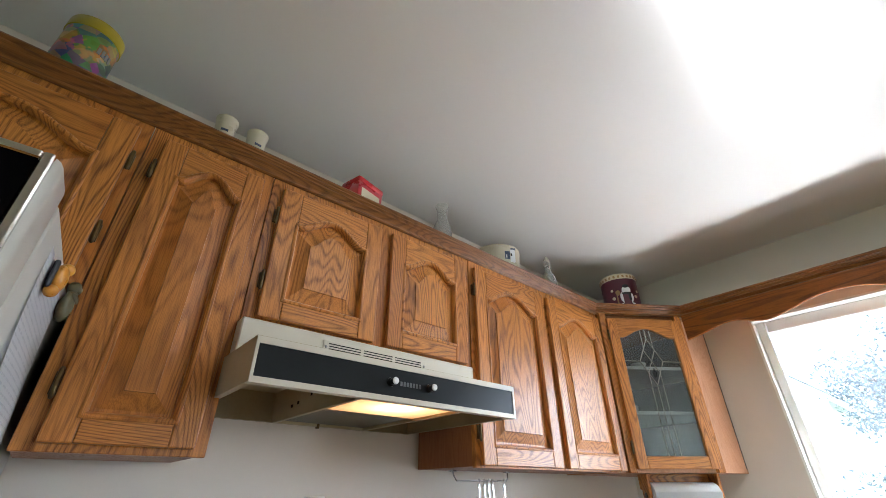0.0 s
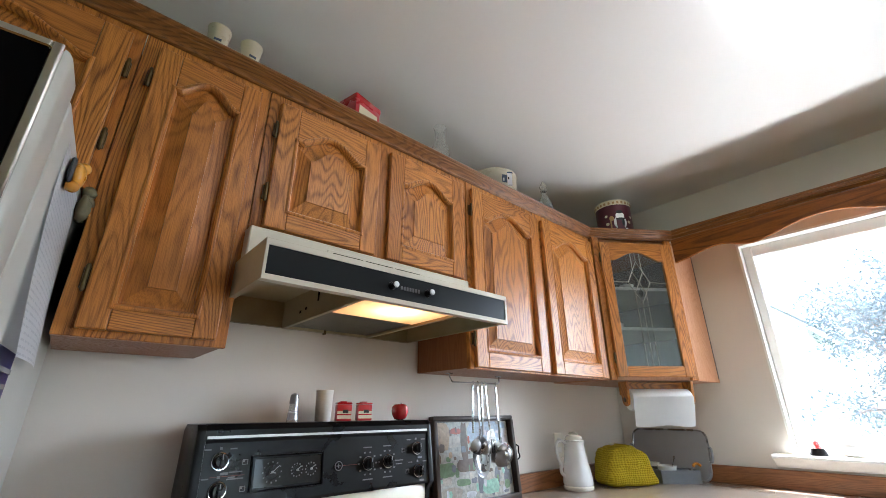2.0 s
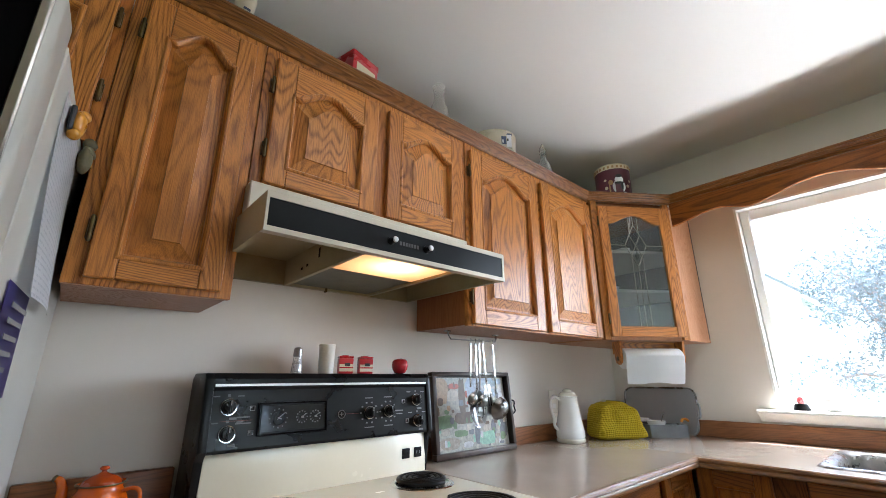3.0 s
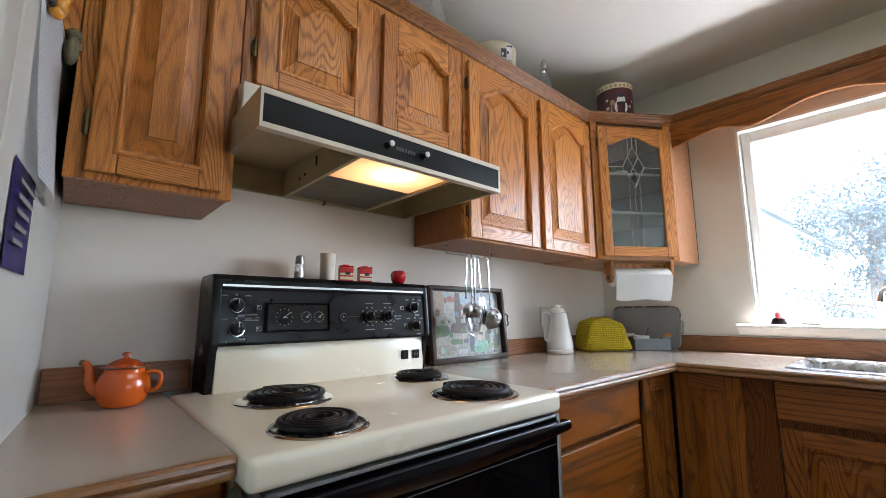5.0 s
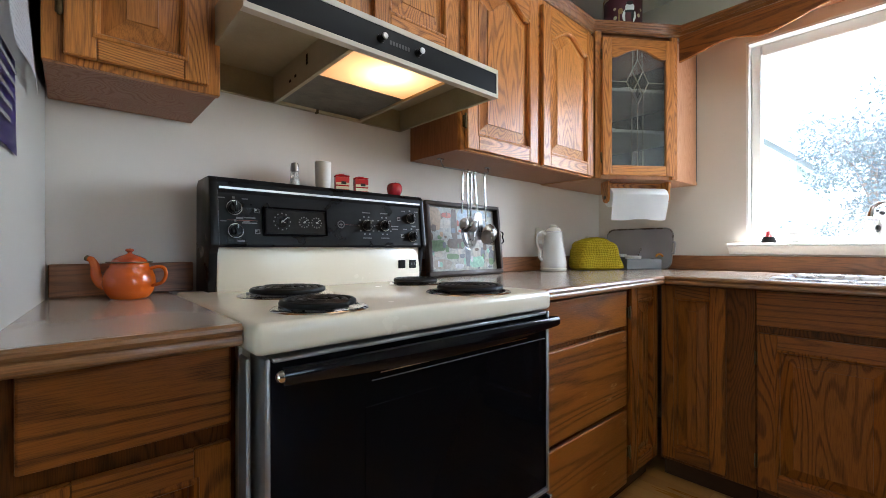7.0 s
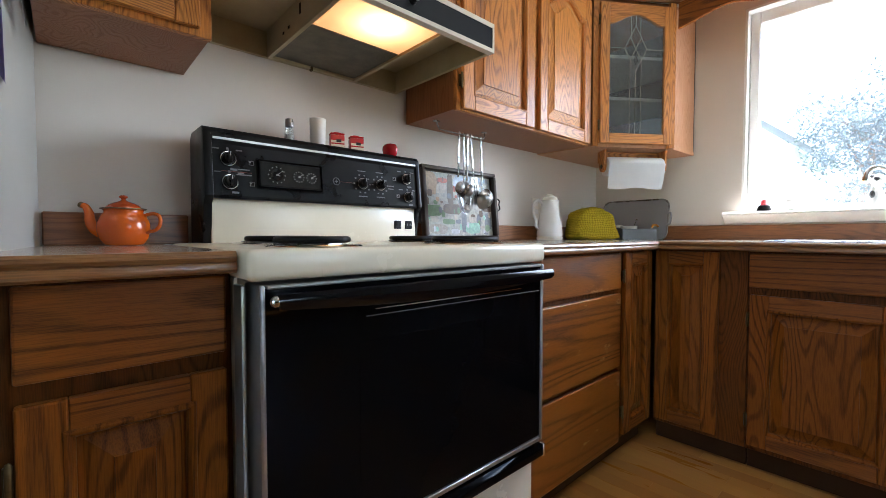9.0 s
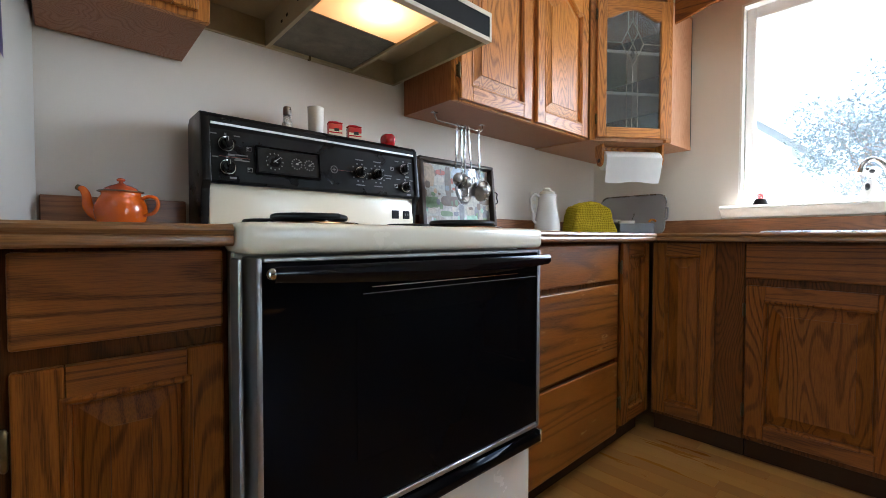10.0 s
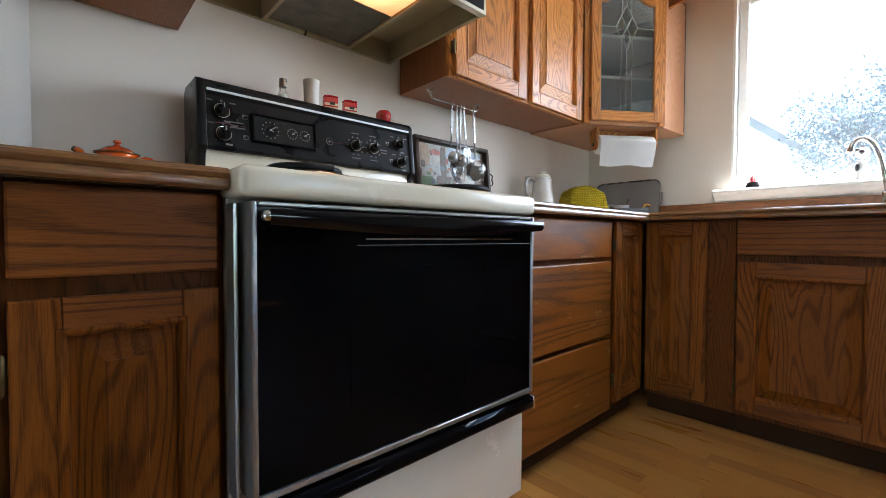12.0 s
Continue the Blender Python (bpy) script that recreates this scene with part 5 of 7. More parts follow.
# ---- fridge ----
FR = pose(-0.265, -0.03, 0, 0, 0, -4.1)
fridge = thing("fridge", "cream fridge freezer with black door fronts", "fridge", FR)
FT = 1.712
part("case", cube(-0.76, 0.0, -0.64, 0.0, 0.03, FT, bevel=0.012, seg=3), "fridge", fridge, "textured cream steel case", smooth=40)
part("gasket", cube(-0.75, -0.012, -0.652, -0.64, 0.06, FT - 0.02), "grey_plastic", fridge)
for z0, z1 in ((0.06, 1.11), (1.12, FT + 0.012)):
    d = part("door", cube(-0.762, 0.004, -0.745, -0.653, z0, z1, bevel=0.016, seg=4), "fridge", fridge, "cream door with a black front", smooth=40)
    part("front_panel", cube(-0.745, -0.016, -0.752, -0.744, z0 + 0.02, z1 - 0.02, bevel=0.002), "black", d, "black front panel")
    bm = bmesh.new()
    for a, b, c, e in ((-0.757, -0.745, z0 + 0.008, z1 - 0.008), (-0.016, -0.004, z0 + 0.008, z1 - 0.008), (-0.745, -0.016, z0 + 0.008, z0 + 0.02), (-0.745, -0.016, z1 - 0.02, z1 - 0.008)):
        box(bm, a, b, -0.754, -0.744, c, e, bevel=0.002)
    part("chrome_trim", bm, "chrome", d, "chrome trim strip")
    bm = bmesh.new()
    hx = -0.055
    zz = (z0 + 0.12, z1 - 0.10) if z0 > 1 else (z1 - 0.55, z1 - 0.06)
    tube(bm, spline([(hx, -0.752, zz[0]), (hx, -0.79, zz[0] + 0.03), (hx, -0.795, (zz[0] + zz[1]) / 2), (hx, -0.79, zz[1] - 0.03), (hx, -0.752, zz[1])], 6), 0.009, 10)
    part("handle", bm, "chrome", d, "chrome bar handle", smooth=60)
part("plinth", cube(-0.74, -0.02, -0.60, -0.02, 0.0, 0.03), "black_plastic", fridge)

# ---- things on and round the cooker ----


def teapot():
    t = thing("teapot", "orange enamel teapot with a lid, on the counter by the fridge", "teapot", pose(-0.112, -0.150, TOP + 0.001, 0, 0, -37) @ Matrix.Scale(0.96, 4))
    part("pot", lathe(bmesh.new(), [(0.0, 0.0), (0.036, 0.0), (0.042, 0.003), (0.051, 0.018), (0.056, 0.038), (0.055, 0.056), (0.048, 0.074), (0.041, 0.083), (0.042, 0.089), (0.049, 0.092), (0.046, 0.094), (0.039, 0.091)], seg=40), "orange", t, smooth=50)
    lid = part("lid", lathe(bmesh.new(), [(0.039, 0.091), (0.038, 0.095), (0.034, 0.101), (0.022, 0.108), (0.010, 0.112), (0.006, 0.115), (0.0, 0.116)], seg=36), "orange_dark", t, "burnt orange domed lid", smooth=50)
    part("lid_knob", lathe(bmesh.new(), [(0.0, 0.112), (0.005, 0.114), (0.0045, 0.118), (0.009, 0.121), (0.0095, 0.124), (0.006, 0.127), (0.0, 0.1275)], seg=18), "orange_dark", lid, smooth=60)
    part("rim", tube(bmesh.new(), [(0.0475 * math.cos(a * math.tau / 36), 0.0475 * math.sin(a * math.tau / 36), 0.0925) for a in range(36)], 0.0018, 6, True), "brass", t, "dark chipped rim", smooth=60)
    sp = spline([(-0.048, 0, 0.030), (-0.068, 0, 0.040), (-0.080, 0, 0.058), (-0.083, 0, 0.082), (-0.091, 0, 0.098), (-0.100, 0, 0.102)], 6)
    part("spout", tube(bmesh.new(), sp, [0.017 - 0.0105 * (i / (len(sp) - 1)) ** 0.7 for i in range(len(sp))], 14), "orange", t, smooth=60)
    part("spout_tip", tube(bmesh.new(), [sp[-1] + Vector((0.002, 0, -0.001)), sp[-1] + Vector((-0.004, 0, 0.002))], 0.0075, 12), "brass", t, "dark chipped tip", smooth=60)
    part("handle", tube(bmesh.new(), spline([(0.050, 0, 0.076), (0.068, 0, 0.081), (0.084, 0, 0.076), (0.088, 0, 0.058), (0.078, 0, 0.040), (0.054, 0, 0.032)], 7), 0.0044, 10), "orange", t, smooth=60)


teapot()
GT = 1.2425       # top of the cooker's console


def shaker():
    t = thing("salt_shaker", "glass salt shaker with a steel cap, on the cooker", "shaker", pose(0.322, -0.10, GT))
    part("glass_body", lathe(bmesh.new(), [(0.0, 0.0), (0.0165, 0.0), (0.017, 0.004), (0.0135, 0.035), (0.0115, 0.052), (0.0105, 0.052), (0.012, 0.035), (0.015, 0.006), (0.0, 0.005)], seg=12), "clear", t)
    part("salt", lathe(bmesh.new(), [(0.0, 0.0055), (0.0145, 0.0065), (0.0125, 0.026), (0.0, 0.028)], seg=12), "white_print_2", t, "white salt")
    part("cap", lathe(bmesh.new(), [(0.0125, 0.050), (0.0135, 0.051), (0.013, 0.068), (0.0115, 0.076), (0.006, 0.080), (0.0, 0.081)], seg=20), "steel", t, "brushed steel cap", smooth=40)


def candle():
    t = thing("candle_jar", "frosted glass jar holding an ivory candle, on the cooker", "candle", pose(0.415, -0.11, GT))
    part("jar", lathe(bmesh.new(), [(0.0, 0.0), (0.022, 0.0), (0.024, 0.003), (0.0265, 0.086), (0.0275, 0.090), (0.026, 0.092), (0.0245, 0.086), (0.0225, 0.006), (0.0, 0.005)], seg=32), "frost", t, smooth=40)
    part("wax", lathe(bmesh.new(), [(0.0, 0.006), (0.0215, 0.006), (0.0225, 0.058), (0.02, 0.06), (0.0, 0.057)], seg=28), "wax", t, "ivory wax", smooth=40)
    part("lid_knob", lathe(bmesh.new(), [(0.0, 0.057), (0.0025, 0.058), (0.002, 0.068), (0.0, 0.069)], seg=8), "black_print", t, "burnt wick")


def spice_box(x, rz):
    t = thing("spice_tin", "small red tin with a cream label, on the cooker", "tin", pose(x, -0.105, GT, 0, 0, rz), group="red tins")
    part("tin_body", cube(-0.024, 0.024, -0.0165, 0.0165, 0, 0.050, bevel=0.003, seg=2), "red", t, smooth=40)
    lid = part("lid", cube(-0.0245, 0.0245, -0.017, 0.017, 0.0505, 0.056, bevel=0.002), "red", t)
    part("lid_lip", cube(-0.013, 0.008, -0.012, 0.012, 0.056, 0.0595, bevel=0.0015), "red", lid)
    part("label", cube(-0.0225, 0.0225, -0.0172, -0.0160, 0.007, 0.030), "cream_print", t, "cream paper label")
    part("label_band", cube(-0.0225, 0.0225, -0.0177, -0.0168, 0.017, 0.0215), "red", t)
    part("label", cube(0.0238, 0.0247, -0.014, 0.014, 0.007, 0.038), "white_print_2", t, "white side label")
    part("label_mark", cube(-0.005, 0.012, -0.0178, -0.0168, 0.024, 0.034), "black_print", t)


def apple():
    t = thing("apple_ornament", "shiny red glass apple ornament, on the cooker", "ornament", pose(0.712, -0.105, GT))
    bm = lathe(bmesh.new(), [(0.0, 0.003), (0.010, 0.0), (0.020, 0.004), (0.0275, 0.016), (0.030, 0.030), (0.0285, 0.042), (0.022, 0.051), (0.013, 0.053), (0.006, 0.049), (0.0, 0.047)], seg=40)
    for v in bm.verts:
        a = math.atan2(v.co.y, v.co.x)
        k = 1 + 0.035 * math.cos(5 * a)
        v.co.x *= k
        v.co.y *= k
    part("apple", bm, "red_glass", t, smooth=60)
    part("stalk", tube(bmesh.new(), [(0, 0, 0.047), (0.002, 0, 0.052), (0.005, 0.001, 0.056)], 0.0016, 6), "maroon", t)


shaker()
candle()
spice_box(0.487, -16)
spice_box(0.563, -14)
apple()

# framed tray with a painted village, leaning on the wall
TW, TH = 0.475, 0.330
lean = math.degrees(math.atan2(0.032, 0.32))
tray = thing("picture_tray", "dark wooden tray with a painted street scene, leaning on the wall", "tray", pose(0.908, -0.066, TOP + 0.001, -lean, 0, 0))
part("base", cube(0.012, TW - 0.012, 0.006, 0.012, 0.010, TH - 0.010), "dark_wood", tray)
part("picture", cube(0.022, TW - 0.022, 0.0045, 0.006, 0.022, TH - 0.022), "picture", tray, "pastel painted street scene")
for a, b, c, d in ((0.0, TW, 0.0, 0.022), (0.0, TW, TH - 0.016, TH)):
    part("frame_side", cube(a, b, -0.020, 0.010, c, d, bevel=0.003, seg=2), "dark_wood", tray, smooth=40)
for a, b in ((0.0, 0.02), (TW - 0.018, TW)):
    part("frame_side", cube(a, b, -0.022, 0.010, 0.0225, TH - 0.0165, bevel=0.003, seg=2), "dark_wood", tray, smooth=40)
part("handle", tube(bmesh.new(), spline([(TW, -0.008, 0.205), (TW + 0.012, -0.010, 0.206), (TW + 0.026, -0.012, 0.198), (TW + 0.022, -0.012, 0.178), (TW + 0.027, -0.012, 0.158), (TW + 0.012, -0.010, 0.147), (TW, -0.008, 0.148)], 6), 0.0032, 8), "black_plastic", tray, "black iron handle", smooth=60)
# plain shapes of the painting
shapes = [
    ((0.022, 0.10, 0.20, 0.313), "pt_tan"), ((0.07, 0.16, 0.215, 0.265), "pt_pale"), ((0.105, 0.165, 0.262, 0.285), "pt_red"), ((0.16, 0.20, 0.15, 0.31), "pt_brown"),
    ((0.03, 0.12, 0.11, 0.16), "pt_green"), ((0.05, 0.10, 0.085, 0.115), "pt_pale"), ((0.13, 0.24, 0.12, 0.17), "pt_brown"), ((0.20, 0.40, 0.20, 0.312), "pt_sky"), ((0.41, 0.47, 0.17, 0.312), "pt_white"),
    ((0.265, 0.37, 0.032, 0.085), "pt_mint"), ((0.24, 0.275, 0.04, 0.14), "pt_slate"), ((0.345, 0.375, 0.05, 0.13), "pt_slate"), ((0.40, 0.45, 0.05, 0.14), "pt_slate"), ((0.04, 0.15, 0.03, 0.075), "pt_sand"),
    ((0.17, 0.225, 0.03, 0.055), "pt_white"), ((0.29, 0.34, 0.085, 0.125), "pt_pale"), ((0.12, 0.20, 0.075, 0.10), "pt_green"), ((0.38, 0.47, 0.14, 0.17), "pt_brown"), ((0.385, 0.40, 0.03, 0.05), "pt_white"),
]
rs = random.Random(4)
for i in range(70):
    u, v = rs.random(), rs.random()
    w, h = rs.uniform(0.008, 0.032), rs.uniform(0.008, 0.034)
    x, z = 0.025 + u * (TW - 0.05 - w), 0.025 + v * (TH - 0.05 - h)
    if u > 0.5 and v > 0.55:
        pick = ("pt_sky", "pt_white", "pt_sky", "pt_slate")
    elif v > 0.55:
        pick = ("pt_tan", "pt_red", "pt_brown", "pt_slate", "pt_pale")
    elif v > 0.3:
        pick = ("pt_brown", "pt_green", "pt_slate", "pt_green", "pt_pale")
    else:
        pick = ("pt_sand", "pt_mint", "pt_pale", "pt_slate", "pt_white", "pt_green")
    shapes.append(((x, x + w, z, z + h), rs.choice(pick)))
for (a, b, c, d), mat in shapes:
    k = 14
    cx, cz, rx, rz = (a + b) / 2, (c + d) / 2, (b - a) / 2, (d - c) / 2
    out = []
    for i in range(k):
        w = math.tau * i / k
        s, cc = math.sin(w), math.cos(w)
        q = (abs(s) ** 4 + abs(cc) ** 4) ** -0.25 * (0.86 + 0.2 * rs.random())
        out.append((min(max(cx + rx * cc * q, 0.0225), TW - 0.0225), min(max(cz + rz * s * q, 0.0225), TH - 0.0225)))
    part("painted_patch", prism(bmesh.new(), out, 0.0036 + 0.0007 * rs.random(), 0.0048), mat, tray)

# utensils on a rail under the wall cabinet
RY, RZ = -0.155, 1.377
rail = thing("utensil_rail", "steel rail under the wall cabinet for hanging utensils", "rail", pose(0, RY, 0))
part("bar", tube(bmesh.new(), [(0.905, 0.0, 1.4095), (0.905, -0.002, 1.395), (0.917, -0.003, RZ), (1.178, -0.003, RZ), (1.187, -0.003, 1.385), (1.189, -0.002, 1.4095)], 0.0028, 8), "steel", rail, smooth=60)
for x in (0.900, 1.184):
    part("foot", cube(x - 0.010, x + 0.016, -0.008, 0.008, 1.405, 1.4095, bevel=0.001), "steel", rail)


def utensil(label, x, length, head, tilt=0.0):
    """Hangs by a hook from the rail; the head at the lower end differs."""
    u = thing("utensil", label, "utensil", pose(x, RY - 0.004, RZ, 0, tilt, 0), group="hanging utensils")
    L = length
    bm = bmesh.new()
    ring = [(0.0, -0.004, 0.004)] + [(0.0, -0.004 - 0.006 * math.sin(a), 0.0 + 0.006 * math.cos(a)) for a in (0.3, 1.0, 1.6, 2.2)]
    tube(bm, ring + [(0, -0.005, -0.014)], 0.0022, 6)
    part("hook", bm, "steel", u, smooth=60)
    bm = bmesh.new()
    box(bm, -0.0068, 0.0068, -0.0075, -0.0035, -L * 0.60, -0.010, bevel=0.0016)
    part("grip", bm, "steel", u, "polished steel grip")
    part("shank", tube(bmesh.new(), [(0, -0.0055, -L * 0.59), (0, -0.0055, -L + 0.03)], 0.0034, 8), "steel", u)
    if head == "turner":
        bm = bmesh.new()
        prism(bm, [(-0.020, -L + 0.055), (0.020, -L + 0.055), (0.036, -L - 0.065), (-0.036, -L - 0.065)], -0.008, -0.0062)
        t = part("blade", bm, "steel", u, "flat steel blade")
        for i in (-1, 0, 1):
            part("slot", cube(i * 0.014 - 0.002, i * 0.014 + 0.002, -0.0085, -0.0058, -L - 0.03, -L + 0.02), "shadow_gap", t)
    else:
        r = {"ladle": 0.046, "slotted": 0.058, "small": 0.025}[head]
        sx, sz = (0.80, 1.2) if head == "slotted" else (1.0, 1.0)
        dp = 0.35 if head == "slotted" else 0.75
        prof = [(0.0, -r * dp), (r * 0.5, -r * dp * 0.86), (r * 0.85, -r * dp * 0.45), (r, 0.0), (r * 1.04, 0.001), (r * 0.96, 0.0), (r * 0.8, -r * dp * 0.40), (0.0, -r * dp + 0.0015)]
        face_way = Matrix.Rotation(radians(-72 if head != "slotted" else 84), 4, "X")
        bm = lathe(bmesh.new(), prof, (0, 0, 0), 28, Matrix.Diagonal((sx, 1, 1, 1)) @ face_way)
        bmesh.ops.scale(bm, vec=(1, 1, sz), verts=bm.verts)
        bmesh.ops.translate(bm, vec=(0, -0.010 if head == "slotted" else -0.018, -L - r * 0.55), verts=bm.verts)
        t = part("bowl", bm, "steel", u, "rounded steel bowl", smooth=60)
        if head == "slotted":
            for i in range(9):
                a = math.tau * i / 9
                bm = lathe(bmesh.new(), [(0.0, 0.0), (0.0028, 0.0), (0.0028, 0.001), (0.0, 0.001)], seg=8, m=Matrix.Rotation(radians(90), 4, "X"))
                part("hole", bm, "shadow_gap", t, m=pose(0.020 * math.cos(a), -0.0265, -L - r * 0.55 + 0.032 * math.sin(a)))


utensil("small polished steel ladle hanging from the rail", 1.023, 0.215, "small", 2.0)
utensil("slotted steel spoon hanging from the rail", 1.050, 0.235, "slotted", -1.0)
utensil("steel serving spoon hanging from the rail", 1.073, 0.225, "small", 0.5)
utensil("slotted steel turner hanging from the rail", 1.092, 0.232, "turner", -6.0)
utensil("deep steel ladle hanging from the rail", 1.156, 0.245, "ladle", -3.0)

# ---- things on the counter ----


def jug():
    t = thing("coffee_jug", "white insulated coffee jug with a handle, on the counter", "jug", pose(1.752, -0.128, TOP + 0.001, 0, 0, -26))
    part("base", lathe(bmesh.new(), [(0.0, 0.0), (0.066, 0.0), (0.070, 0.004), (0.071, 0.014), (0.067, 0.019)], seg=40), "porcelain", t, "cream base ring", smooth=40)
    part("jug_body", lathe(bmesh.new(), [(0.0665, 0.0185), (0.070, 0.026), (0.069, 0.050), (0.062, 0.092), (0.054, 0.137), (0.049, 0.175), (0.047, 0.200), (0.051, 0.212), (0.040, 0.216), (0.0, 0.216)], seg=40), "cup", t, smooth=40)
    bm = bmesh.new()
    prism(bm, [(0.028, 0.198), (0.052, 0.204), (0.050, 0.196), (0.040, 0.176)], -0.014, 0.014, bevel=0.003)
    part("spout", bm, "cup", t)
    part("lid", lathe(bmesh.new(), [(0.042, 0.215), (0.043, 0.222), (0.036, 0.232), (0.022, 0.237), (0.023, 0.243), (0.017, 0.250), (0.0, 0.252)], seg=28), "porcelain", t, "rounded cream lid", smooth=50)
    part("handle", tube(bmesh.new(), spline([(-0.044, 0, 0.198), (-0.074, 0, 0.214), (-0.098, 0, 0.196), (-0.098, 0, 0.150), (-0.084, 0, 0.108), (-0.084, 0, 0.076), (-0.067, 0, 0.056)], 7), 0.0075, 12), "cup", t, smooth=60)


jug()
outlet = thing("wall_socket", "beige double wall socket", "socket", pose(1.800, -0.002, 1.105))
part("cover_plate", cube(-0.036, 0.036, -0.006, 0.0, -0.058, 0.058, bevel=0.003, seg=2), "porcelain", outlet, smooth=40)
for dz in (-0.022, 0.022):
    part("socket_face", cube(-0.015, 0.015, -0.0085, -0.005, dz - 0.013, dz + 0.013, bevel=0.002), "cup", outlet)


def cosy():
    """A knitted cover over a toaster: a puffed, sagging box with ribs."""
    bm = bmesh.new()
    bmesh.ops.create_cube(bm, size=1.0)
    bmesh.ops.subdivide_edges(bm, edges=bm.edges, cuts=30, use_grid_fill=True)
    for v in bm.verts:
        x, y, z = v.co * 2
        p = 6.5
        k = max(abs(x), abs(y), abs(z)) / (abs(x) ** p + abs(y) ** p + abs(z) ** p) ** (1 / p)
        q = Vector((x, y, z)) * k
        low = (1 - q.z) / 2
        X = q.x * (0.104 + 0.034 * low) + 0.030 * low * low * max(0.0, q.x)
        Y = q.y * (0.082 + 0.012 * low)
        Z = (q.z + 1) / 2 * (0.172 - 0.016 * (X / 0.145) + 0.014 * math.sin(X * 24 + 1.2))
        big = noise.noise(Vector((X * 13, Y * 13, Z * 13)))
        n2 = q.normalized()
        s = 0.009 * big + 0.005 * noise.noise(Vector((X * 40, Y * 40, Z * 55)))
        v.co = (X + n2.x * s, Y + n2.y * s, max(0.0, Z + n2.z * s * 0.7))
    bmesh.ops.recalc_face_normals(bm, faces=bm.faces)
    t = thing("toaster_cover", "mustard yellow knitted toaster cover, on the counter", "cover", pose(2.050, -0.205, TOP + 0.001, 0, 0, -32))
    part("cover", bm, "yellow", t, smooth=80)
    part("bobble", cube(-0.055, -0.035, -0.01, 0.012, 0.176, 0.192, bevel=0.006, seg=2), "wax", t, "cream tag on top", smooth=50)


cosy()
# aluminium tray leaning on the window wall
AT = thing("aluminium_tray", "brushed aluminium tray leaning on the wall", "tray", pose(WALL_X - 0.062, -0.070, TOP + 0.001, 0, 10, 0) @ pose(0, 0, 0, 0, 0, -90))


def round_rect(w, h, r, k=6):
    out = []
    for cx, cz, a0 in ((w - r, h - r, 0), (r, h - r, 90), (r, r, 180), (w - r, r, 270)):
        out += [(cx + r * math.cos(radians(a0 + 90 * i / k)), cz + r * math.sin(radians(a0 + 90 * i / k))) for i in range(k + 1)]
    return out


part("plate", prism(bmesh.new(), round_rect(0.410, 0.250, 0.045), 0.010, 0.013), "aluminium", AT)
part("rim", tube(bmesh.new(), [(x, 0.006, z) for x, z in round_rect(0.410, 0.250, 0.045)], 0.005, 8, True), "steel", AT, "raised bright rim", smooth=60)
part("handle", tube(bmesh.new(), spline([(0.410, 0.004, 0.165), (0.425, 0.0, 0.160), (0.427, 0.0, 0.130), (0.425, 0.0, 0.098), (0.410, 0.004, 0.094)], 5), 0.006, 8), "aluminium", AT, smooth=60)
part("handle", tube(bmesh.new(), spline([(0.0, 0.004, 0.165), (-0.014, 0.0, 0.160), (-0.016, 0.0, 0.130), (-0.014, 0.0, 0.098), (0.0, 0.004, 0.094)], 5), 0.006, 8), "aluminium", AT, smooth=60)


def caddy():
    t = thing("sink_caddy", "grey plastic box with kitchen odds and ends", "box", pose(2.300, -0.360, TOP + 0.001, 0, 0, -42))
    w, d, h = 0.20, 0.11, 0.062
    bm = bmesh.new()
    box(bm, -w / 2, w / 2, -d / 2, d / 2, 0, 0.004)
    for a, b, c, e in ((-w / 2, w / 2, -d / 2, -d / 2 + 0.004), (-w / 2, w / 2, d / 2 - 0.004, d / 2), (-w / 2, -w / 2 + 0.004, -d / 2 + 0.004, d / 2 - 0.004), (w / 2 - 0.004, w / 2, -d / 2 + 0.004, d / 2 - 0.004)):
        box(bm, a, b, c, e, 0.004, h)
    part("tub", bm, "grey_plastic", t)
    part("divider", cube(0.022, 0.026, -d / 2 + 0.0045, d / 2 - 0.0045, 0.004, h - 0.004), "grey_plastic", t)
    bowl = thing("dish", "white dish in the grey plastic box", "dish", t.matrix_basis @ pose(-0.040, 0, 0.005))
    part("dish_body", lathe(bmesh.new(), [(0.0, 0.0), (0.028, 0.0), (0.032, 0.004), (0.047, 0.072), (0.049, 0.0745), (0.046, 0.073), (0.030, 0.008), (0.0, 0.007)], seg=28), "cup", bowl, smooth=40)
    part("contents", lathe(bmesh.new(), [(0.0, 0.060), (0.042, 0.061), (0.0, 0.064)], seg=20), "paper", bowl, "white scouring powder")
    br = thing("dish_brush", "small brush with an orange handle, in the box", "brush", t.matrix_basis @ pose(0.060, 0.0, 0.006, 0, 28, 0))
    part("stick", tube(bmesh.new(), [(0, 0, 0.0), (0, 0, 0.075)], 0.004, 8), "steel", br)
    part("grip", tube(bmesh.new(), spline([(0, 0, 0.075), (0.002, 0, 0.090), (0.016, 0, 0.100), (0.034, 0, 0.098)], 5), 0.0065, 10), "orange_print", br, "orange wooden grip", smooth=60)
    sp = thing("teaspoon", "steel teaspoon standing in the dish", "spoon", t.matrix_basis @ pose(-0.025, 0.01, 0.03, 0, 22, 0))
    part("stem", tube(bmesh.new(), [(0, 0, 0.0), (0, 0, 0.085)], 0.0022, 6), "steel", sp)
    part("tip", lathe(bmesh.new(), [(0.0, 0.084), (0.005, 0.088), (0.0055, 0.096), (0.0, 0.101)], seg=10), "steel", sp, smooth=60)


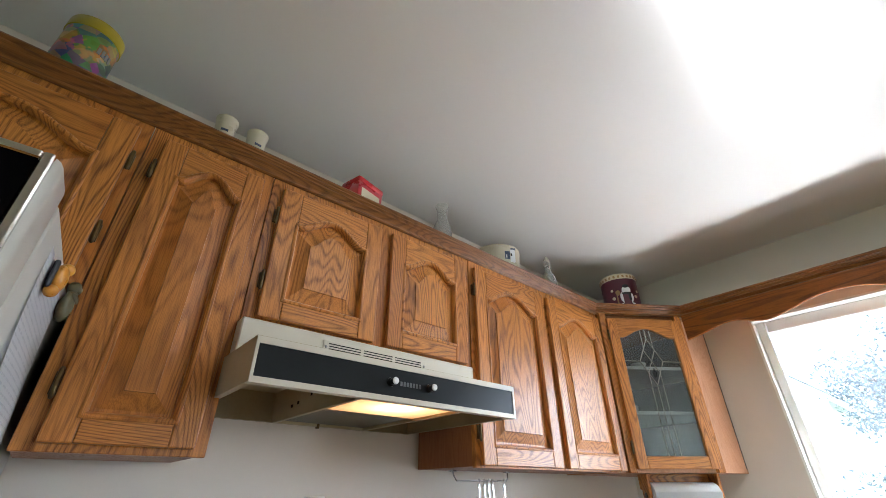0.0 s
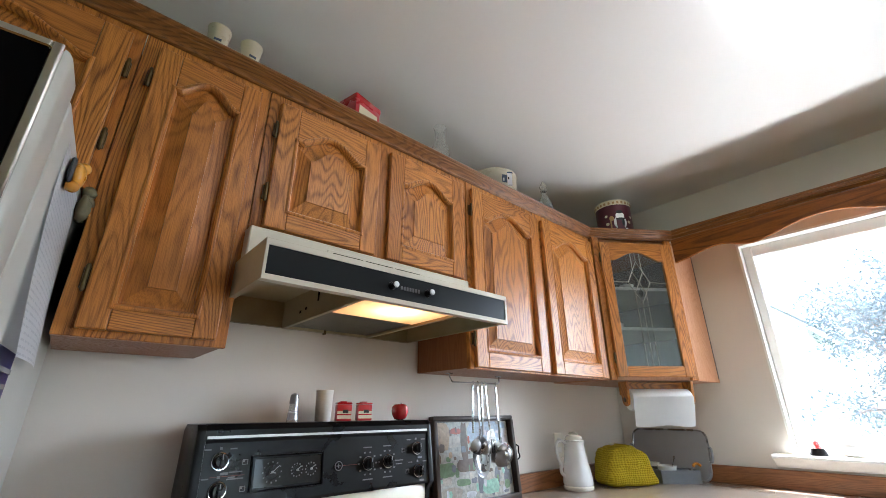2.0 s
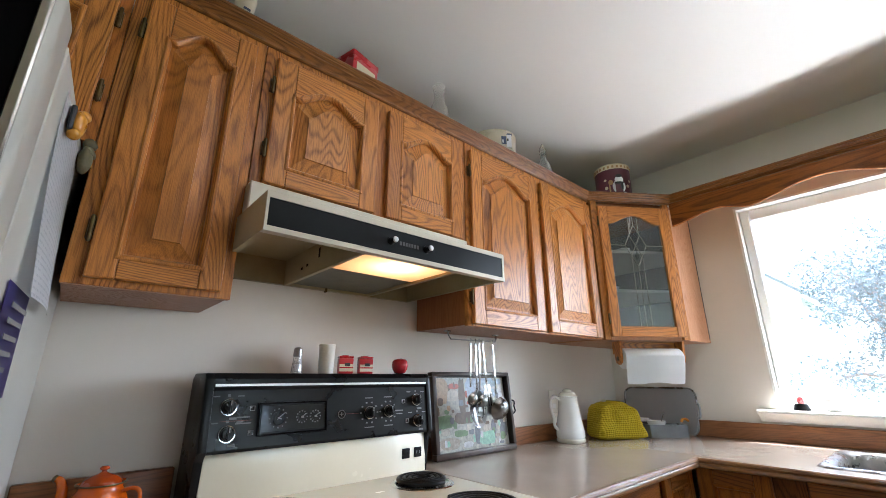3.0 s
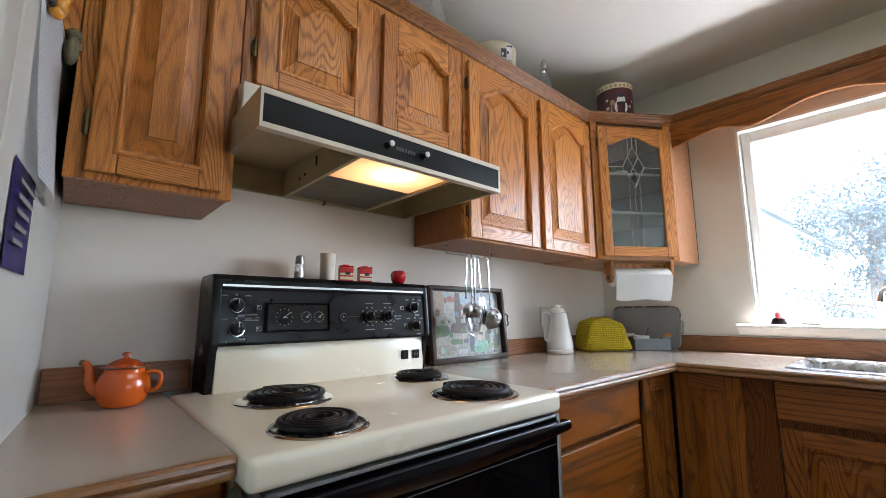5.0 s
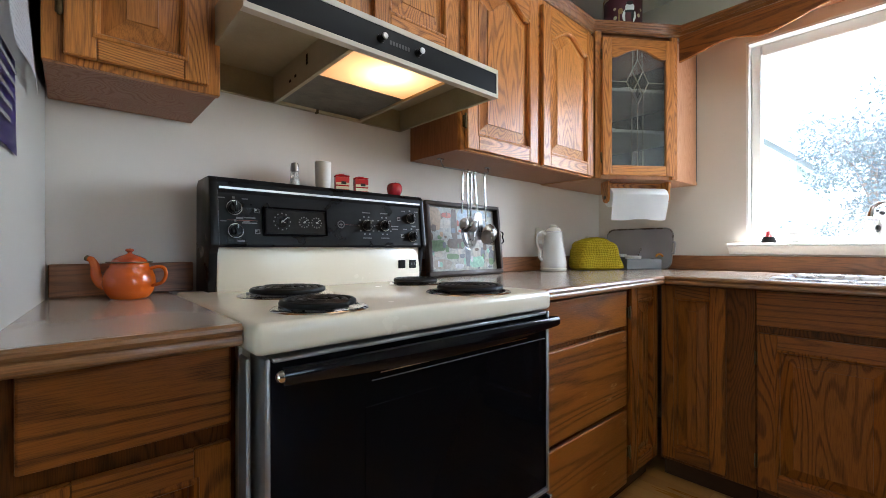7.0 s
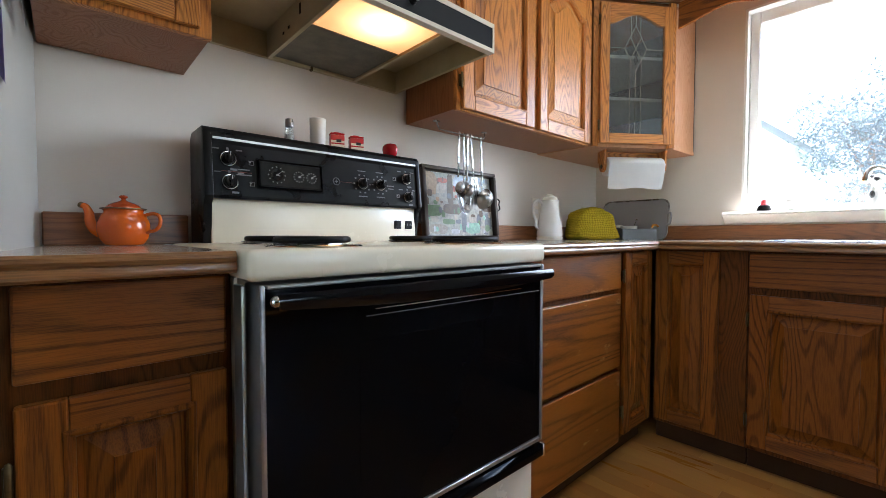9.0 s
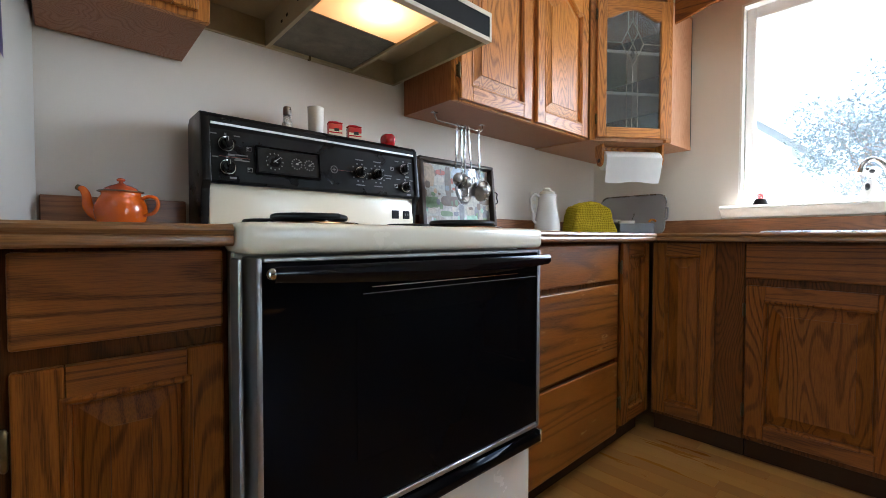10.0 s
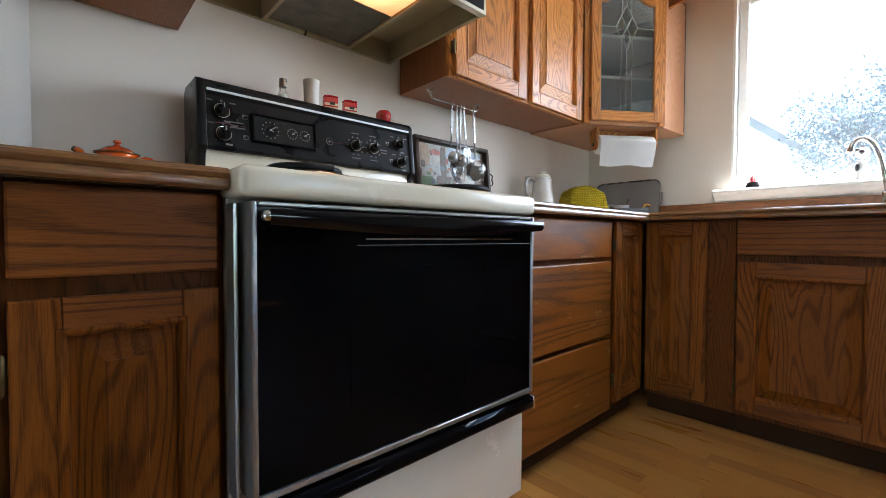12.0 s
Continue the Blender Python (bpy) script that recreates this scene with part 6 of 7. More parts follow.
caddy()
mug = thing("mug", "white printed mug on the counter beside the caddy", "mug", pose(2.285, -0.250, TOP + 0.001, 0, 0, -40))
part("cup_body", lathe(bmesh.new(), [(0.0, 0.0), (0.030, 0.0), (0.034, 0.004), (0.038, 0.088), (0.036, 0.089), (0.032, 0.008), (0.0, 0.007)], seg=30), "cup", mug, smooth=40)
part("band", lathe(bmesh.new(), [(0.0365, 0.050), (0.0375, 0.052), (0.0385, 0.070), (0.0378, 0.072)], seg=30), "grey_print", mug, "grey printed band", smooth=40)
part("handle", tube(bmesh.new(), spline([(0.035, 0, 0.074), (0.056, 0, 0.072), (0.058, 0, 0.040), (0.035, 0, 0.026)], 6), 0.0045, 8), "cup", mug, smooth=60)

# paper towel on a wooden holder under the corner cabinet
PA, PB = Vector((1.972, -0.326, 1.322)), Vector((2.235, -0.520, 1.322))
PW = (PB - PA).length
th = thing("paper_towel_holder", "wooden paper towel holder under the corner cabinet", "holder", pose(PA.x, PA.y, 0, 0, 0, math.degrees(math.atan2(PB.y - PA.y, PB.x - PA.x))))
part("back_board", cube(-0.015, PW + 0.015, 0.035, 0.050, 1.345, UZ0 - 0.001, bevel=0.002), "oak_h", th)
for x in (-0.016, PW + 0.001):
    out = [(-0.030, 1.345), (-0.030, 1.320), (-0.022, 1.300), (0.0, 1.290), (0.022, 1.300), (0.030, 1.320), (0.036, UZ0 - 0.001), (-0.036, UZ0 - 0.001)]
    b = part("bracket", along_x(out, x, x + 0.015, 0.002), "oak_v", th)
    part("plug", lathe(bmesh.new(), [(0.0, -0.004), (0.010, -0.003), (0.012, 0.0), (0.012, 0.004), (0.0, 0.004)], seg=16, m=Matrix.Rotation(radians(90), 4, "Y")), "dark_wood", b, "dark wooden plug", m=pose(x if x < 0 else x + 0.015, 0, 1.322))
roll = thing("paper_towel_roll", "white paper towel roll with a hanging sheet", "paper roll", th.matrix_basis.copy())
part("roll", lathe(bmesh.new(), [(0.018, 0.006), (0.050, 0.006), (0.052, 0.009), (0.052, PW - 0.009), (0.050, PW - 0.006), (0.018, PW - 0.006)], (0, 0, 1.322), 40, Matrix.Rotation(radians(90), 4, "Y")), "paper", roll, smooth=40)
bm = bmesh.new()
cols, rows_n = 12, 9
grid = [[None] * (cols + 1) for _ in range(rows_n + 1)]
for i in range(rows_n + 1):
    for j in range(cols + 1):
        u, v = j / cols, i / rows_n
        z = 1.335 - 0.137 * v - 0.004 * math.sin(9 * u) * v
        y = -0.0525 - 0.006 * v + 0.006 * math.sin(6.5 * u + 0.6) * v
        x = 0.004 - 0.012 * v + (PW - 0.010 - 0.012 * v * v) * u
        grid[i][j] = bm.verts.new((x, y, z))
for i in range(rows_n):
    for j in range(cols):
        bm.faces.new((grid[i][j], grid[i][j + 1], grid[i + 1][j + 1], grid[i + 1][j]))
bmesh.ops.solidify(bm, geom=list(bm.faces), thickness=0.0012)
bmesh.ops.recalc_face_normals(bm, faces=bm.faces)
part("loose_sheet", bm, "paper", roll, "hanging sheet of paper towel", smooth=60)

# crockery behind the leaded glass
for x, y, z, r, h in ((2.10, -0.27, 1.681, 0.035, 0.05), (2.16, -0.22, 1.681, 0.03, 0.045), (2.19, -0.42, 1.431, 0.045, 0.055), (2.10, -0.30, 1.431, 0.05, 0.035), (2.14, -0.34, 1.901, 0.04, 0.05)):
    c = thing("cup", "white china cup on a shelf of the glazed cabinet", "cup", pose(x, y, z), group="china in the glazed cabinet")
    part("cup_body", lathe(bmesh.new(), [(0.0, 0.0), (r * 0.6, 0.0), (r * 0.7, 0.003), (r, h), (r * 0.94, h), (r * 0.62, 0.006), (0.0, 0.005)], seg=24), "cup", c, smooth=40)

# ---- sink and window sill ----
sink = thing("sink", "stainless steel kitchen sink set in the counter", "sink", pose(0, 0, TOP))


def rr_xy(x0, x1, y0, y1, r, k=6):
    return [(x0 + a, y0 + b) for a, b in round_rect(x1 - x0, y1 - y0, r, k)]


levels = [(-0.022, 0.001, 0.05), (-0.016, 0.0065, 0.05), (-0.006, 0.0075, 0.05), (0.012, 0.004, 0.055), (0.022, -0.010, 0.06), (0.032, -0.155, 0.06), (0.060, -0.170, 0.05)]
bm = bmesh.new()
prev = None
for ins, z, r in levels:
    cur = [bm.verts.new((x, y, z)) for x, y in rr_xy(SX0 + ins, SX1 - ins, SY0 + ins, SY1 - ins, r)]
    if prev:
        for i in range(len(cur)):
            j = (i + 1) % len(cur)
            bm.faces.new((prev[i], prev[j], cur[j], cur[i]))
    prev = cur
bm.faces.new(prev)
bmesh.ops.recalc_face_normals(bm, faces=bm.faces)
for f in bm.faces:
    f.normal_flip()
part("bowl", bm, "steel", sink, smooth=45)
part("drain", lathe(bmesh.new(), [(0.0, -0.1685), (0.035, -0.168), (0.042, -0.166), (0.044, -0.1695)], (2.1, -1.46, 0), 24), "chrome", sink, smooth=40)
tap = thing("tap", "chrome mixer tap behind the sink", "tap", pose(2.395, -1.435, TOP + 0.001))
part("tap_base", lathe(bmesh.new(), [(0.0, 0.0), (0.030, 0.0), (0.030, 0.010), (0.022, 0.020), (0.019, 0.075), (0.021, 0.085), (0.012, 0.095), (0.0, 0.096)], seg=28), "chrome", tap, smooth=40)
part("spout", tube(bmesh.new(), spline([(0, 0, 0.085), (-0.012, 0.020, 0.200), (-0.040, 0.045, 0.285), (-0.080, 0.078, 0.312), (-0.112, 0.105, 0.296), (-0.122, 0.114, 0.268)], 8), 0.0105, 14), "chrome", tap, smooth=60)
part("spout_tip", tube(bmesh.new(), [(-0.121, 0.113, 0.270), (-0.124, 0.116, 0.250)], 0.0135, 14), "chrome", tap, smooth=60)
part("lever", tube(bmesh.new(), spline([(0.0, 0.0, 0.092), (0.012, -0.012, 0.130), (0.030, -0.03, 0.150)], 5), [0.008] * 6 + [0.006] * 5, 10), "chrome", tap, smooth=60)


def sill_globe():
    t = thing("snow_globe", "small snow globe on a black base, on the window sill", "ornament", pose(2.485, -0.940, WZ0 + 0.0005))
    part("base", lathe(bmesh.new(), [(0.0, 0.0), (0.034, 0.0), (0.034, 0.006), (0.028, 0.022), (0.026, 0.030), (0.0, 0.030)], seg=28), "black_plastic", t, "black plastic base", smooth=40)
    part("globe", lathe(bmesh.new(), [(0.020, 0.030)] + [(0.027 * math.cos(radians(a)), 0.052 + 0.027 * math.sin(radians(a))) for a in range(-50, 90, 10)] + [(0.0, 0.079)], seg=28), "clear", t, "clear glass globe", smooth=60)
    part("figure", lathe(bmesh.new(), [(0.0, 0.031), (0.012, 0.031), (0.010, 0.046), (0.006, 0.058), (0.0, 0.061)], seg=16), "red", t, "small red and white shape", smooth=50)


sill_globe()
pot = thing("sugar_pot", "round white china pot on the window sill", "pot", pose(2.515, -1.062, WZ0 + 0.0005))
part("pot_body", lathe(bmesh.new(), [(0.0, 0.0), (0.030, 0.0), (0.045, 0.018), (0.050, 0.042), (0.042, 0.066), (0.028, 0.076), (0.0, 0.078)], seg=30), "cup", pot, smooth=60)
part("lid", lathe(bmesh.new(), [(0.029, 0.0765), (0.028, 0.082), (0.014, 0.090), (0.006, 0.093), (0.008, 0.100), (0.0, 0.104)], seg=24), "cup", pot, smooth=60)
fig = thing("cow_ornament", "black and white spotted china ornament on the window sill", "ornament", pose(2.50, -1.345, WZ0 + 0.0005, 0, 0, 20))
part("ornament_body", lathe(bmesh.new(), [(0.0, 0.0), (0.030, 0.0), (0.034, 0.010), (0.030, 0.050), (0.020, 0.080), (0.012, 0.095), (0.0, 0.098)], seg=20), "cup", fig, smooth=60)
bm = bmesh.new()
bmesh.ops.create_icosphere(bm, subdivisions=2, radius=1.0, matrix=pose(-0.012, 0.0, 0.125) @ Matrix.Diagonal((0.036, 0.026, 0.026, 1)))
part("head", bm, "cup", fig, smooth=80)
for x, y, z, a, b in ((-0.040, 0.012, 0.128, 0.012, 0.012), (0.006, 0.020, 0.136, 0.016, 0.012), (-0.020, 0.020, 0.140, 0.010, 0.008), (-0.02, 0.020, 0.06, 0.012, 0.018), (0.012, 0.022, 0.035, 0.014, 0.012), (0.02, 0.016, 0.12, 0.018, 0.006)):
    bm = bmesh.new()
    bmesh.ops.create_icosphere(bm, subdivisions=2, radius=1.0, matrix=pose(x, y, z) @ Matrix.Diagonal((a, 0.010, b, 1)))
    part("spot", bm, "black_print", fig, "black spot", smooth=80)

# ---- things on top of the wall cabinets ----
CT = UZ1 + 0.0005


def egg_cup(x, rz):
    t = thing("small_crock", "small cream stoneware cup with a dark mark, on the cabinet top", "cup", pose(x, -0.275, CT, 0, 0, rz), group="stoneware cups")
    part("cup_body", lathe(bmesh.new(), [(0.0, 0.0), (0.024, 0.0), (0.026, 0.004), (0.0245, 0.055), (0.026, 0.105), (0.031, 0.150), (0.0325, 0.158), (0.030, 0.159), (0.026, 0.150), (0.022, 0.09), (0.0, 0.088)], seg=32), "stoneware", t, smooth=40)
    part("mark", cube(-0.010, 0.010, -0.0262, -0.0245, 0.100, 0.108), "blue_print", t, "dark blue mark")


egg_cup(-0.112, -8)
egg_cup(-0.020, 6)
t = thing("red_tin", "red lidded biscuit tin on the cabinet top", "tin", pose(0.385, -0.245, CT, 0, 0, 14))
part("tin_body", cube(-0.062, 0.062, -0.045, 0.045, 0, 0.158, bevel=0.006, seg=2), "red", t, smooth=40)
part("lid", cube(-0.065, 0.065, -0.048, 0.048, 0.150, 0.176, bevel=0.008, seg=3), "red", t, smooth=40)
part("label", cube(0.0615, 0.0628, -0.034, 0.034, 0.02, 0.13), "cream_print", t, "cream label")
part("label", cube(-0.045, 0.045, -0.0462, -0.0445, 0.02, 0.13), "cream_print", t, "cream label")
t = thing("glass_vase", "clear glass bottle vase on the cabinet top", "vase", pose(0.765, -0.265, CT))
part("vase_body", lathe(bmesh.new(), [(0.0, 0.0), (0.038, 0.0), (0.042, 0.006), (0.042, 0.110), (0.036, 0.145), (0.024, 0.175), (0.021, 0.205), (0.024, 0.235), (0.029, 0.250), (0.0275, 0.254), (0.0225, 0.235), (0.0195, 0.205), (0.0225, 0.175), (0.034, 0.143), (0.039, 0.109), (0.038, 0.010), (0.0, 0.008)], seg=36), "clear", t, smooth=50)
t = thing("cream_crock", "cream stoneware crock painted with a blue house, on the cabinet top", "crock", pose(1.185, -0.190, CT, 0, 0, -32))
part("crock_body", lathe(bmesh.new(), [(0.0, 0.0), (0.104, 0.0), (0.110, 0.008), (0.114, 0.150), (0.113, 0.172), (0.117, 0.178), (0.116, 0.190), (0.108, 0.192), (0.104, 0.175), (0.10, 0.02), (0.0, 0.015)], seg=44), "stoneware", t, smooth=40)
for x0, x1, z0, z1, mt in ((0.010, 0.034, 0.095, 0.135, "blue_print"), (0.034, 0.062, 0.085, 0.150, "white_print_2"), (0.040, 0.047, 0.115, 0.128, "black_print"), (0.052, 0.058, 0.115, 0.128, "black_print"), (0.014, 0.020, 0.10, 0.116, "white_print_2"), (0.030, 0.066, 0.150, 0.158, "blue_print"), (0.045, 0.052, 0.085, 0.103, "black_print")):
    ym = -math.sqrt(0.1146 ** 2 - ((x0 + x1) / 2) ** 2)
    part("painted_house", cube(x0, x1, ym - 0.0022, ym + 0.012, z0 + 0.018, z1 + 0.018), mt, t)
t = thing("glass_decanter", "clear glass bottle with a pointed stopper on the cabinet top", "bottle", pose(1.49, -0.275, CT))
part("bottle_body", lathe(bmesh.new(), [(0.0, 0.0), (0.040, 0.0), (0.044, 0.006), (0.043, 0.090), (0.034, 0.130), (0.017, 0.164), (0.014, 0.190), (0.018, 0.196), (0.015, 0.198), (0.012, 0.188), (0.014, 0.164), (0.031, 0.128), (0.040, 0.088), (0.040, 0.010), (0.0, 0.008)], seg=32), "clear", t, smooth=50)
part("stopper", lathe(bmesh.new(), [(0.010, 0.192), (0.012, 0.200), (0.019, 0.212), (0.020, 0.222), (0.014, 0.236), (0.006, 0.252), (0.0, 0.262)], seg=8), "clear", t, "faceted glass stopper")


def drum_tin():
    R, H = 0.100, 0.275
    t = thing("snowman_tin", "maroon round tin with cream rim, on the corner cabinet", "tin", pose(2.098, -0.352, CT, 0, 0, -46))
    part("tin_body", lathe(bmesh.new(), [(0.0, 0.0), (R, 0.0), (R, H - 0.03), (0.0, H - 0.03)], seg=48), "maroon", t, smooth=40)
    part("lid", lathe(bmesh.new(), [(R + 0.002, H - 0.034), (R + 0.003, H - 0.003), (R, H), (0.0, H)], seg=48), "cream_print", t, "cream lid with brown squares", smooth=40)
    for i in range(26):
        a = math.tau * i / 26
        part("square", cube(-0.0058, 0.0058, -0.0012, 0.002, 0, 0.014), "tan_print", t, m=Matrix.Rotation(a, 4, "Z") @ pose(0, -R - 0.003, H - 0.027))
    # plain rounded shapes of the motif
    for x, z, rx, rz, mt, o in ((0.0, 0.125, 0.036, 0.045, "white_print_2", 0.0), (0.002, 0.168, 0.024, 0.024, "white_print_2", 0.001), (0.002, 0.148, 0.027, 0.007, "black_print", 0.003), (0.016, 0.128, 0.007, 0.026, "black_print", 0.003), (0.002, 0.192, 0.018, 0.010, "black_print", 0.003), (-0.045, 0.155, 0.013, 0.016, "tan_print", 0.001), (-0.052, 0.110, 0.004, 0.04, "tan_print", 0.001), (-0.072, 0.125, 0.010, 0.010, "cream_print", 0.0), (0.056, 0.130, 0.010, 0.010, "cream_print", 0.0), (0.075, 0.165, 0.008, 0.008, "cream_print", 0.0), (-0.075, 0.175, 0.008, 0.008, "cream_print", 0.0), (0.0, 0.075, 0.044, 0.02, "white_print_2", 0.001)):
        a = x / R
        k = 18
        bm = prism(bmesh.new(), [(rx * math.cos(math.tau * i / k), rz * math.sin(math.tau * i / k)) for i in range(k)], -0.001 - o, 0.006)
        part("motif", bm, mt, t, m=Matrix.Rotation(a, 4, "Z") @ pose(0, -R - 0.0005 + rx * rx / (2 * R) * 0.6, z))


drum_tin()


def big_tin():
    R, H = 0.059, 0.258
    t = thing("snack_tin", "autumn coloured tin with a yellow lid on the cabinet", "tin", pose(-0.468, -0.255, CT, 0, 0, 10))
    part("tin_body", lathe(bmesh.new(), [(0.0, 0.0), (R, 0.0), (R, H - 0.03), (0.0, H - 0.03)], seg=40), "leafy", t, "green, orange and black printed sides", smooth=40)
    part("lid", lathe(bmesh.new(), [(R + 0.001, H - 0.04), (R + 0.003, H - 0.038), (R + 0.003, H - 0.004), (R, H), (R - 0.006, H - 0.001), (R - 0.008, H - 0.005), (0.0, H - 0.005)], seg=40), "yellow_lid", t, "yellow plastic lid", smooth=40)
    for i in range(4):
        a = 0.35 + 0.17 * i
        part("marking", cube(-0.0035, 0.0035, -0.0012, 0.002, 0, 0.022), "white_print", t, m=Matrix.Rotation(a, 4, "Z") @ pose(0, -R - 0.0003, 0.150))


big_tin()

# ---- notes and magnets on the fridge's side ----


def on_fridge(y, z):
    """A pose on the fridge's side: x out of it, local y along it."""
    return FR @ pose(0.0006, y + 0.03, z)


def sheet(label, y0, y1, z0, z1, mat, curl=0.02, shift=0.0):
    bm = bmesh.new()
    n1, n2 = 8, 14
    g = []
    for i in range(n2 + 1):
        row = []
        for j in range(n1 + 1):
            u, v = j / n1, i / n2
            lift = curl * max(0.0, (0.85 - v)) ** 1.5 * (0.4 + 0.6 * math.sin(2.2 * u + 0.7)) + 0.0015
            row.append(bm.verts.new((lift, y0 + (y1 - y0) * u - (y0 + y1) / 2 + shift * (1 - v), z0 + (z1 - z0) * v - z1)))
        g.append(row)
    for i in range(n2):
        for j in range(n1):
            bm.faces.new((g[i][j], g[i][j + 1], g[i + 1][j + 1], g[i + 1][j]))
    bmesh.ops.solidify(bm, geom=list(bm.faces), thickness=0.0006)
    bmesh.ops.recalc_face_normals(bm, faces=bm.faces)
    return bm, on_fridge((y0 + y1) / 2, z1)


bm, m = sheet("", -0.60, -0.34, 1.345, 1.672, "paper", 0.03, 0.05)
note = thing("note_sheet", "white printed paper held to the fridge by magnets", "paper", m)
part("sheet", bm, "note", note, "white paper with faint print lines", smooth=60)
bm, m = sheet("", -0.60, -0.42, 1.20, 1.36, "purple", 0.004)
card = thing("purple_card", "purple and white card on the fridge's side", "card", m)
part("sheet", bm, "purple", card, smooth=60)
for i in range(5):
    part("print_line", cube(0.0075, 0.0085, -0.07, 0.05 - 0.012 * i, -0.035 - 0.022 * i, -0.028 - 0.022 * i), "white_print", card)
t = thing("bird_magnet", "amber coloured animal shaped fridge magnet", "magnet", on_fridge(-0.535, 1.645))
bm = bmesh.new()
for x, y, z, a, b, c in ((0.014, 0.0, 0.0, 0.013, 0.020, 0.024), (0.018, 0.012, 0.022, 0.011, 0.012, 0.011), (0.014, -0.010, -0.024, 0.010, 0.011, 0.010)):
    bmesh.ops.create_icosphere(bm, subdivisions=3, radius=1.0, matrix=pose(x, y, z) @ Matrix.Diagonal((a, b, c, 1)))
part("magnet_body", bm, "gold", t, smooth=80)
part("dark_edge", cube(0.004, 0.012, -0.026, -0.014, -0.022, 0.024, bevel=0.004, seg=2), "black_print", t, smooth=50)
t = thing("clay_magnet", "olive green clay fridge magnet", "magnet", on_fridge(-0.345, 1.672))
bm = bmesh.new()
for x, y, z, a, b, c in ((0.013, 0.0, -0.012, 0.012, 0.022, 0.030), (0.014, 0.012, 0.028, 0.011, 0.014, 0.016), (0.016, 0.006, 0.008, 0.012, 0.018, 0.014)):
    bmesh.ops.create_icosphere(bm, subdivisions=3, radius=1.0, matrix=pose(x, y, z) @ Matrix.Diagonal((a, b, c, 1)))
for v in bm.verts:
    v.co += v.normal * 0.004 * noise.noise(v.co * 90)
part("magnet_body", bm, "olive", t, smooth=80)
part("yellow_spot", cube(0.022, 0.0275, -0.004, 0.004, -0.026, -0.019, bevel=0.0015), "gold", t)

# ---- outside ----
bm = bmesh.new()
v = [bm.verts.new(p) for p in ((-400, -400, -0.4), (400, -400, -0.4), (400, 400, -0.4), (-400, 400, -0.4))]
bm.faces.new(v)
solid("ground", bm, "grass", "lawn outside the window", "lawn", kind="structure")

# added pale slab, out of view below the sill, reflects sun into the room
solid("terrace", cube(2.7, 8.5, -7.5, 3.0, -0.45, -0.32), "bounce_slab", "pale unseen slab added outside the window to bounce light in", "terrace", kind="structure")


def tree(x, y, h, r, seed):
    rs = random.Random(seed)
    t = thing("tree", "leafy garden tree outside the window", "tree", pose(x, y, -0.4), group="garden trees")
    bm = bmesh.new()
    top = Vector((0, 0, h * 0.62))
    tube(bm, spline([(0, 0, -0.05), (0.05, 0.03, h * 0.2), (-0.03, 0.06, h * 0.4), tuple(top)], 5), [0.16 - 0.10 * i / 15 for i in range(16)], 10)
    tips = []
    for i in range(16):
        a, e = rs.random() * math.tau, rs.uniform(-0.1, 1.1)
        L = r * rs.uniform(0.6, 1.05)
        p0 = Vector((0, 0, h * rs.uniform(0.28, 0.6)))
        p1 = p0 + Vector((math.cos(a) * math.cos(e), math.sin(a) * math.cos(e), math.sin(e))) * L
        mid = (p0 + p1) / 2 + Vector((0, 0, 0.12 * L))
        tube(bm, [p0, mid, p1], [0.05, 0.032, 0.012], 6)
        tips += [mid, p1, (mid + p1) / 2]
    part("trunk", bm, "bark", t, smooth=60)
    verts, faces = [], []
    for i in range(150):
        c = rs.choice(tips) + Vector((rs.gauss(0, r * 0.24), rs.gauss(0, r * 0.24), rs.gauss(0, r * 0.2)))
        for j in range(80):
            q = c + Vector((rs.gauss(0, 0.15), rs.gauss(0, 0.15), rs.gauss(0, 0.11)))
            a, b = Vector((rs.gauss(0, 1), rs.gauss(0, 1), rs.gauss(0, 1))).normalized(), Vector((rs.gauss(0, 1), rs.gauss(0, 1), rs.gauss(0, 1)))
            b = (b - a * b.dot(a)).normalized()
            s = rs.uniform(0.028, 0.055)
            k = len(verts)
            verts += [q - a * s, q + b * s * 0.45, q + a * s, q - b * s * 0.45]
            faces.append((k, k + 1, k + 2, k + 3))
    me = bpy.data.meshes.new("crown")
    me.from_pydata([tuple(p) for p in verts], [], faces)
    me.materials.append(M["leaf"])
    ob = new("crown", me)
    ob.parent = t
    tagged(ob, "blue green leaves with gaps", kind="stuff")


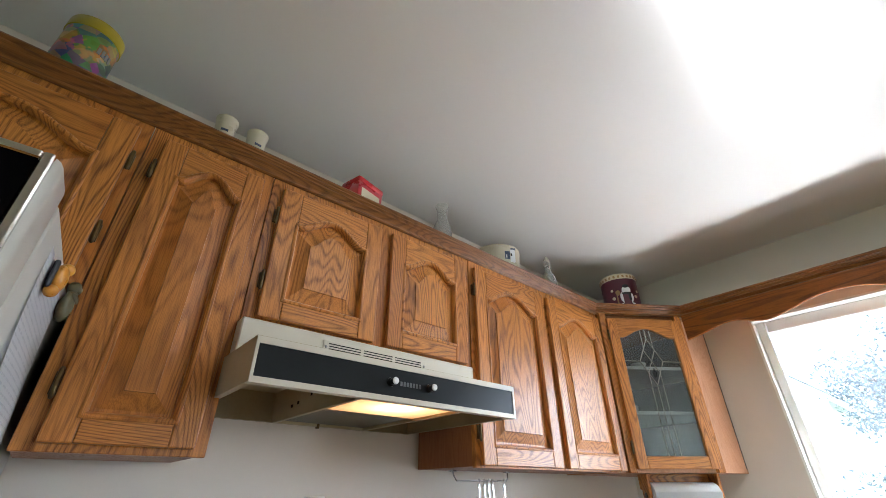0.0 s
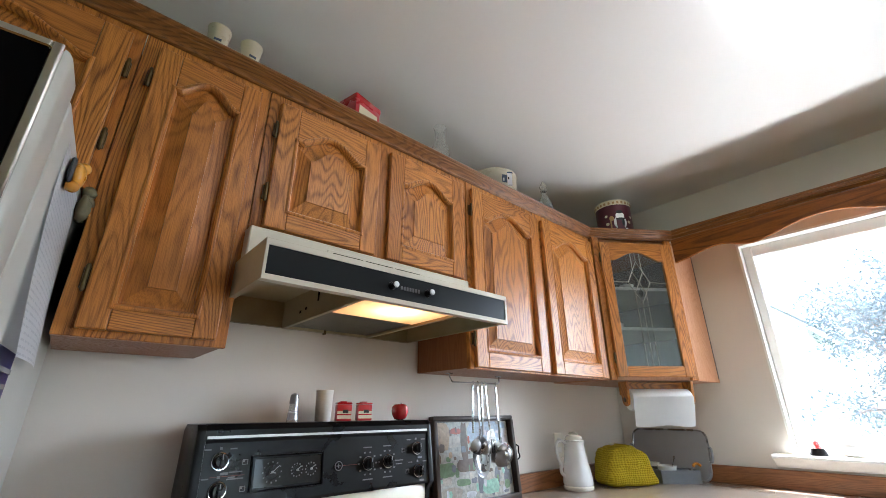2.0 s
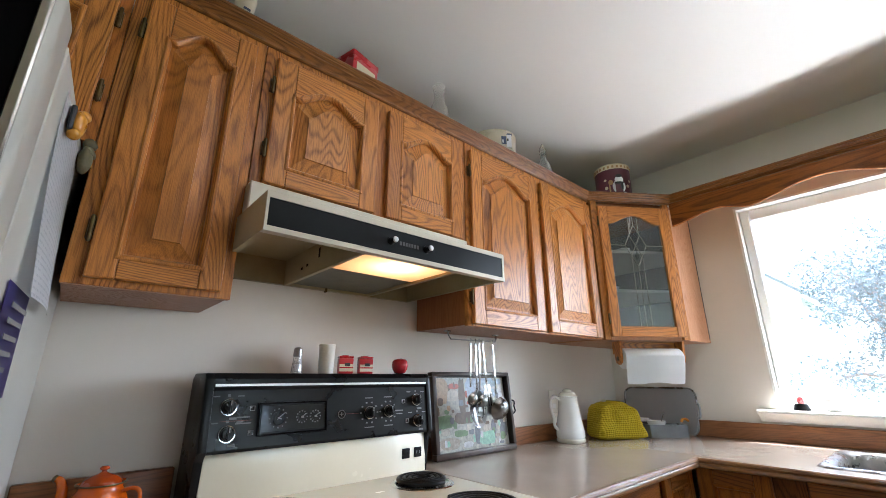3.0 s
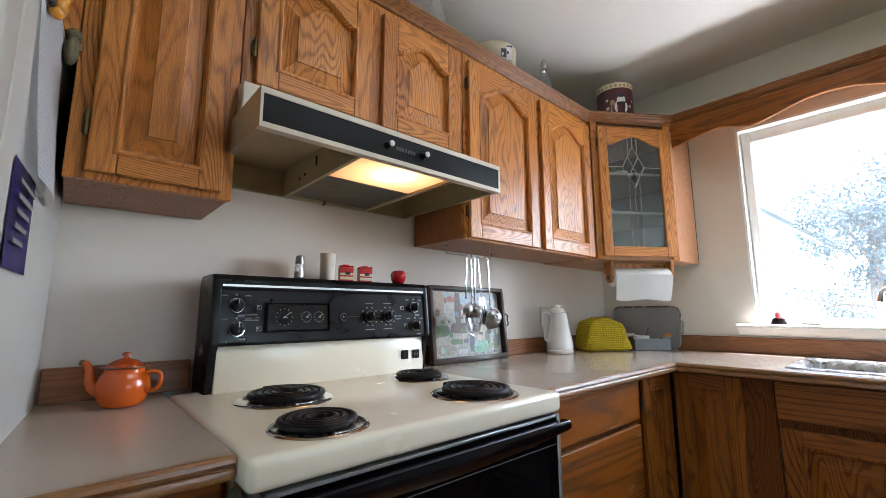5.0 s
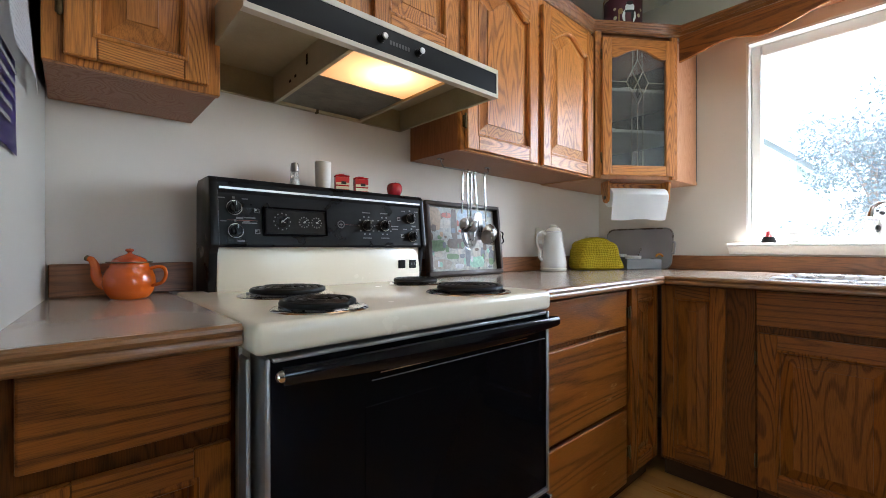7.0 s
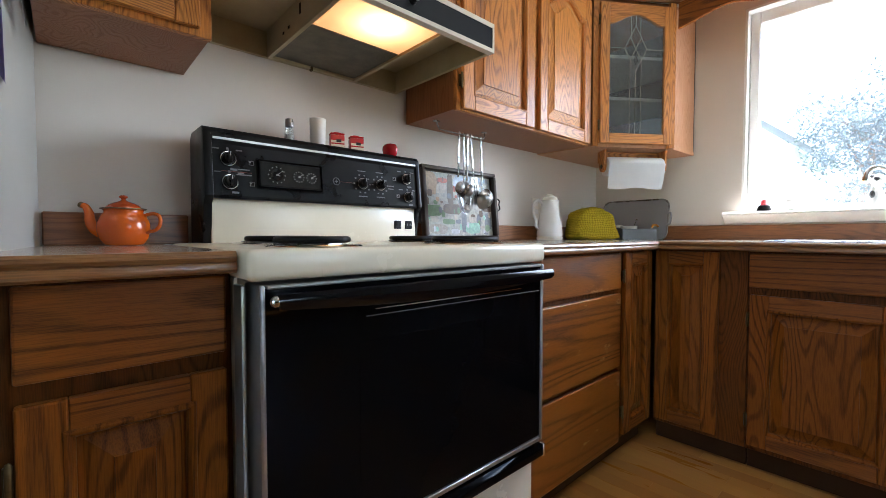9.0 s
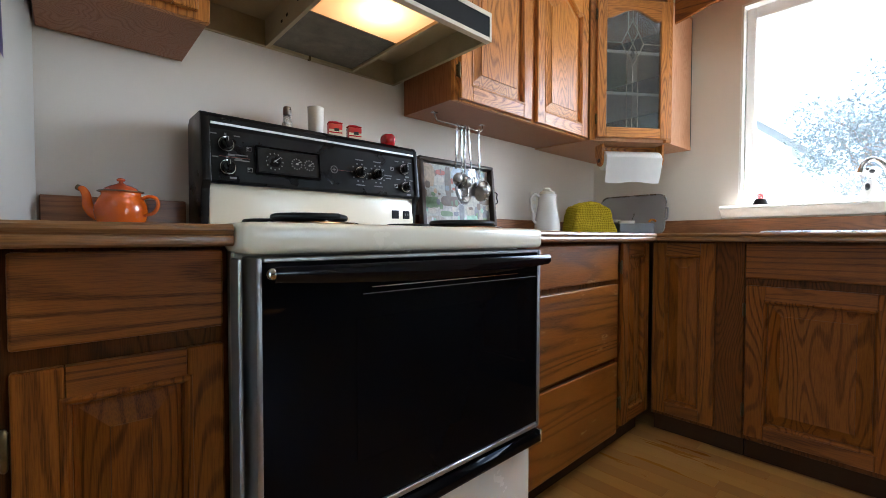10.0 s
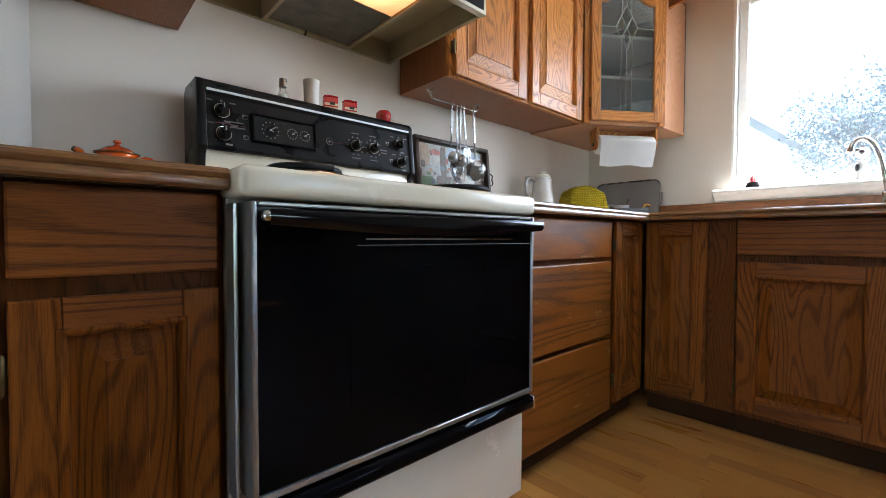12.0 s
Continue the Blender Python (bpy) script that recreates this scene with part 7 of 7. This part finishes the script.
tree(10.5, -2.9, 4.3, 1.6, 1)
tree(11.0, -1.0, 4.9, 1.5, 2)
tree(9.6, -4.8, 4.6, 1.8, 3)
tree(13.5, -3.6, 5.0, 1.9, 4)

house = thing("neighbour_house", "pale neighbouring house with a white edged roof", "house", pose(19.5, 0.35, -0.4, 0, 0, 90))
part("wall", cube(0, 5, 0.0, 7, 0, 3.45), "white_trim", house)
bm = bmesh.new()
prism(bm, [(-0.5, 3.30), (2.5, 5.90), (5.5, 3.30), (5.5, 3.45), (2.5, 6.06), (-0.5, 3.45)], -0.5, 7.5)
part("roof", bm, "roof", house, "grey shingled roof")
bm = bmesh.new()
prism(bm, [(-0.55, 3.13), (2.5, 5.76), (5.55, 3.13), (5.55, 3.47), (2.5, 6.10), (-0.55, 3.47)], 7.502, 7.56)
part("barge_board", bm, "white_trim", house, "white barge board")

# ---- floor of short wood strips, running from the cooker wall into the room ----
sub = solid("floor", cube(WEST - 0.12, WALL_X + 0.12, SOUTH - 0.12, 0.12, -0.05, -0.002), "strip", "honey coloured wood strip floor", "floor", kind="structure")
rs = random.Random(11)
SW = 0.066
shapes = [as_mesh("floor_strip", cube(0, SW - 0.0007, 0, L - 0.0007, -0.002, 0.0, bevel=0.0004), "strip") for L in (0.28, 0.36, 0.44, 0.52)]
lens = (0.28, 0.36, 0.44, 0.52)
count = 0
far_v, far_f = [], []
x = -1.6
while x < 2.48:
    y = -3.4 - rs.random() * 0.5
    while y < -0.02:
        i = rs.randrange(4)
        near = 0.55 < x < 1.85 and y > -2.3 and y + lens[i] < -0.35 and count < 290
        if near:
            ob = new("floor_strip", shapes[i])
            ob.parent = sub
            ob.location = (x, y, 0)
            count += 1
        else:
            y1 = min(y + lens[i] - 0.0007, -0.004)
            k = len(far_v)
            far_v += [(x, y, 0), (x + SW - 0.0007, y, 0), (x + SW - 0.0007, y1, 0), (x, y1, 0)]
            far_f.append((k, k + 1, k + 2, k + 3))
        y += lens[i]
    x += SW
me = bpy.data.meshes.new("far_strips")
me.from_pydata(far_v, [], far_f)
me.materials.append(M["strip_far"])
ob = new("far_strips", me)
ob.parent = sub
tagged(ob, "honey wood strips", kind="stuff")
